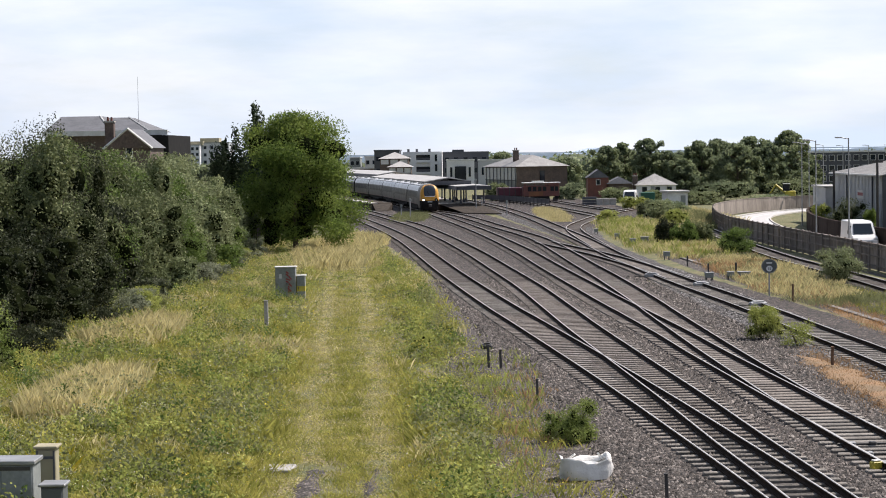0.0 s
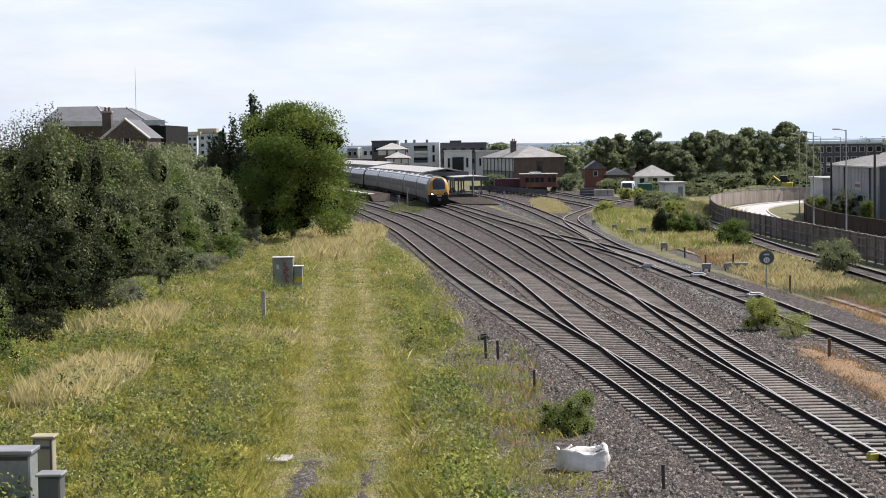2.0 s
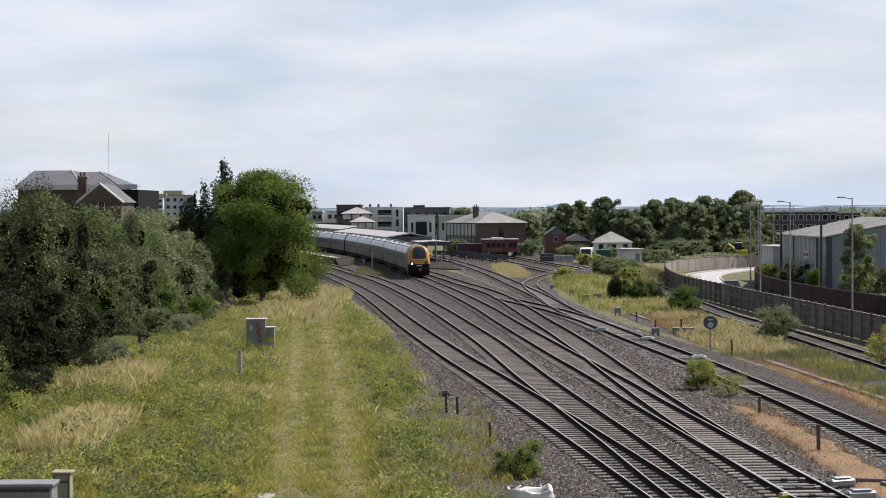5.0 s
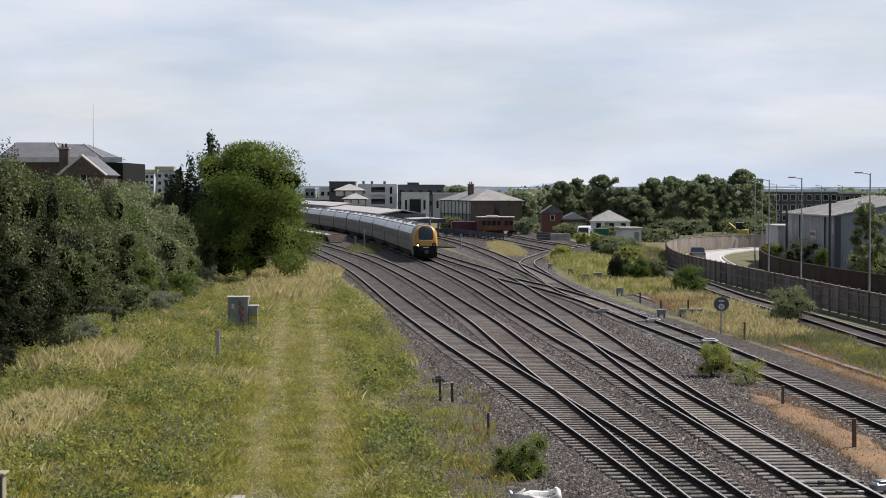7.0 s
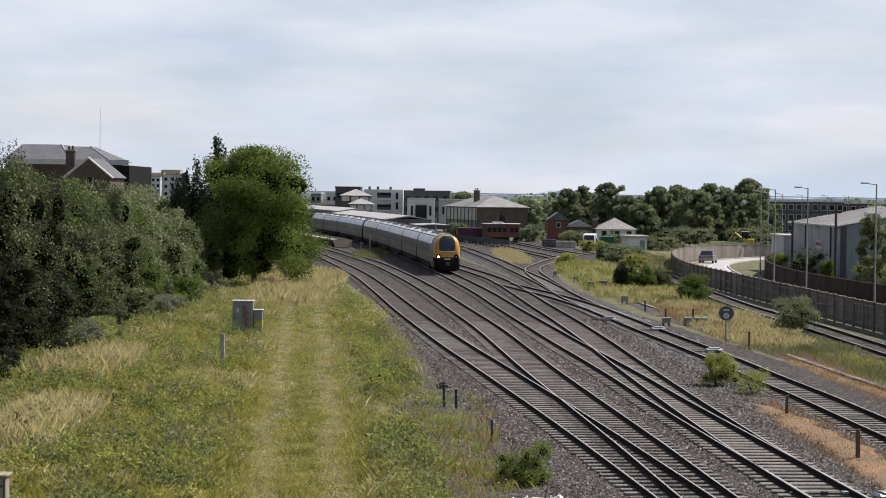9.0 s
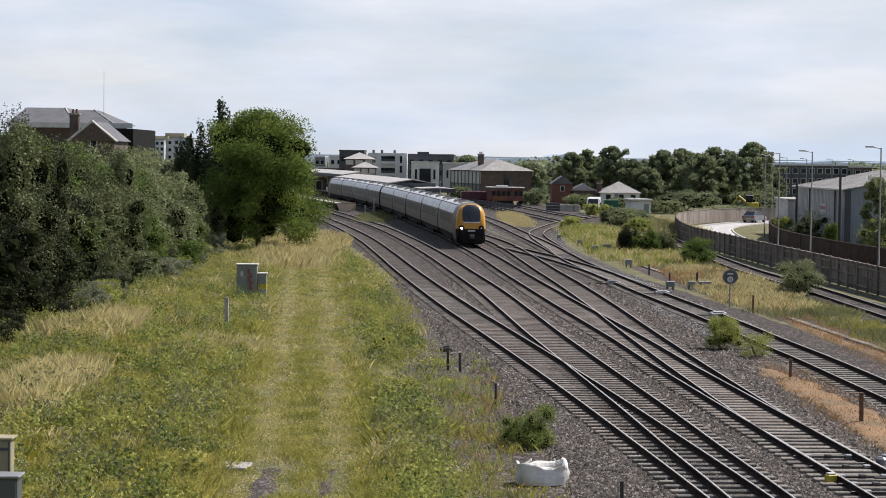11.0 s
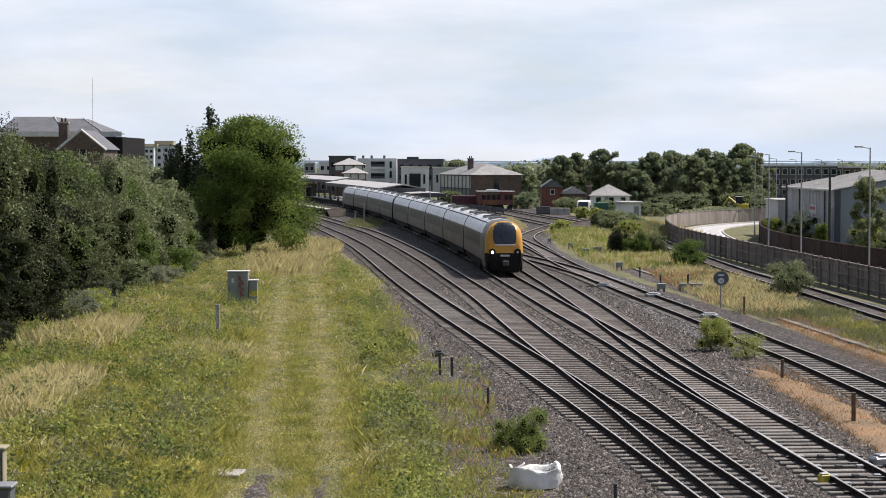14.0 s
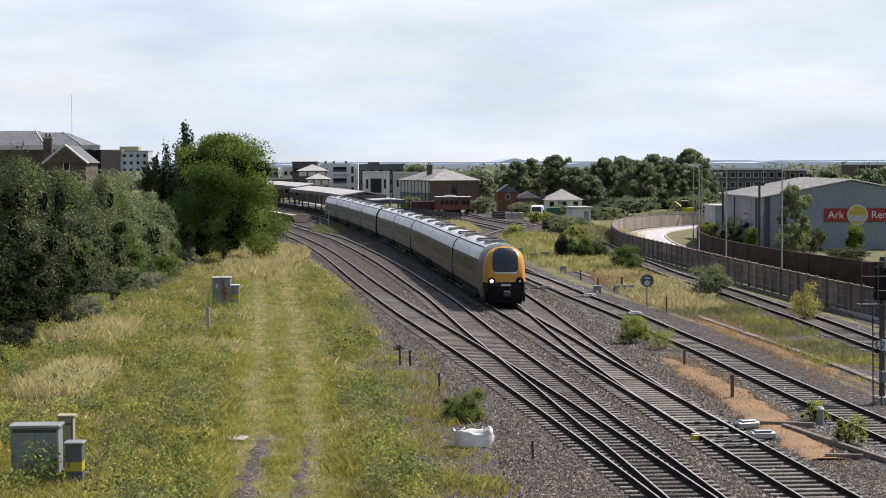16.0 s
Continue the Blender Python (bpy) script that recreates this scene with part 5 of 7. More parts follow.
def make_station():
    # platforms, canopies, buildings behind
    left = spline([(-5.3, 286), (-9.0, 311), (-13.8, 346), (-23.3, 400)], 2.0)
    pl = tagged(new("platform"), "concrete-edged station platform beside the train", "platform", kind="structure")
    sweep("platform_body", left, [(0.0, -0.1), (0.0, 0.85), (5.4, 0.85), (5.4, -0.1)], M_PLAT, pl)
    sweep("coping", left, [(-0.12, 0.85), (-0.12, 0.95), (1.2, 0.95), (1.2, 0.85)], M_COPING, pl)
    sweep("surface", left, [(1.2, 0.85), (1.2, 0.94), (5.4, 0.94), (5.4, 0.85)], M_ROAD, pl)
    ramp = loft([[(-5.3, 286, 0.95), (0.2, 286.6, 0.95), (0.2, 286.6, -0.1), (-5.3, 286, -0.1)], [(-1.6, 271, 0.05), (3.4, 266, 0.05), (3.4, 266, -0.1), (-1.6, 271, -0.1)]])
    part("ramp", ramp, M_PLAT, pl)
    far = spline([(-15.0, 295), (-18.3, 312), (-22.5, 334), (-28, 360), (-38, 400)], 2.0)
    p2 = tagged(new("platform"), "far station platform with pale edge", "platform", kind="structure")
    sweep("platform_body", far, [(0.0, -0.1), (0.0, 0.85), (3.0, 0.85), (3.0, -0.1)], M_PLAT, p2)
    sweep("surface", far, [(0.8, 0.85), (0.8, 0.95), (3.0, 0.95), (3.0, 0.85)], M_PLAT, p2)
    sweep("coping", far, [(-0.1, 0.85), (-0.1, 0.96), (0.8, 0.96), (0.8, 0.85)], M_COPING, p2)
    part("ramp", loft([[(-15.0, 295, 0.9), (-12.1, 295.5, 0.9), (-12.1, 295.5, -0.1), (-15.0, 295, -0.1)], [(-14.2, 289, 0.0), (-12.6, 289, 0.0), (-12.6, 289, -0.1), (-14.2, 289, -0.1)]]), M_PLAT, p2)
    # canopies along the platforms
    for line, lo, hi, wid, z, label, posts in (
            ([(-4.0, 291), (-9.5, 330), (-15.5, 365)], -3.4, 3.4, 6.8, 4.05, "long pale ridged platform canopy on iron columns", 9),
            ([(-14.5, 368), (-20, 400), (-30, 450)], -3.2, 3.2, 6.4, 4.4, "grey station canopy over the far platform", 10),
            ([(-0.4, 281), (-2.8, 300), (-5.5, 318)], -2.2, 2.6, 4.8, 3.45, "low flat grey canopy at the platform's end", 4)):
        Q = spline(line, 2.0)
        th = thing("platform_canopy", Matrix(), label, "canopy")
        rise = 0.55 if wid > 5 else 0.12
        sweep("canopy_roof", Q, [(lo, z), (0.2, z + rise), (hi, z), (hi, z - 0.12), (0.2, z + rise - 0.14), (lo, z - 0.12)], M_METROOF, th)
        sweep("valance", Q, [(lo - 0.03, z - 0.55), (lo + 0.05, z - 0.55), (lo + 0.05, z - 0.02), (lo - 0.03, z - 0.02)], M_CHAR, th)
        sweep("valance", Q, [(hi - 0.05, z - 0.55), (hi + 0.03, z - 0.55), (hi + 0.03, z - 0.02), (hi - 0.05, z - 0.02)], M_CHAR, th)
        a = Q[0]
        part("end_board", bx(a[0] + lo, a[0] + hi, a[1] - 0.1, a[1] - 0.02, z - 0.55, z + 0.02), M_CHAR, th)
        t, r = frames_of(Q)
        for k in range(posts):
            i = int(1 + k * (len(Q) - 3) / max(1, posts - 1))
            for o in (lo + 0.8, hi - 0.8):
                p = Q[i, :2] + r[i] * o
                c = part("column", tb((p[0], p[1], 0.9), (p[0], p[1], z), 0.11, n=8), M_CHAR, th)
                part("column_base", bx(p[0] - 0.18, p[0] + 0.18, p[1] - 0.18, p[1] + 0.18, 0.94, 1.3, 0.03), M_CHAR, c)
    hall = block("station_building", pose(-27, 405, 0, 0, 0, 14), 9, 30, 3.4, "brown brick station range behind the canopy", M_BRICK, storeys=1, bays=3, win=(1.2, 1.8))
    for x, y, w, z, r, label in ((-17.0, 428, 6.0, 7.1, 1.4, "pale pyramid-roofed lantern over the station"), (-15.3, 414, 4.6, 5.4, 1.2, "smaller pyramid-roofed lantern over the station")):
        th = hip_house("roof_lantern", pose(x, y, 0), w, w, z, r, label, M_BRICK, M_METROOF, 1.0, 0.4)
        for i in range(3):
            opening(th, -w / 2 + w * (i + 0.5) / 3, z - 1.1, w / 4.2, 0.8, material=M_PALE)
    # white modern block, its dark neighbour and wings
    th = thing("office_building", pose(-12.4, 480, 0), "white rendered modern block with recessed balconies", "building")
    part("wall", bx(-4.6, 4.6, 0.6, 14, -0.2, 8.5), M_WHITE, th)
    for a, b, z0, z1 in ((-4.6, -1.5, -0.2, 8.5), (1.8, 4.6, -0.2, 8.5)):
        part("pier", bx(a, b, 0, 0.598, z0, z1), M_WHITE, th)
    for z in (0.2, 3.2, 6.0):
        part("slab", bx(-1.5, 1.8, 0, 0.598, z, z + 0.55), M_WHITE, th)
    part("fascia", bx(-1.5, 1.8, 0, 0.598, 7.8, 8.5), M_WHITE, th)
    for z in (3.85, 6.6):
        p = part("balcony_opening", bx(-1.48, 1.78, 0.5, 0.59, z, z + 1.15), M_GLASS_D, th)
        part("balustrade", bx(-1.48, 1.78, 0.05, 0.09, z - 0.1, z + 0.5), M_CHAR, p)
    for z in (1.2, 3.9, 6.2):
        opening(th, 3.2, z, 0.55, 1.6)
        opening(th, -3.3, z, 0.9, 1.2)
    for x in (-3.4, -1.4, 1.6):
        part("roof_vent", tb((x, 4, 8.5), (x, 4, 9.2), 0.3, n=10), M_CHAR, th)
    th = block("apartment_block", pose(-2.3, 490, 0), 11.2, 16, 8.1, "charcoal-clad flat-roofed apartment block behind the station", M_CHAR, storeys=3, bays=5, win=(1.0, 1.1), zbase=0.8, frame=M_CHAR)
    part("plant_room", bx(-3.2, -0.4, 3, 8, 8.1, 8.9), M_CHAR, th)
    th = block("white_wing", pose(-3.4, 470, 0), 6.4, 10, 6.3, "white-framed bay before the charcoal block", M_WHITE, storeys=1, bays=3, win=(0.5, 2.2), zbase=2.6)
    part("glazed_bay", bx(-1.3, 1.3, -0.35, -0.14, 1.6, 5.0), M_GLASS_D, th)
    block("white_wing", pose(3.8, 470, 0), 6.2, 10, 6.2, "pale rendered wing with narrow windows", M_CLADL, storeys=1, bays=3, win=(0.5, 1.8), zbase=2.9)
    block("apartment_block", pose(-20.6, 475, 0), 5.8, 14, 8.8, "dark brick block with stepped top", M_CHAR, storeys=3, bays=3, win=(1.0, 1.0), frame=M_CHAR)
    th = block("curved_flats", pose(-26.6, 520, 0), 3.2, 10, 7.4, "small pale apartment block behind the station", M_PALE, storeys=3, bays=2, win=(0.8, 1.0))
    block("curved_flats", pose(-31.0, 525, 0), 2.6, 10, 7.2, "grey apartment block behind the station", M_GREY, storeys=3, bays=2, win=(0.8, 1.0))
    block("retail_terrace", pose(-24, 505, 0), 16, 10, 4.6, "low brown terrace behind the canopies", M_BRICK, storeys=1, bays=7)
    # lamp and sign posts at the platform's end
    for x, y, h in ((0.05, 277, 4.6), (0.85, 281, 2.0), (3.95, 259, 2.0), (-7.2, 280, 1.8), (-9.6, 262, 1.6), (-8.2, 254, 2.6)):
        th = thing("line_post", pose(x, y, -0.1), "grey steel post beside the platform ramp", "post")
        part("shaft", tb((0, 0, 0), (0, 0, h), 0.07, n=8), M_GALV, th)
        part("post_head", bx(-0.14, 0.14, -0.08, 0.08, h - 0.35, h, 0.03), M_GREY, th)
    # boundary fence beyond the island
    th = thing("boundary_fence", Matrix(), "dark low boundary fence behind the goods island", "fence")
    Q = spline([(-0.5, 330), (4.5, 322), (9, 300), (11, 290)], 2.5)
    for p in Q:
        part("post", bx(p[0] - 0.06, p[0] + 0.06, p[1] - 0.06, p[1] + 0.06, -0.1, 1.3), M_DARK, th)
    sweep("rail_board", Q, [(-0.03, 0.5), (0.03, 0.5), (0.03, 1.2), (-0.03, 1.2)], M_CHAR, th)


def make_goods_yard():
    # goods shed: brick end, white-boarded flank, hipped slate roof
    th = hip_house("goods_shed", pose(12.2, 372, 0, 0, 0, 18), 9.8, 18, 5.4, 2.1, "old brick goods shed with hipped slate roof", M_BRICK, M_SLATE_PALE, 1.0, 0.4)
    opening(th, 0.0, 2.6, 1.0, 2.0, frame=M_BRICK)
    part("white_boarding", bx(-5.0, -4.92, 0.2, 17.8, 2.9, 5.2), M_PALE, th)
    part("lower_boarding", bx(-4.98, -4.92, 0.2, 17.8, 0.0, 2.88), M_GREY, th)
    for i in range(9):
        part("timber_post", bx(-5.1, -4.96, 0.3 + i * 2.1, 0.5 + i * 2.1, 0, 5.2), M_CHAR, th)
    part("cross_beam", bx(-5.06, -4.97, 0.2, 17.8, 2.84, 2.98), M_CHAR, th)
    chimney(th, -2.6, 7, 6.0, 8.3, 0.9)
    th = hip_house("brick_outhouse", pose(21.2, 352, 0), 3.6, 6, 3.4, 1.4, "small red brick gabled outhouse", M_RED, M_SLATE, 0.0, 0.2)
    opening(th, 0, 2.2, 0.6, 0.8)
    # white hut with a hipped roof, low range and shed
    th = hip_house("white_hut", pose(30.6, 345, 0), 6.6, 6.6, 2.1, 1.9, "white single-storey hut with hipped slate roof", M_WHITE, M_SLATE_PALE, 1.0, 0.35)
    for x in (-2, 0.2, 2.2):
        opening(th, x, 0.9, 0.8, 0.9)
    part("door", bx(-0.95, -0.2, -0.05, 0.0, -0.1, 1.9), M_GREY, th)
    chimney(th, -3.4, 2.5, 0, 3.6, 0.8)
    hip_house("low_range", pose(24.9, 352, 0), 4.4, 6, 2.3, 1.2, "low grey-roofed range beside the hut", M_BRICK, M_SLATE, 0.3, 0.2)
    th = thing("white_shed", pose(27.0, 272, -0.1, 0, 0, 6), "flat-roofed pale timber shed", "shed")
    part("wall", bx(-1.4, 1.2, 0, 4, 0, 2.35), M_WHITE, th)
    part("roof", bx(-1.65, 1.5, -0.3, 4.3, 2.35, 2.65, 0.04), M_METROOF, th)
    part("door", bx(0.35, 1.0, -0.06, 0, 0, 2.0), M_GREY, th)
    part("corner_board", bx(1.2, 1.3, -0.06, 0.1, 0, 2.35), M_PALE, th)
    # green container and white van beside it
    th = thing("green_container", pose(24.5, 290, -0.1), "dark green steel container", "container")
    part("container_body", bx(-1.0, 1.0, 0, 3, 0.1, 2.1, 0.04), M_GREENC, th)
    for i in range(7):
        part("rib", bx(-0.95 + i * 0.3, -0.85 + i * 0.3, -0.05, 0.0, 0.2, 2.0), M_GREENC, th)
    van(thing("white_van", pose(22.2, 293, -0.05, 0, 0, 172), "white parked panel van beside the container", "van"))
    # wagons
    th = thing("red_engine", pose(10.5, 323, 0.05, 0, 0, 4), "red and orange shunting engine standing in the yard", "railway vehicle")
    part("underframe", bx(-1.2, 1.2, 0, 6.5, 0.55, 0.9), M_BLACK, th)
    part("body", bx(-2.9, 2.8, 0.1, 2.7, 0.9, 2.6, 0.06), M_RED, th)
    part("cab", bx(0.9, 2.8, 0.06, 2.74, 2.6, 3.0, 0.06), M_RED, th)
    part("roof", bx(-3.0, 3.0, 0.0, 2.8, 3.0, 3.12, 0.05), M_PALE, th)
    for a, b in ((-2.8, -2.5), (-1.2, -1.0), (0.5, 0.8), (2.4, 2.7)):
        part("pillar", bx(a, b, 0.0, 0.1, 2.6, 3.0), M_RED, th)
    part("canopy_box", bx(-1.4, 0.4, 0.4, 2.0, 3.12, 3.35, 0.05), M_PALE, th)
    for x in (-2.2, -1.4, -0.6, 0.2, 1.4, 2.1):
        part("window", bx(x, x + 0.55, 0.04, 0.1, 1.75, 2.45), M_GLASS_D, th)
    part("orange_panel", bx(-2.0, 0.2, 0.03, 0.1, 0.95, 1.65), M_ORANGE, th)
    for x in (-2.2, -0.7, 0.9, 2.2):
        part("wheel", tb((x, 0.2, 0.42), (x, 0.35, 0.42), 0.45, n=16), M_DARK, th)
    for x in (-2.4, 2.4):
        part("buffer_beam", bx(x - 0.3, x + 0.3, -0.02, 0.2, 0.5, 0.95), M_BLACK, th)
    th = thing("maroon_wagon", pose(5.7, 326, 0.05, 0, 0, 4), "maroon low-sided wagon coupled in the yard", "railway vehicle")
    part("body", bx(-2.2, 1.8, 0, 2.6, 1.0, 2.3, 0.05), M_MAROON, th)
    part("underframe", bx(-2.1, 1.7, 0.2, 2.4, 0.6, 1.0), M_BLACK, th)
    for x in (-1.5, 1.1):
        part("wheel", tb((x, 0.2, 0.42), (x, 0.35, 0.42), 0.45, n=16), M_DARK, th)
    for i in range(5):
        part("stanchion", bx(-2.1 + i * 0.9, -2.0 + i * 0.9, -0.06, 0.0, 1.0, 2.3), M_DARK, th)
    th = thing("stacked_blocks", pose(16.2, 305, -0.1), "dark low stack of sleepers in the yard", "stack")
    for i in range(3):
        part("baulk", bx(-0.2, 1.9, 0.1 * i, 1.2 - 0.1 * i, 0.02 + i * 0.42, 0.4 + i * 0.42, 0.03), M_CHAR, th)
    th = thing("stacked_blocks", pose(19.4, 303, -0.1), "grey concrete blocks in the yard", "stack")
    for i in range(3):
        part("block", bx(-1.4 + i * 1.0, -0.5 + i * 1.0, 0, 1, 0, 1.05, 0.04), M_CONC, th)


M_GREENC = mat("dark_green_paint", (0.015, 0.115, 0.075), (0.02, 0.095, 0.065), 1, 0.6)
M_ORANGE = mat("orange_paint", (0.24, 0.09, 0.035), (0.18, 0.075, 0.03), 1, 0.6)
M_VAN = mat("white_car_paint", (0.78, 0.78, 0.77), (0.72, 0.72, 0.71), 1, 0.25)
M_CARG = mat("silver_car_paint", (0.20, 0.21, 0.225), (0.17, 0.18, 0.19), 1, 0.3, 0.4)


def wheel4(th, wb, tr, r):
    for y in (-wb / 2, wb / 2):
        for s in (-1, 1):
            w = part("wheel", tb((s * tr, y, r), (s * (tr + 0.2), y, r), r, n=16), M_BLACK, th)
            part("rim", tb((s * (tr + 0.2), y, r), (s * (tr + 0.215), y, r), r * 0.6, n=10), M_GALV, w)


def prism(prof, half, taper=0.0):
    """A side outline (y, z) given width, with the top drawn in."""
    zs = [p[1] for p in prof]
    lo, hi = min(zs), max(zs)
    bm = bmesh.new()
    L, R = [], []
    for y, z in prof:
        k = half - taper * max(0, (z - lo) / (hi - lo) - 0.4)
        L.append(bm.verts.new((-k, y, z)))
        R.append(bm.verts.new((k, y, z)))
    n = len(prof)
    for i in range(n):
        j = (i + 1) % n
        bm.faces.new((L[i], L[j], R[j], R[i]))
    bm.faces.new(L)
    bm.faces.new(list(reversed(R)))
    bmesh.ops.recalc_face_normals(bm, faces=bm.faces)
    bmesh.ops.bevel(bm, geom=bm.edges[:], offset=0.05, segments=1, affect="EDGES")
    return bm


def van(th):
    """Panel van, nose at +y."""
    part("body", prism([(-2.5, 0.35), (2.45, 0.35), (2.55, 0.9), (2.3, 1.15), (1.65, 1.3), (1.0, 2.2), (0.6, 2.32), (-2.4, 2.35), (-2.5, 2.2)], 0.97, 0.2), M_VAN, th)
    bm = bmesh.new()
    v = [bm.verts.new(p) for p in ((-0.76, 1.66, 1.36), (0.76, 1.66, 1.36), (0.68, 1.1, 2.14), (-0.68, 1.1, 2.14))]
    bm.faces.new(v)
    part("windscreen", bm, M_GLASS_D, th)
    for s in (-1, 1):
        part("side_window", bx(min(s * 0.86, s * 0.93), max(s * 0.86, s * 0.93), 0.35, 1.2, 1.4, 1.95), M_GLASS_D, th)
        part("headlight", bx(s * 0.75 - 0.14, s * 0.75 + 0.14, 2.42, 2.52, 0.85, 1.08, 0.02), M_PALE, th)
        part("mirror", bx(min(s * 0.97, s * 1.15), max(s * 0.97, s * 1.15), 1.25, 1.4, 1.35, 1.65, 0.02), M_BLACK, th)
    part("grille", bx(-0.5, 0.5, 2.5, 2.58, 0.55, 0.8), M_BLACK, th)
    wheel4(th, 3.1, 0.75, 0.33)
    return th


def saloon(th):
    """Hatchback car, nose at +y."""
    part("body", prism([(-1.95, 0.3), (1.95, 0.3), (2.0, 0.65), (1.1, 0.9), (-1.9, 0.95), (-2.0, 0.6)], 0.88, 0.06), M_CARG, th)
    part("cabin", prism([(1.05, 0.88), (0.4, 1.4), (-1.1, 1.45), (-1.8, 0.93)], 0.80, 0.25), M_GLASS_D, th)
    part("roof", prism([(0.42, 1.40), (0.35, 1.46), (-1.05, 1.5), (-1.2, 1.43)], 0.66, 0.0), M_CARG, th)
    for s in (-1, 1):
        part("tail_lamp", bx(s * 0.7 - 0.14, s * 0.7 + 0.14, -2.03, -1.95, 0.68, 0.88), M_REDSIGN, th)
        part("headlight", bx(s * 0.65 - 0.16, s * 0.65 + 0.16, 1.9, 1.98, 0.6, 0.75), M_PALE, th)
    part("number_plate", bx(-0.26, 0.26, -2.04, -1.98, 0.5, 0.61), M_PAINTYEL, th)
    wheel4(th, 2.5, 0.66, 0.31)
    return th


ROADLINE = [(33, -60), (31.5, 40), (30.0, 80), (29.7, 110), (29.1, 140), (28.5, 165), (28.4, 190), (29.6, 215), (32.0, 236), (36.0, 250), (42.0, 262), (52.0, 274), (70, 285), (110, 300)]


def fence_panels():
    bm = bmesh.new()
    prof = []
    for i in range(12):
        x, o = -1.2 + i * 0.2, 0.014 * (i % 2)
        prof += [(x, o), (x + 0.19, o), (x + 0.192, 0.03), (x + 0.198, 0.03)]
    prof.append((1.2, 0.0))
    rows = [[bm.verts.new((x, y, z)) for x, y in prof] for z in (0.05, 1.72)]
    back = [[bm.verts.new((x, 0.045, z)) for x, y in prof] for z in (0.05, 1.72)]
    for A, B in ((rows[0], rows[1]), (back[1], back[0]), (rows[1], back[1])):
        for i in range(len(prof) - 1):
            bm.faces.new((A[i], A[i + 1], B[i + 1], B[i]))
    me = bpy.data.meshes.new("fence_panel")
    bm.to_mesh(me)
    bm.free()
    me.materials.append(M_FENCE)
    rail = bpy.data.meshes.new("fence_rail")
    bm = bx(-1.2, 1.2, -0.06, 0.0, -0.045, 0.045)
    bm.to_mesh(rail)
    bm.free()
    rail.materials.append(M_FENCE)
    post = bpy.data.meshes.new("fence_post")
    bm = bx(-0.07, 0.07, -0.08, 0.06, 0, 1.85, 0.01)
    bm.to_mesh(post)
    bm.free()
    post.materials.append(M_FENCE)
    return me, rail, post


def make_fences():
    me, rail, post = fence_panels()
    line = [(31, 30), (29.3, 80), (28.0, 99), (27.2, 108), (26.6, 120), (26.0, 132), (25.4, 146), (24.9, 158), (24.5, 168), (24.0, 180), (23.8, 192), (24.4, 206), (25.6, 220), (27.4, 234), (29.6, 244), (33.5, 256), (39.4, 266.5), (46, 272), (54, 276)]
    Q = spline(line, 2.4)
    th = tagged(new("timber_fence"), "weathered brown close-board timber fence along the siding", "fence")
    d, r = frames_of(Q)
    for p, t in zip(Q, d):
        a = math.degrees(math.atan2(t[1], t[0])) + 180
        lift = random.uniform(-0.02, 0.02)
        for data, z, nm in ((me, 0, "panel"), (rail, 0.35, "rail"), (rail, 0.95, "rail"), (rail, 1.5, "rail")):
            ob = new(nm, data)
            ob.parent = th
            ob.matrix_basis = pose(p[0], p[1], -0.12 + z + lift, 0, random.uniform(-0.4, 0.4), a)
        ob = new("post", post)
        ob.parent = th
        ob.matrix_basis = pose(p[0], p[1], -0.12, 0, 0, a) @ Matrix.Translation((1.2, -0.02, 0))
    sweep("capping", Q, [(-0.07, 1.60), (0.07, 1.60), (0.07, 1.66), (-0.07, 1.66)], M_FENCE, th)
    # the brown wall beyond the road
    W = spline([(36, 118), (34.4, 128), (33.2, 136), (31.9, 146), (31.0, 157), (30.6, 168), (30.7, 180), (31.6, 192), (33.0, 203), (34.6, 212), (37.5, 224)], 2.0)
    th = tagged(new("boarded_wall"), "dark brown boarded wall with pale coping beside the road", "wall")
    sweep("board_face", W, [(-0.06, -0.12), (0.06, -0.12), (0.06, 1.68), (-0.06, 1.68)], M_WALLB, th)
    sweep("coping", W, [(-0.12, 1.68), (0.12, 1.68), (0.12, 1.76), (-0.12, 1.76)], M_WALLB, th)
    for p in W[::3]:
        part("pilaster", bx(p[0] - 0.09, p[0] + 0.09, p[1] - 0.09, p[1] + 0.09, -0.12, 1.67), M_WALLB, th)
    # road with kerbs and worn lines
    R = spline(ROADLINE, 3.0)
    tagged(sweep("road", R, [(-2.0, -0.1), (2.0, -0.1), (2.0, -0.07), (-2.0, -0.07)], M_ROAD), "pale sunlit two-lane road behind the fence", "road", kind="structure")
    tagged(sweep("pavement", R, [(-2.6, -0.1), (-2.03, -0.1), (-2.03, 0.04), (-2.6, 0.04)], M_CONC), "pale concrete footway", "pavement", kind="structure")
    tagged(sweep("kerb", R, [(2.0, -0.1), (2.15, -0.1), (2.15, 0.05), (2.0, 0.05)], M_COPING), "pale kerb", "kerb", kind="structure")
    for o in (-0.05, 1.7):
        tagged(sweep("road_marking", R, [(o, -0.07), (o + 0.1, -0.07), (o + 0.1, -0.064), (o, -0.064)], M_WHITE), "white painted road line", "road marking", kind="structure")


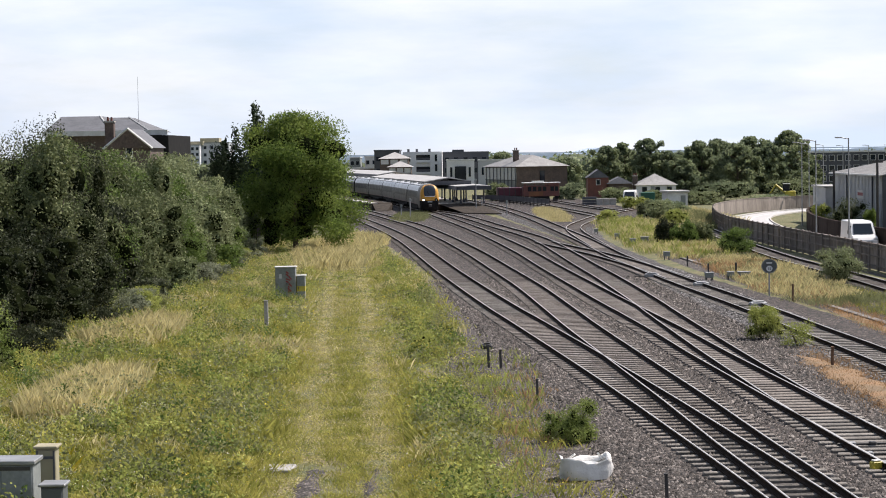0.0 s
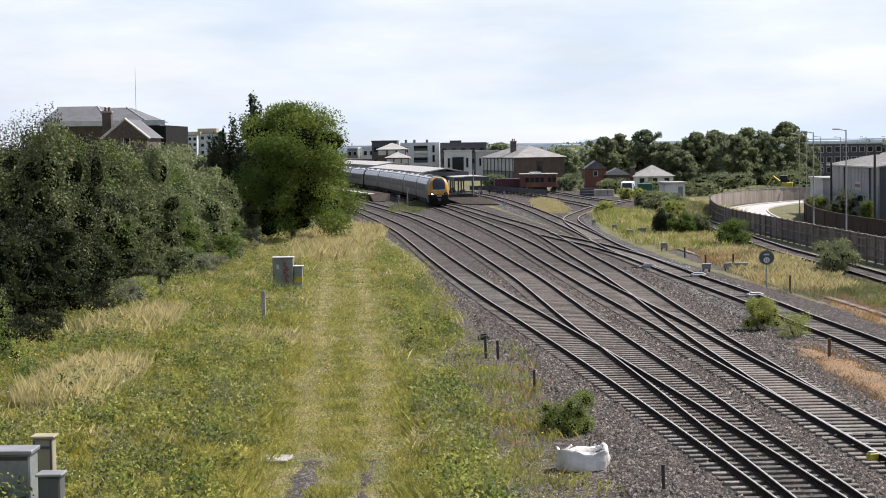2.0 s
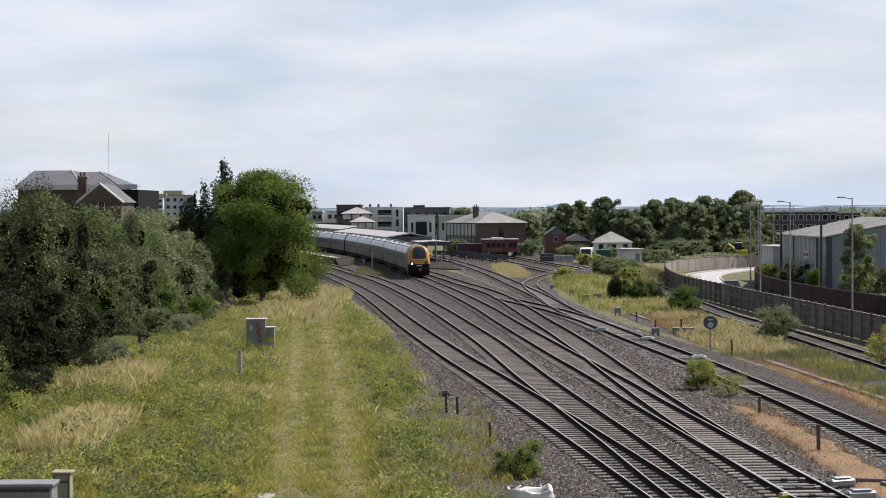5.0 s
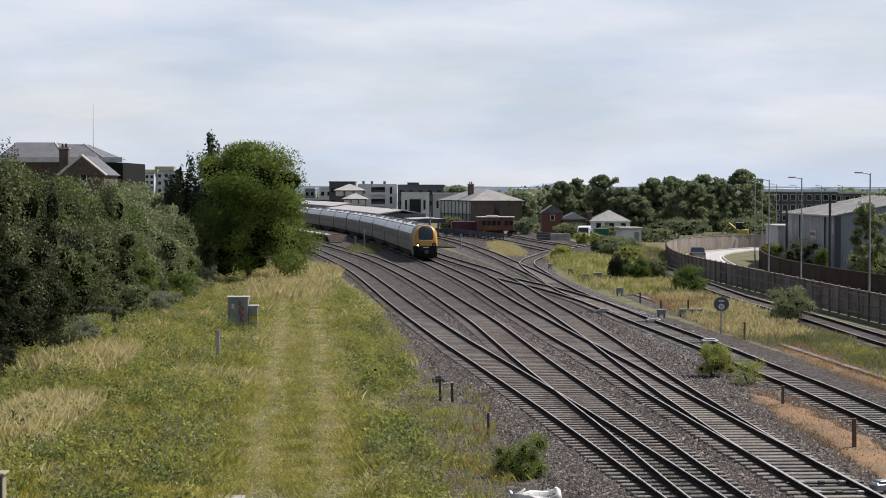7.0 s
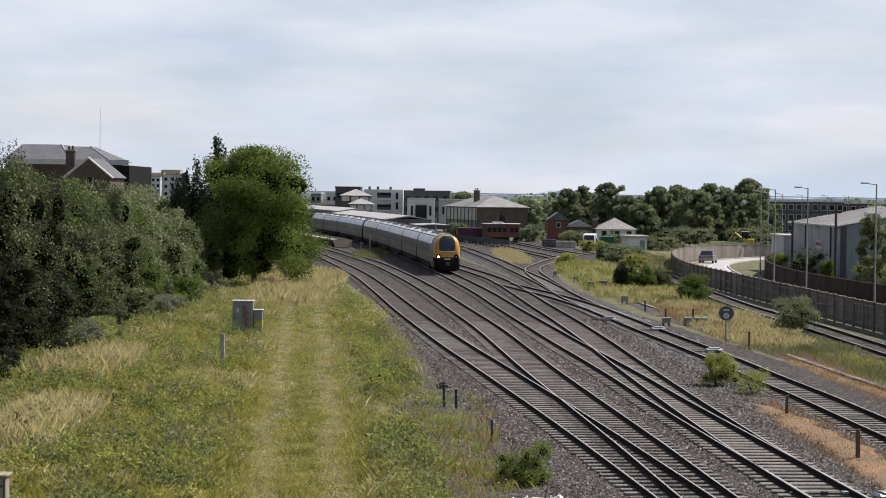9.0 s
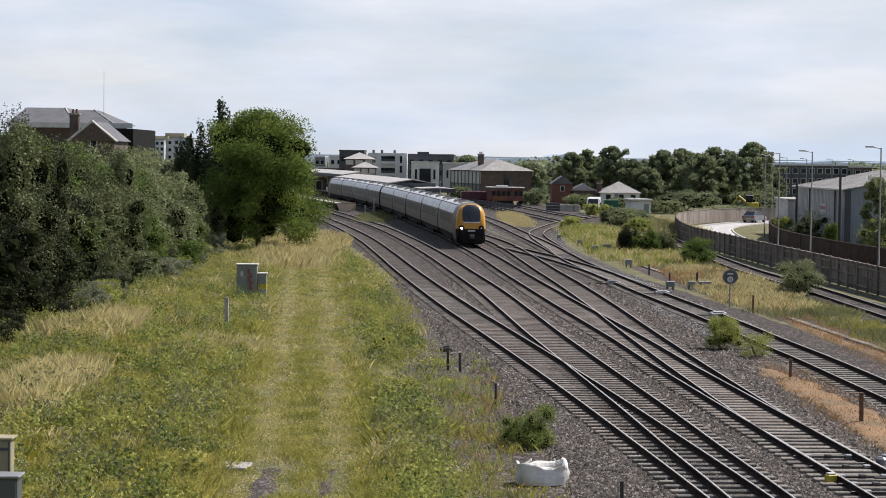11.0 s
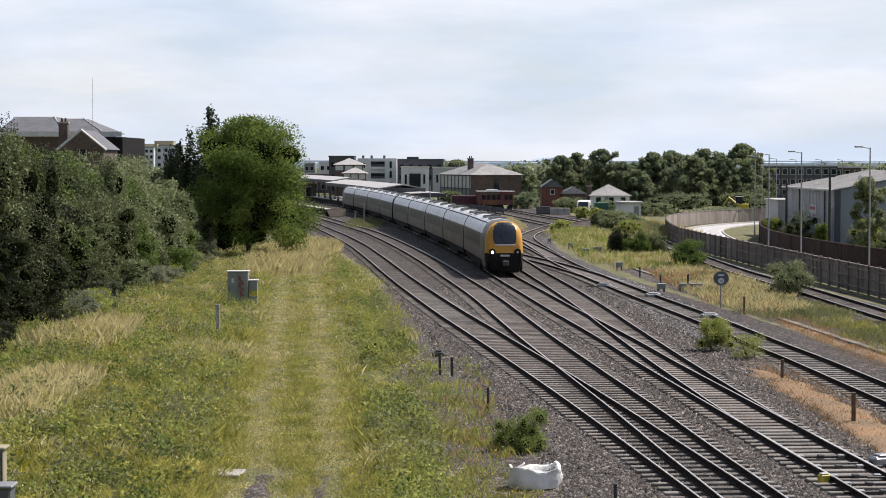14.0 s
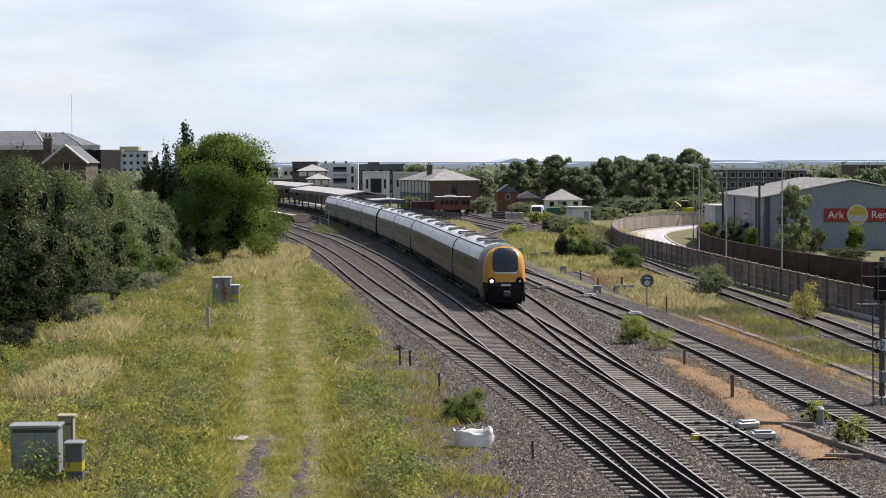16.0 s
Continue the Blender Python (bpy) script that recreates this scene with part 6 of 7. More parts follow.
def street_lamp(x, y, h, arm=-0.95, label="tall grey steel street lamp beside the road"):
    th = thing("street_lamp", pose(x, y, -0.1), label, "street lamp", "lamps of the road")
    part("base", tb((0, 0, 0), (0, 0, 1.2), 0.085, n=10), M_GALV, th)
    part("pole", tb((0, 0, 1.2), (0, 0, h), 0.06, 0.042, n=10), M_GALV, th)
    part("arm", tb((0, 0, h - 0.05), (arm * 0.6, 0, h + 0.05), 0.035, n=6), M_GALV, th)
    part("lantern", bx(min(arm, arm * 0.5), max(arm, arm * 0.5), -0.14, 0.14, h, h + 0.1, 0.02), M_GALV, th)


def make_warehouse():
    th = thing("warehouse", pose(37.9, 190, -0.1), "grey profiled-metal warehouse with shallow pitched roof", "warehouse")
    w, d, e, r = 17.4, 26.0, 5.35, 7.0
    bm = bmesh.new()
    f = [(0, 0, 0), (w, 0, 0), (w, 0, e), (w / 2, 0, r), (0, 0, e)]
    A, B = [bm.verts.new(p) for p in f], [bm.verts.new((x, y + 0.3, z)) for x, y, z in f]
    bm.faces.new(A)
    bm.faces.new(list(reversed(B)))
    for i in range(5):
        j = (i + 1) % 5
        bm.faces.new((A[i], A[j], B[j], B[i]))
    bmesh.ops.recalc_face_normals(bm, faces=bm.faces)
    part("gable_wall", bm, M_CLAD, th, "blue-grey ribbed gable cladding")
    n = 58
    for i in range(n):
        x = 0.15 + (w - 0.3) * i / (n - 1)
        top = e + (r - e) * (1 - abs(x - w / 2) / (w / 2)) - 0.05
        part("rib", bx(x - 0.05, x + 0.05, -0.05, 0.0, 0.02, top), M_CLAD, th)
    part("side_wall", bx(-0.05, 0.25, 0.31, d, 0, e), M_CLADL, th, "pale grey cladding")
    for i in range(34):
        y = 0.8 + i * 0.74
        part("side_rib", bx(-0.08, -0.05, y - 0.06, y + 0.06, 0.02, e - 0.05), M_CLADL, th)
    part("far_wall", bx(w - 0.25, w + 0.05, 0.31, d, 0, e), M_CLADL, th)
    part("back_wall", bx(0.26, w - 0.26, d - 0.3, d, 0, e), M_CLADL, th)
    for s in (0, 1):
        bm = bmesh.new()
        x0, x1 = (-0.35, w / 2) if s == 0 else (w + 0.35, w / 2)
        v = [bm.verts.new(p) for p in ((x0, -0.25, e - 0.02), (x1, -0.25, r + 0.06), (x1, d + 0.2, r + 0.06), (x0, d + 0.2, e - 0.02))]
        u = [bm.verts.new((q.co.x, q.co.y, q.co.z + 0.09)) for q in v]
        bm.faces.new(list(reversed(v)))
        bm.faces.new(u)
        for i in range(4):
            j = (i + 1) % 4
            bm.faces.new((v[i], v[j], u[j], u[i]))
        bmesh.ops.recalc_face_normals(bm, faces=bm.faces)
        rf = part("roof", bm, M_METROOF, th)
        k = (r - e) / (w / 2)
        for i in range(17):
            y = 0.4 + i * 1.55
            bm = bmesh.new()
            tube(bm, (x0, y, e + 0.09), (x1, y, r + 0.17), 0.03, n=4)
            part("seam", bm, M_METROOF, rf)
    part("gutter", bx(-0.5, -0.34, -0.25, d + 0.2, e - 0.08, e + 0.1, 0.02), M_PALE, th)
    part("corner_flashing", bx(-0.07, 0.5, -0.09, -0.052, 0, e), M_CHAR, th)
    part("downpipe", tb((-0.17, 4.2, 0), (-0.17, 4.2, e), 0.08), M_CHAR, th)
    part("downpipe", tb((-0.17, 17.5, 0), (-0.17, 17.5, e), 0.08), M_CHAR, th)
    part("roller_door", bx(-0.1, -0.06, 0.6, 2.7, 0, 3.6), M_CLAD, th)
    part("roof_cowl", tb((4.2, 9, 6.0), (4.2, 9, 6.7), 0.22), M_PALE, th)
    s1 = part("notice", bx(-0.12, -0.06, 9.0, 12.2, 3.0, 3.8), M_PALE, th, "small red and white notice")
    part("notice_bar", bx(-0.14, -0.12, 9.3, 11.9, 3.3, 3.6), M_REDSIGN, s1)
    # sign
    sg = part("sign_board", bx(6.0, 15.0, -0.16, -0.055, 2.85, 4.2, 0.02), M_REDSIGN, th, "dark red company sign with pale lettering")
    text("Ark", 6.35, 3.2, 1.05, sg)
    text("Removals", 10.75, 3.2, 1.05, sg)
    part("emblem", tb((9.35, -0.16, 3.55), (9.35, -0.22, 3.55), 1.05, n=32), M_PALE, sg)
    part("emblem_sun", tb((9.35, -0.22, 3.55), (9.35, -0.235, 3.55), 0.92, n=32), M_PAINTYEL, sg)
    bm = bmesh.new()
    box(bm, 8.55, 10.1, -0.25, -0.236, 2.85, 3.5)
    part("emblem_band", bm, M_CLADL, sg)
    # annex
    th = thing("warehouse_annex", pose(37.7, 216.5, -0.1), "low grey lean-to behind the warehouse", "building")
    part("wall", bx(-0.6, 1.4, 0, 8, 0, 3.8), M_CLADL, th)
    part("roof", bx(-0.8, 1.5, -0.2, 8.2, 3.8, 4.0, 0.03), M_METROOF, th)
    th = thing("utility_pole", pose(36.4, 185, -0.1), "dark timber pole with a crossarm beside the warehouse", "pole")
    part("pole", tb((0, 0, 0), (0, 0, 7.1), 0.14, 0.11), M_DARK, th)
    part("crossarm", bx(-0.5, 0.5, -0.08, 0.08, 6.6, 6.85), M_DARK, th)
    th = thing("utility_pole", pose(37.2, 212, -0.1), "dark pole beside the lean-to", "pole")
    part("pole", tb((0, 0, 0), (0, 0, 5.6), 0.14, 0.11), M_DARK, th)
    part("pole_cap", tb((0, 0, 5.6), (0, 0, 5.75), 0.16), M_DARK, th)
    for x, y, h in ((26.95, 124.5, 8.9), (26.5, 145, 8.7), (26.1, 156.5, 8.6), (33.9, 212, 8.6), (38.4, 235, 8.5), (46, 270, 8.4), (54, 300, 8.3), (62, 322, 8.3), (70, 345, 8.3)):
        street_lamp(x, y, h)
    for i, (x, y, w_, h) in enumerate(((34.6, 205, 2.2, 2.6), (35.0, 191, 4.2, 3.7), (36.2, 187, 2.0, 2.4), (39.5, 184, 3.4, 3.4), (41.5, 184, 3.0, 2.6), (44.2, 178, 2.2, 3.1), (49.5, 176, 4.4, 2.6), (40.5, 166, 5.0, 1.3), (45, 160, 5, 1.6))):
        tagged(bush(x, y, w_, h, "green shrub growing against the warehouse wall", (M_WEED, M_LEAF, M_LEAF2)[i % 3], 1500, 0.16, 300 + i, name="shrub"), group="shrubs of the warehouse yard")
    tree(38.4, 178, 6.6, 4.6, "grey-green young tree against the warehouse corner", M_LEAF_GREY, 9000, 0.13, 381, 0.12, 0.1, 0.75, clumps=60, core=M_CORE2, lump=(0.05, 0.11))
    # far office blocks
    block("dark_office", pose(78.5, 430, 0), 15.5, 14, 6.9, "long dark three-storey office block", M_CHAR, storeys=3, bays=9, win=(1.0, 1.1), zbase=0.9)
    block("brick_office", pose(89.5, 436, 0), 6, 12, 6.6, "brown brick office wing", M_BRICK, storeys=3, bays=3, win=(0.9, 1.0))
    block("glazed_office", pose(112, 425, 0), 22, 14, 7.8, "grey and brown office building with a rounded top", M_BRICK, storeys=2, bays=8, win=(1.6, 1.2), zbase=3.0)
    for i, (x, y, h, w_) in enumerate(((91.5, 405, 7.3, 8.5), (98.5, 400, 7.0, 9.0), (104, 402, 6.6, 7))):
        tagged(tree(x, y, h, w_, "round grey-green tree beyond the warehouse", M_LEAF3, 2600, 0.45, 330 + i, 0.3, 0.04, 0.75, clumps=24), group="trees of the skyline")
    # yellow digger
    th = thing("excavator", pose(46.0, 300, 0.2, 0, 0, 80), "yellow compact excavator working behind the fence", "excavator")
    part("track_frame", bx(-0.9, 0.9, -1.2, 1.2, -0.3, 0.4, 0.15), M_BLACK, th)
    part("house", bx(-0.8, 0.8, -1.0, 0.5, 0.45, 1.5, 0.1), M_PAINTYEL, th)
    c = part("cab", bx(-0.7, 0.1, -0.2, 0.8, 1.5, 2.5, 0.08), M_GLASS_D, th)
    part("cab_roof", bx(-0.75, 0.15, -0.25, 0.85, 2.5, 2.6, 0.03), M_PALE, c)
    bm = bmesh.new()
    tube(bm, (0.4, 0.4, 1.2), (0.4, 1.9, 2.4), 0.16, n=6)
    tube(bm, (0.4, 1.9, 2.4), (0.4, 2.8, 1.0), 0.12, n=6)
    part("boom", bm, M_PAINTYEL, th)
    part("bucket", bx(0.1, 0.7, 2.5, 3.0, 0.5, 1.1, 0.08), M_DARK, th)
    for i, (x, y, w_, h) in enumerate(((39, 320, 10, 3.4), (50, 322, 10, 3.6), (60, 318, 9, 3.2), (33, 300, 7, 2.2), (42, 292, 8, 1.6), (28, 310, 6, 2.2), (52, 300, 9, 2.6), (22, 318, 6, 2.6), (16, 340, 5, 3.0), (3.5, 340, 4, 3.4), (24, 255, 5, 1.8), (22, 240, 5, 2.4))):
        tagged(bush(x, y, w_, h, "green scrub at the yard's far edge", (M_LEAF3, M_LEAF_GREY)[i % 2], 1300, 0.28, 350 + i, name="scrub"), group="scrub of the yard")


def text(body, x, z, size, parent, material=None, y=-0.165, rot=90, name="lettering", align="LEFT"):
    cu = bpy.data.curves.new(name, "FONT")
    cu.body, cu.size, cu.extrude, cu.align_x = body, size, 0.012, align
    tmp = bpy.data.objects.new(name, cu)
    me = bpy.data.meshes.new_from_object(tmp)
    bpy.data.objects.remove(tmp)
    me.materials.clear()
    me.materials.append(material or M_WHITE)
    ob = new(name, me)
    ob.parent = parent
    ob.matrix_basis = pose(x, y, z, rot, 0, 0)
    return ob


def make_houses():
    th = thing("slate_roofed_hall", pose(-42, 232, 0), "large building with twin hipped slate roofs behind the thicket", "building")
    part("wall", bx(-7.0, 3.88, 0, 16, -0.1, 11.1), M_BRICK, th)
    for x0, x1, r0, r1, z in ((-7.2, 0.6, -6.3, -1.8, 13.0), (-0.9, 5.0, -0.9, 1.6, 12.8)):
        bm = bmesh.new()
        v = [bm.verts.new(q) for q in ((x0, -0.5, 11.1), (x1, -0.5, 11.1), (x1, 16.5, 11.1), (x0, 16.5, 11.1), (r0, 6, z), (r1, 6, z), (r1, 10, z), (r0, 10, z))]
        for q in ((0, 1, 5, 4), (1, 2, 6, 5), (2, 3, 7, 6), (3, 0, 4, 7), (4, 5, 6, 7), (3, 2, 1, 0)):
            bm.faces.new([v[k] for k in q])
        rf = part("roof", bm, M_SLATE, th)
        part("hip_ridge", tb((x1 - 0.05, -0.5, 11.15), (r1, 6, z + 0.03), 0.09, n=5), M_PALE, rf)
    part("white_parapet", bx(-7.2, 7.1, -0.9, -0.55, 10.62, 11.2), M_PALE, th)
    part("black_clad_end", bx(3.9, 7.3, -1.6, 16.3, 0.0, 10.58), M_BLACK, th)
    part("aerial", tb((2.7, 6, 12.2), (2.7, 6, 17.5), 0.03, 0.015, n=5), M_GALV, th)
    th = hip_house("brick_gabled_house", pose(-34.1, 200, 0), 4.2, 9, 9.0, 1.9, "brown brick house with white-edged gable", M_BRICK, M_SLATE, 0.0, 0.25)
    for s in (-1, 1):
        bm = bmesh.new()
        p, q = Vector((s * 2.45, -0.3, 8.95)), Vector((0, -0.3, 10.95))
        tube(bm, p, q, 0.12, n=4)
        part("bargeboard", bm, M_PALE, th)
    opening(th, 0.1, 8.2, 0.55, 1.1)
    bm = bmesh.new()
    v = [bm.verts.new(q) for q in ((-2.3, -0.256, 9.0), (2.3, -0.256, 9.0), (0, -0.256, 10.86))]
    bm.faces.new(v)
    part("gable", bm, M_BRICK, th)
    chimney(th, -2.3, 3, 8.6, 11.6, 0.9)
    # pale flats in the distance
    th = block("distant_flats", pose(-100.5, 700, 0), 11.5, 14, 12.2, "pale blue-white six-storey block of flats in the distance", M_WHITE, storeys=6, bays=7, win=(0.8, 0.9), zbase=0.8, frame=M_GREY)
    part("roof_storey", bx(-3, 6.5, 3, 10, 12.2, 13.6), M_BEIGE, th)
    th = block("distant_flats", pose(-90, 705, 0), 9.4, 14, 12.9, "buff upper flats beside the pale block", M_CLADL, storeys=5, bays=4, win=(0.9, 1.0), frame=M_GREY)
    part("roof_storey", bx(-5.6, 1.0, 3, 10, 12.9, 14.7), M_BEIGE, th)
    # hills on the horizon, their haze painted as a glowing blue
    for nm, y, x0, x1, h0, seed, lab in (("distant_hills", 2500, -900, 1400, 8.2, 3, "wooded hills on the horizon in painted pale blue haze"), ("nearer_hills", 1900, -700, 900, 6.6, 8, "low hills on the horizon in painted pale blue haze")):
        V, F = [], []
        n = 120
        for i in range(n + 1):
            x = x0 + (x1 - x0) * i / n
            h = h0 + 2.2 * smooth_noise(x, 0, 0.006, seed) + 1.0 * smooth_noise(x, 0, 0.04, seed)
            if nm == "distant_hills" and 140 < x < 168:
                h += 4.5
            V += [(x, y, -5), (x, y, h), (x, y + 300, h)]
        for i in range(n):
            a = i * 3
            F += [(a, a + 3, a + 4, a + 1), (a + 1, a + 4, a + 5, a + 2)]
        tagged(raw(nm, V, F, M_HILL_HAZE), lab, "hills", kind="structure")


def cabinet(x, y, w, d, h, label, body=None, rz=0, top=None, doors=2, band=False, roof=0.06):
    th = thing("trackside_cabinet", pose(x, y, -0.12, 0, 0, rz), label, "equipment cabinet")
    part("plinth", bx(-w / 2 - 0.04, w / 2 + 0.04, -0.04, d + 0.04, 0, 0.12), M_CONC, th)
    part("case", bx(-w / 2, w / 2, 0, d, 0.12, h, 0.015), body or M_GREY, th)
    part("lid", bx(-w / 2 - 0.05, w / 2 + 0.05, -0.06, d + 0.06, h, h + roof, 0.015), top or M_PALE, th)
    for i in range(doors):
        a = -w / 2 + 0.02 + i * (w - 0.04) / doors
        p = part("door", bx(a + 0.01, a + (w - 0.04) / doors - 0.01, -0.022, -0.002, 0.16, h - 0.04, 0.005), body or M_GREY, th)
        part("handle", bx(a + 0.06, a + 0.09, -0.05, -0.024, h * 0.5, h * 0.5 + 0.14), M_DARK, p)
    if band:
        part("yellow_band", bx(-w / 2 - 0.004, w / 2 + 0.004, -0.03, d + 0.004, h * 0.42, h * 0.62), M_PAINTYEL, th)
    return th


def make_trackside():
    # tall grey twin case in the meadow with graffiti
    th = cabinet(-10.55, 111.8, 1.12, 0.6, 1.95, "tall grey trackside cabinet with scrawled red paint", doors=2)
    g = random.Random(4)
    for i in range(9):
        z = 1.72 - i * 0.13
        bm = tb((0.10 + g.uniform(-0.1, 0.1), -0.032, z), (0.28 + g.uniform(-0.12, 0.1), -0.032, z - g.uniform(0.05, 0.2)), 0.034, n=5)
        part("paint_scrawl", bm, M_REDSIGN, th)
    part("label_plate", bx(-0.34, -0.2, -0.03, -0.023, 1.35, 1.6), M_PALE, th)
    cabinet(-9.72, 112.0, 0.46, 0.5, 1.45, "narrow grey cabinet with a yellow band", doors=1, band=True)
    # pair at the foot of the bridge
    th = cabinet(-10.07, 42.4, 1.35, 0.75, 1.68, "large grey-green cabinet with grey lid", M_GREY, doors=2, roof=0.09, top=M_GALV)
    part("vent_strip", bx(-0.62, 0.62, -0.03, -0.004, 1.56, 1.64), M_DARK, th)
    cabinet(-8.88, 41.8, 0.46, 0.5, 1.3, "small dark grey cabinet with a yellow band", M_CHAR2, doors=1, band=True, top=M_GALV)
    th = cabinet(-9.38, 43.6, 0.42, 0.4, 1.84, "beige upright cabinet with dark trim", M_BEIGE, doors=1, top=M_BEIGE)
    for x in (-0.2, 0.16):
        part("edge_trim", bx(x, x + 0.04, -0.035, -0.023, 0.2, 1.8), M_CHAR, th)
    part("cross_trim", bx(-0.2, 0.2, -0.04, -0.036, 1.62, 1.68), M_CHAR, th)
    # posts
    for x, y, h, r, mt, lab in ((-9.82, 94.3, 1.35, 0.09, M_CONC, "short square concrete post in the grass"), (0.4, 76, 0.85, 0.05, M_DARK, "short dark stake at the ballast's edge"), (0.85, 75.7, 0.7, 0.05, M_DARK, "short dark stake at the ballast's edge"),
                                (1.9, 65.6, 0.7, 0.04, M_DARK, "thin dark stake in the gravel"), (12.95, 74.4, 0.75, 0.05, M_RUST, "rusty stake in the dry moss"), (13.0, 62.0, 0.95, 0.06, M_RUST, "rusty stake in the dry moss"),
                                (4.3, 46.6, 0.6, 0.04, M_DARK, "thin dark stake in the gravel"), (16.6, 107, 0.9, 0.05, M_RUST, "rusty stake in the verge"), (12.7, 88, 0.8, 0.05, M_DARK, "dark stake beside the bush"), (14.6, 141, 0.7, 0.05, M_DARK, "dark stake in the verge"), (14.9, 131, 0.7, 0.05, M_DARK, "dark stake in the verge"), (16.3, 128, 0.9, 0.06, M_DARK, "dark stake in the verge")):
        th = thing("stake", pose(x, y, -0.12, random.uniform(-2, 2), random.uniform(-2, 2)), lab, "post")
        part("shaft", bx(-r, r, -r, r, 0, h, 0.012), mt, th)
        part("stake_top", bx(-r - 0.008, r + 0.008, -r - 0.008, r + 0.008, h, h + 0.05, 0.01), M_CONC if mt is M_CONC else mt, th)
    for x, y, h in ((-18.0, 168, 2.4), (-19.0, 150, 4.0), (-18.7, 171, 1.9)):
        th = thing("timber_post", pose(x, y, -0.12), "old weathered timber post in the thicket", "post")
        part("shaft", bx(-0.14, 0.14, -0.14, 0.14, 0, h, 0.03), M_FENCE, th)
        part("post_cap", bx(-0.17, 0.17, -0.17, 0.17, h, h + 0.12, 0.03), M_CONC, th)
    # white builder's sack
    th = thing("builders_sack", pose(2.6, 49.8, -0.07, 0, 0, 12), "white woven builder's sack with slumped rim on the gravel", "sack")
    th.scale = (0.98, 0.92, 0.9)
    g = np.random.default_rng(3)
    rings = []
    for k, (z, s) in enumerate(((0, 0.98), (0.12, 1.06), (0.3, 1.08), (0.48, 1.02), (0.56, 1.06), (0.53, 0.93), (0.40, 0.86))):
        rr = []
        for i in range(28):
            a = 2 * np.pi * i / 28
            q = 0.62 * s / max(abs(math.cos(a)) ** 0.75 + 0.0, abs(math.sin(a)) ** 0.75) ** 0.5
            wob = 1 + 0.05 * math.sin(3 * a + k) + 0.03 * math.sin(7 * a + 2 * k)
            rr.append((math.cos(a) * q * wob, math.sin(a) * q * wob * 0.75, z + (0.07 * math.sin(2 * a + 1) + 0.05 * math.sin(5 * a) if k >= 3 else 0)))
        rr.append(rr[0])
        rings.append(rr)
    part("sack_wall", loft(rings, False), M_BAG, th, smooth=True)
    bm = bmesh.new()
    bmesh.ops.create_icosphere(bm, subdivisions=2, radius=1)
    for v in bm.verts:
        v.co = Vector((v.co.x * 0.5, v.co.y * 0.38, 0.33 + v.co.z * 0.12 + 0.03 * noise.noise(v.co * 4)))
    part("sack_fill", bm, M_PALE, th)
    for s in (-1, 1):
        part("lifting_strap", tb((s * 0.45, 0.1, 0.5), (s * 0.3, -0.1, 0.68), 0.03, n=5), M_BAG, th)
    # concrete slab in the grass, bits of stone
    th = thing("concrete_slab", pose(-5.2, 51.9, -0.1, 0, 0, -4), "flat concrete cover slab in the grass", "slab")
    part("slab", bx(-0.42, 0.42, -0.5, 0.5, 0, 0.08, 0.02), M_CONC, th)
    part("lifting_slot", bx(-0.1, 0.1, -0.42, -0.36, 0.08, 0.085), M_DARK, th)
    # round speed board on a post
    th = thing("speed_board", pose(15.9, 110.8, -0.12), "round dark speed board with a pale numbered ring", "railway sign")
    th.scale = (0.78, 0.78, 0.72)
    part("post", tb((0, 0, 0), (0, 0, 1.9), 0.055, n=8), M_GALV, th)
    d = part("disc", tb((0, -0.05, 2.35), (0, -0.09, 2.35), 0.55, n=36), M_CHAR2, th)
    part("rim", ringmesh(0.0, -0.1, 2.35, 0.55, 0.50), M_GREY, d)
    part("number_field", tb((0, -0.09, 2.16), (0, -0.1, 2.16), 0.27, n=28), M_WHITE, d)
    part("number_ring", ringmesh(0.0, -0.115, 2.16, 0.28, 0.22), M_CHAR2, d)
    part("plate", bx(-0.2, 0.2, -0.11, -0.092, 2.52, 2.64), M_PALE, d)
    text("15", 0.0, 2.05, 0.28, d, M_BLACK, -0.105, 90, "number", "CENTER")
    # point machines, boxes and relay cases along the siding
    for x, y, w, h in ((14.0, 150, 0.65, 0.8), (14.2, 124.5, 0.7, 0.75), (13.3, 173, 0.7, 0.85), (14.4, 174, 1.0, 0.95), (12.8, 185, 0.65, 0.8), (15.7, 126, 0.6, 0.65), (16.6, 126.6, 1.1, 0.6), (11.6, 197, 0.5, 0.8)):
        th = thing("relay_case", pose(x, y, -0.12, 0, 0, random.uniform(-10, 10)), "galvanised-lidded grey relay case on legs beside the siding", "equipment case", "relay cases of the siding")
        part("case", bx(-w / 2, w / 2, -0.2, 0.2, h * 0.45, h, 0.02), M_GREY, th)
        part("lid", bx(-w / 2 - 0.03, w / 2 + 0.03, -0.25, 0.25, h, h + 0.06, 0.02), M_GALV, th)
        th.scale = (0.72, 0.72, 0.72)
        for s in (-1, 1):
            part("leg", bx(s * w * 0.36 - 0.04, s * w * 0.36 + 0.04, -0.15, 0.15, 0, h * 0.45), M_DARK, th)
    for x, y, a in ((13.1, 119, 12), (11.0, 128, -8), (12.0, 53.2, 24), (12.05, 50.6, 10), (14.2, 103, 12)):
        th = thing("point_machine", pose(x, y, -0.04, 0, 0, a), "low pale point machine casing beside the rails", "point machine", "point machines of the junction")
        part("casing", bx(-0.45, 0.45, -0.18, 0.18, 0, 0.26, 0.06), M_GALV, th)
        part("drive_rod", tb((-0.45, 0, 0.1), (-1.1, 0.1, 0.1), 0.03, n=6), M_DARK, th)
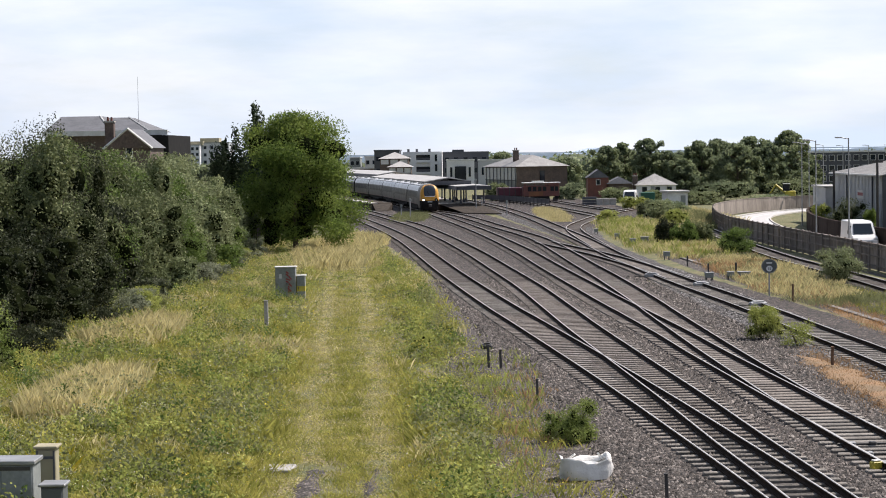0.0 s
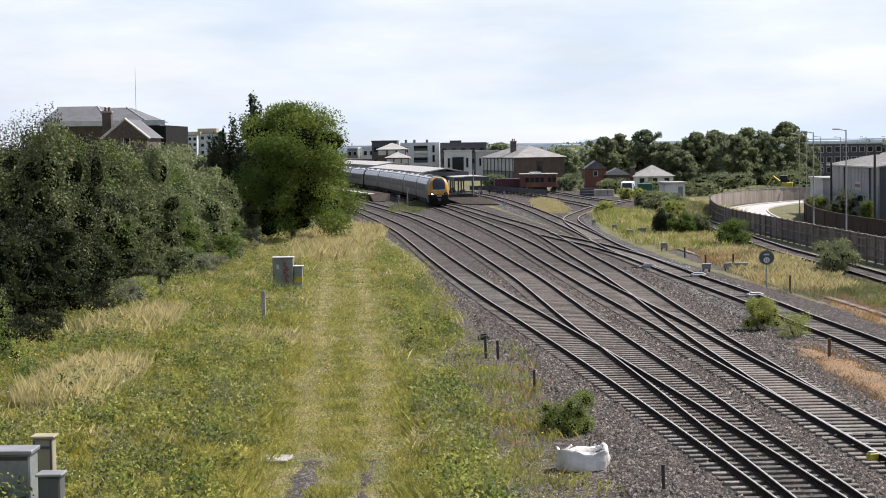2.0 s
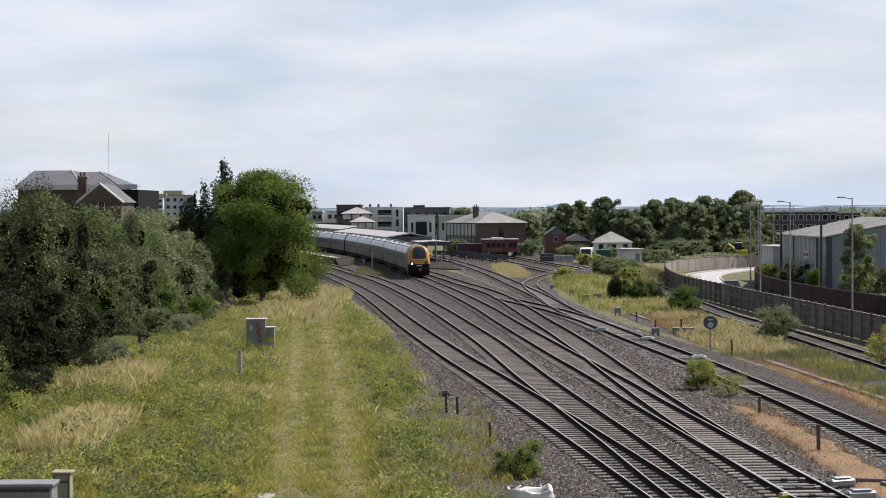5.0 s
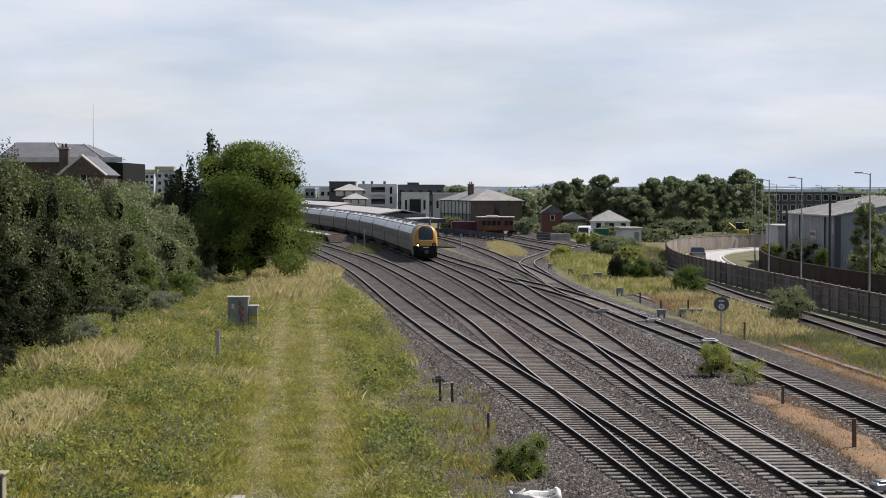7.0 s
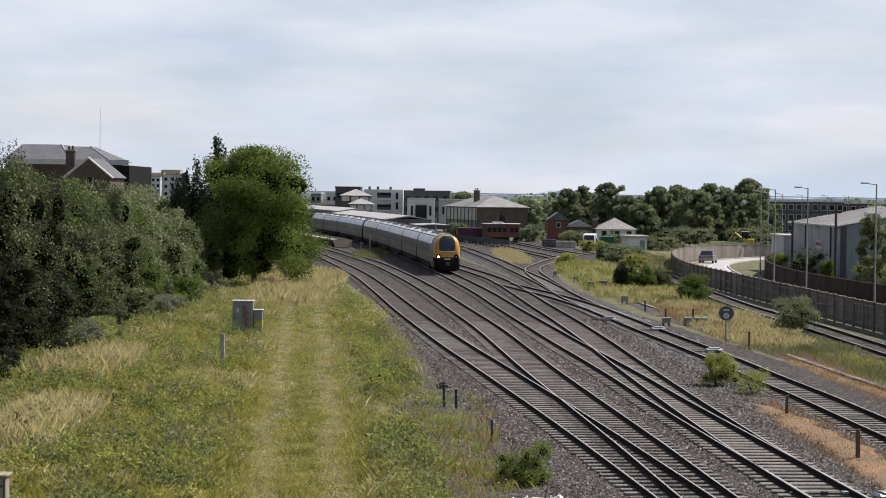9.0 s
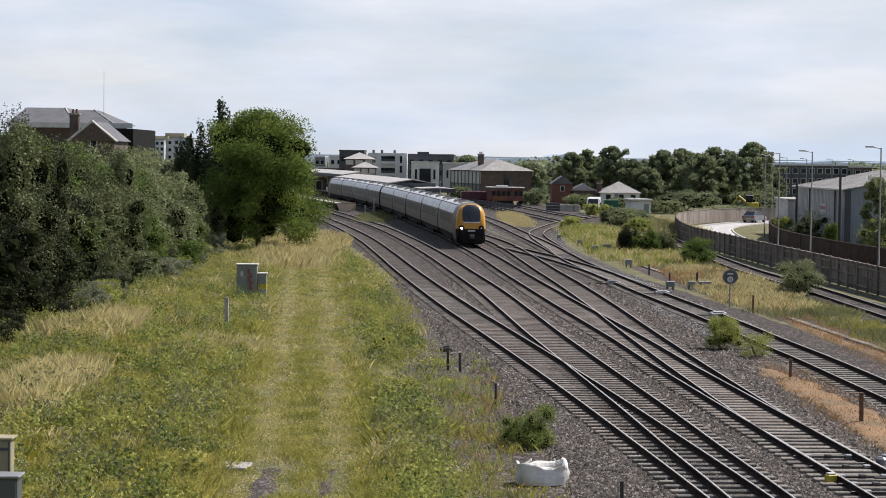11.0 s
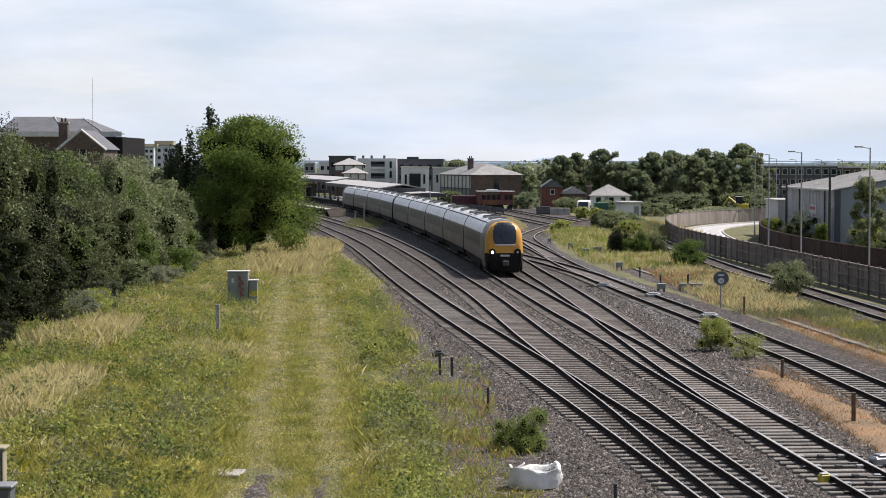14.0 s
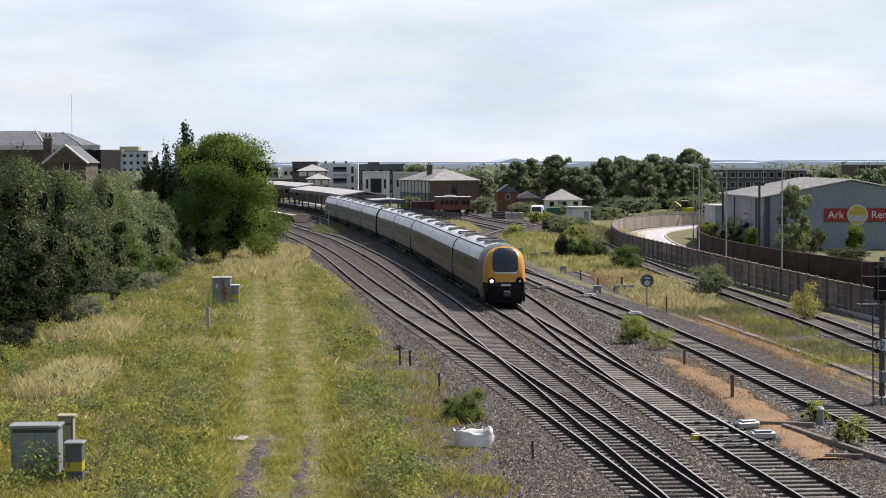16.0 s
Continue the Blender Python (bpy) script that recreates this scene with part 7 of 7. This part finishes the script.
        part("cover", bx(-0.3, 0.3, -0.15, 0.15, 0.26, 0.31, 0.02), M_GALV, th)
    th = thing("marker_block", pose(9.80, 50.2, -0.03, 0, 0, 20), "small yellow marker block between the rails", "marker")
    part("block", bx(-0.14, 0.14, -0.1, 0.1, 0, 0.22, 0.03), M_PAINTYEL, th)
    part("block_cap", bx(-0.1, 0.1, -0.08, 0.08, 0.22, 0.25, 0.01), M_PALE, th)
    # stretcher rods of the near points
    for y in (48.4, 49.6, 50.8, 52.4, 54.2):
        x = float(np.interp(y, [46.8, 55.6], [10.98, 10.4]))
        th = thing("stretcher_rod", pose(x, y, 0.0, 0, 0, random.uniform(2, 6)), "dark steel stretcher rod with pale brackets across the points", "point rod", "rods of the points")
        part("rod", tb((-0.95, 0, 0.04), (1.15, 0, 0.04), 0.035, n=6), M_DARK, th)
        for k in (-0.55, 0.0, 0.55):
            part("bracket", bx(k - 0.09, k + 0.09, -0.09, 0.09, 0.01, 0.10, 0.015), M_GALV if k else M_DARK, th)
    # cable troughs
    for line, lab in (([(15.2, 152), (16.0, 140), (16.2, 136)], "grey concrete cable trough in the verge"), ([(17.9, 103), (18.6, 92), (19.4, 80), (20.0, 66), (20.6, 45)], "grey concrete cable trough along the siding")):
        Q = spline(line, 1.0)
        th = thing("cable_trough", Matrix(), lab, "cable trough")
        t, r = frames_of(Q)
        for p, tt in zip(Q, t):
            part("trough_lid", box(bmesh.new(), -0.17, 0.17, -0.49, 0.49, 0.02, 0.1, 0.01, pose(p[0], p[1], -0.115, 0, 0, math.degrees(math.atan2(tt[1], tt[0])) - 90)), M_SLEEPER, th)
    # signal post at the right with ladder and cage
    th = thing("railway_signal", pose(18.25, 60.0, -0.12), "dark steel railway signal seen from behind, with ladder and caged platform", "railway signal")
    th.scale = (0.88, 0.88, 0.88)
    part("mast", tb((0, 0, 0), (0, 0, 6.3), 0.13, n=12), M_DARK, th)
    part("base", bx(-0.3, 0.3, -0.3, 0.3, 0, 0.4, 0.03), M_CONC, th)
    part("platform_grid", bx(-1.0, 0.5, -0.5, 0.6, 4.22, 4.3), M_DARK, th)
    for x in (-1.0, -0.3, 0.5):
        part("cage_post", tb((x, -0.5, 4.3), (x, -0.5, 6.1), 0.03, n=6), M_DARK, th)
    for z in (4.9, 5.5, 6.1):
        part("cage_rail", tb((-1.0, -0.5, z), (0.5, -0.5, z), 0.025, n=6), M_DARK, th)
    hd = part("signal_head", bx(-0.35, 0.35, -0.2, 0.2, 4.5, 5.9, 0.05), M_BLACK, th)
    for i in range(3):
        part("hood", tb((0, 0.2, 4.75 + i * 0.42), (0, 0.5, 4.75 + i * 0.42), 0.17, n=14), M_BLACK, hd)
    ld = part("ladder", tb((-0.55, -0.75, 0), (-0.55, -0.55, 4.3), 0.03, n=6), M_DARK, th)
    part("stile", tb((-0.2, -0.75, 0), (-0.2, -0.55, 4.3), 0.03, n=6), M_DARK, ld)
    for i in range(15):
        part("rung", tb((-0.55, -0.74 + i * 0.013, 0.3 + i * 0.28), (-0.2, -0.74 + i * 0.013, 0.3 + i * 0.28), 0.016, n=5), M_DARK, ld)
    pl = part("number_disc", tb((-0.02, -0.16, 2.6), (-0.02, -0.19, 2.6), 0.3, n=28), M_WHITE, th)
    part("disc_rim", ringmesh(-0.02, -0.2, 2.6, 0.31, 0.26), M_BLACK, pl)
    text("2", -0.02, 2.44, 0.42, pl, M_BLACK, -0.195, 90, "number", "CENTER")
    part("junction_box", bx(-0.16, 0.2, -0.3, -0.13, 1.0, 1.5, 0.02), M_GREY, th)
    # timber walkway edging and a grey post near the signal
    th = thing("timber_edging", Matrix(), "weathered timber edging in the gravel", "edging")
    for (x0, y0), (x1, y1) in (((12.6, 54.2), (14.4, 53.6)), ((13.3, 53.4), (15.0, 44.6)), ((13.2, 46.4), (14.3, 46.1))):
        L_ = math.hypot(x1 - x0, y1 - y0)
        part("baulk", box(bmesh.new(), 0, L_, -0.09, 0.09, 0, 0.16, 0.015, pose(x0, y0, -0.06, 0, 0, math.degrees(math.atan2(y1 - y0, x1 - x0)))), M_FENCE, th)
    th = thing("cable_marker", pose(14.65, 53.9, -0.1), "grey cable marker post with a pale cap", "post")
    part("shaft", tb((0, 0, 0), (0, 0, 0.62), 0.13, n=12), M_GREY, th)
    part("cap", tb((0, 0, 0.62), (0, 0, 0.70), 0.14, 0.09, n=12), M_PALE, th)
    bush(14.7, 55.0, 1.1, 0.9, "small bush behind the cable marker", M_WEED, 500, 0.06, 71)
    bush(14.6, 49.2, 1.2, 1.1, "small green bush beside the timber edging", M_WEED, 700, 0.06, 72)
    th = thing("catch_pit", pose(0.35, 83.5, -0.1), "small dark chunk at the ballast's edge", "debris")
    part("chunk", bx(-0.25, 0.25, -0.15, 0.2, 0, 0.22, 0.07), M_DARK, th)
    part("lip", bx(-0.1, 0.15, -0.1, 0.1, 0.22, 0.27, 0.02), M_DARK, th)


def ringmesh(x, y, z, r1, r0, n=36):
    bm = bmesh.new()
    A = [bm.verts.new((x + math.cos(2 * math.pi * i / n) * r1, y, z + math.sin(2 * math.pi * i / n) * r1)) for i in range(n)]
    B = [bm.verts.new((x + math.cos(2 * math.pi * i / n) * r0, y, z + math.sin(2 * math.pi * i / n) * r0)) for i in range(n)]
    C = [bm.verts.new((v.co.x, y + 0.012, v.co.z)) for v in A]
    for i in range(n):
        j = (i + 1) % n
        bm.faces.new((A[i], A[j], B[j], B[i]))
        bm.faces.new((A[i], C[i], C[j], A[j]))
    return bm


M_CHAR2 = mat("dark_grey_paint", (0.085, 0.095, 0.10), (0.11, 0.12, 0.12), 1.5, 0.6)
M_BEIGE = mat("beige_paint", (0.36, 0.33, 0.22), (0.30, 0.27, 0.18), 2, 0.7)
M_RUST = mat("rusty_steel", (0.12, 0.07, 0.045), (0.17, 0.10, 0.06), 5, 0.9)
make_station()
make_goods_yard()
make_fences()
make_warehouse()
make_houses()
make_trackside()
VAN = van(thing("white_van", pose(29, 158, -0.07, 0, 0, 180), "white panel van driving along the road", "van"))
HATCH = saloon(thing("silver_car", pose(29, 150, -0.07), "silver hatchback driving along the road", "car"))


def along_road(y):
    R = spline(ROADLINE, 1.0)
    i = int(np.argmin(np.abs(R[:, 1] - y)))
    i = min(max(i, 1), len(R) - 2)
    t = R[i + 1] - R[i - 1]
    u = (y - R[i, 1]) / (t[1] / 2) if abs(t[1]) > 1e-6 else 0
    p = R[i] + t / 2 * u
    return p, math.degrees(math.atan2(t[1], t[0]))



def move_road_cars():
    """The van comes towards the bridge, the car drives away round the bend."""
    rows = []
    for t, y in ((0.0, 158), (0.5, 151), (1.0, 144), (1.5, 136), (2.0, 128), (3.0, 111), (4.0, 94), (6.0, 58), (8.0, 20), (16.0, -50)):
        p, a = along_road(y)
        q = p + np.array([math.cos(radians(a + 90)), math.sin(radians(a + 90))]) * -1.0
        rows.append((t, pose(q[0], q[1], -0.07, 0, 0, a + 90)))
    walk(VAN, rows)
    rows = []
    for t, y in ((0.0, 95), (2.0, 125), (4.0, 160), (5.0, 182), (6.0, 202), (7.0, 222), (8.0, 233), (9.0, 243), (10.0, 252), (10.5, 256), (11.0, 261), (11.5, 265), (12.0, 268), (13.0, 275), (16.0, 290)):
        p, a = along_road(y)
        q = p + np.array([math.cos(radians(a - 90)), math.sin(radians(a - 90))]) * -1.0
        rows.append((t, pose(q[0], q[1], -0.07, 0, 0, a - 90)))
    walk(HATCH, rows)

# ---- motion ----
# seconds and the way of the train's front along its line, in metres of the plan's y
FRONT = [(0.0, 274.1), (0.5, 269.1), (1.0, 264.4), (1.5, 259.8), (2.0, 255.5), (2.5, 251.2), (3.0, 247.1), (3.5, 243.1), (4.0, 239.1), (4.5, 235.1), (5.0, 231.1), (5.5, 227.2), (6.0, 223.1), (6.5, 219.0), (7.0, 214.8), (7.5, 210.5), (8.0, 206.1), (8.5, 201.5), (9.0, 196.8), (9.5, 191.8), (10.0, 186.8), (10.5, 181.5), (11.0, 175.9), (11.5, 170.2), (12.0, 164.3), (12.5, 158.1), (13.0, 151.7), (13.5, 145.0), (14.0, 138.1), (14.5, 131.0), (15.0, 123.6), (15.5, 116.0), (16.0, 108.1)]



def motions():
    Q = spline(T3, 0.5)
    s = np.arange(len(Q)) * 0.5
    def at(u):
        return np.array([np.interp(u, s, Q[:, 0]), np.interp(u, s, Q[:, 1])])
    front = []
    for t, y in FRONT:
        front.append((t, float(np.interp(y, Q[:, 1], s))))
    for i, c in enumerate(CARS):
        rows = []
        for t, u in front:
            mid = u + CAR_LEN / 2 + i * (CAR_LEN + CAR_GAP) + (1.2 if i >= 5 else 0.0)
            a, b = at(mid - 6.8), at(mid + 6.8)
            d = a - b
            p = (a + b) / 2
            rows.append((t, pose(p[0], p[1], 0.17, 0, 0, math.degrees(math.atan2(d[1], d[0])) - 90)))
        walk(c, rows)
    move_road_cars()


motions()
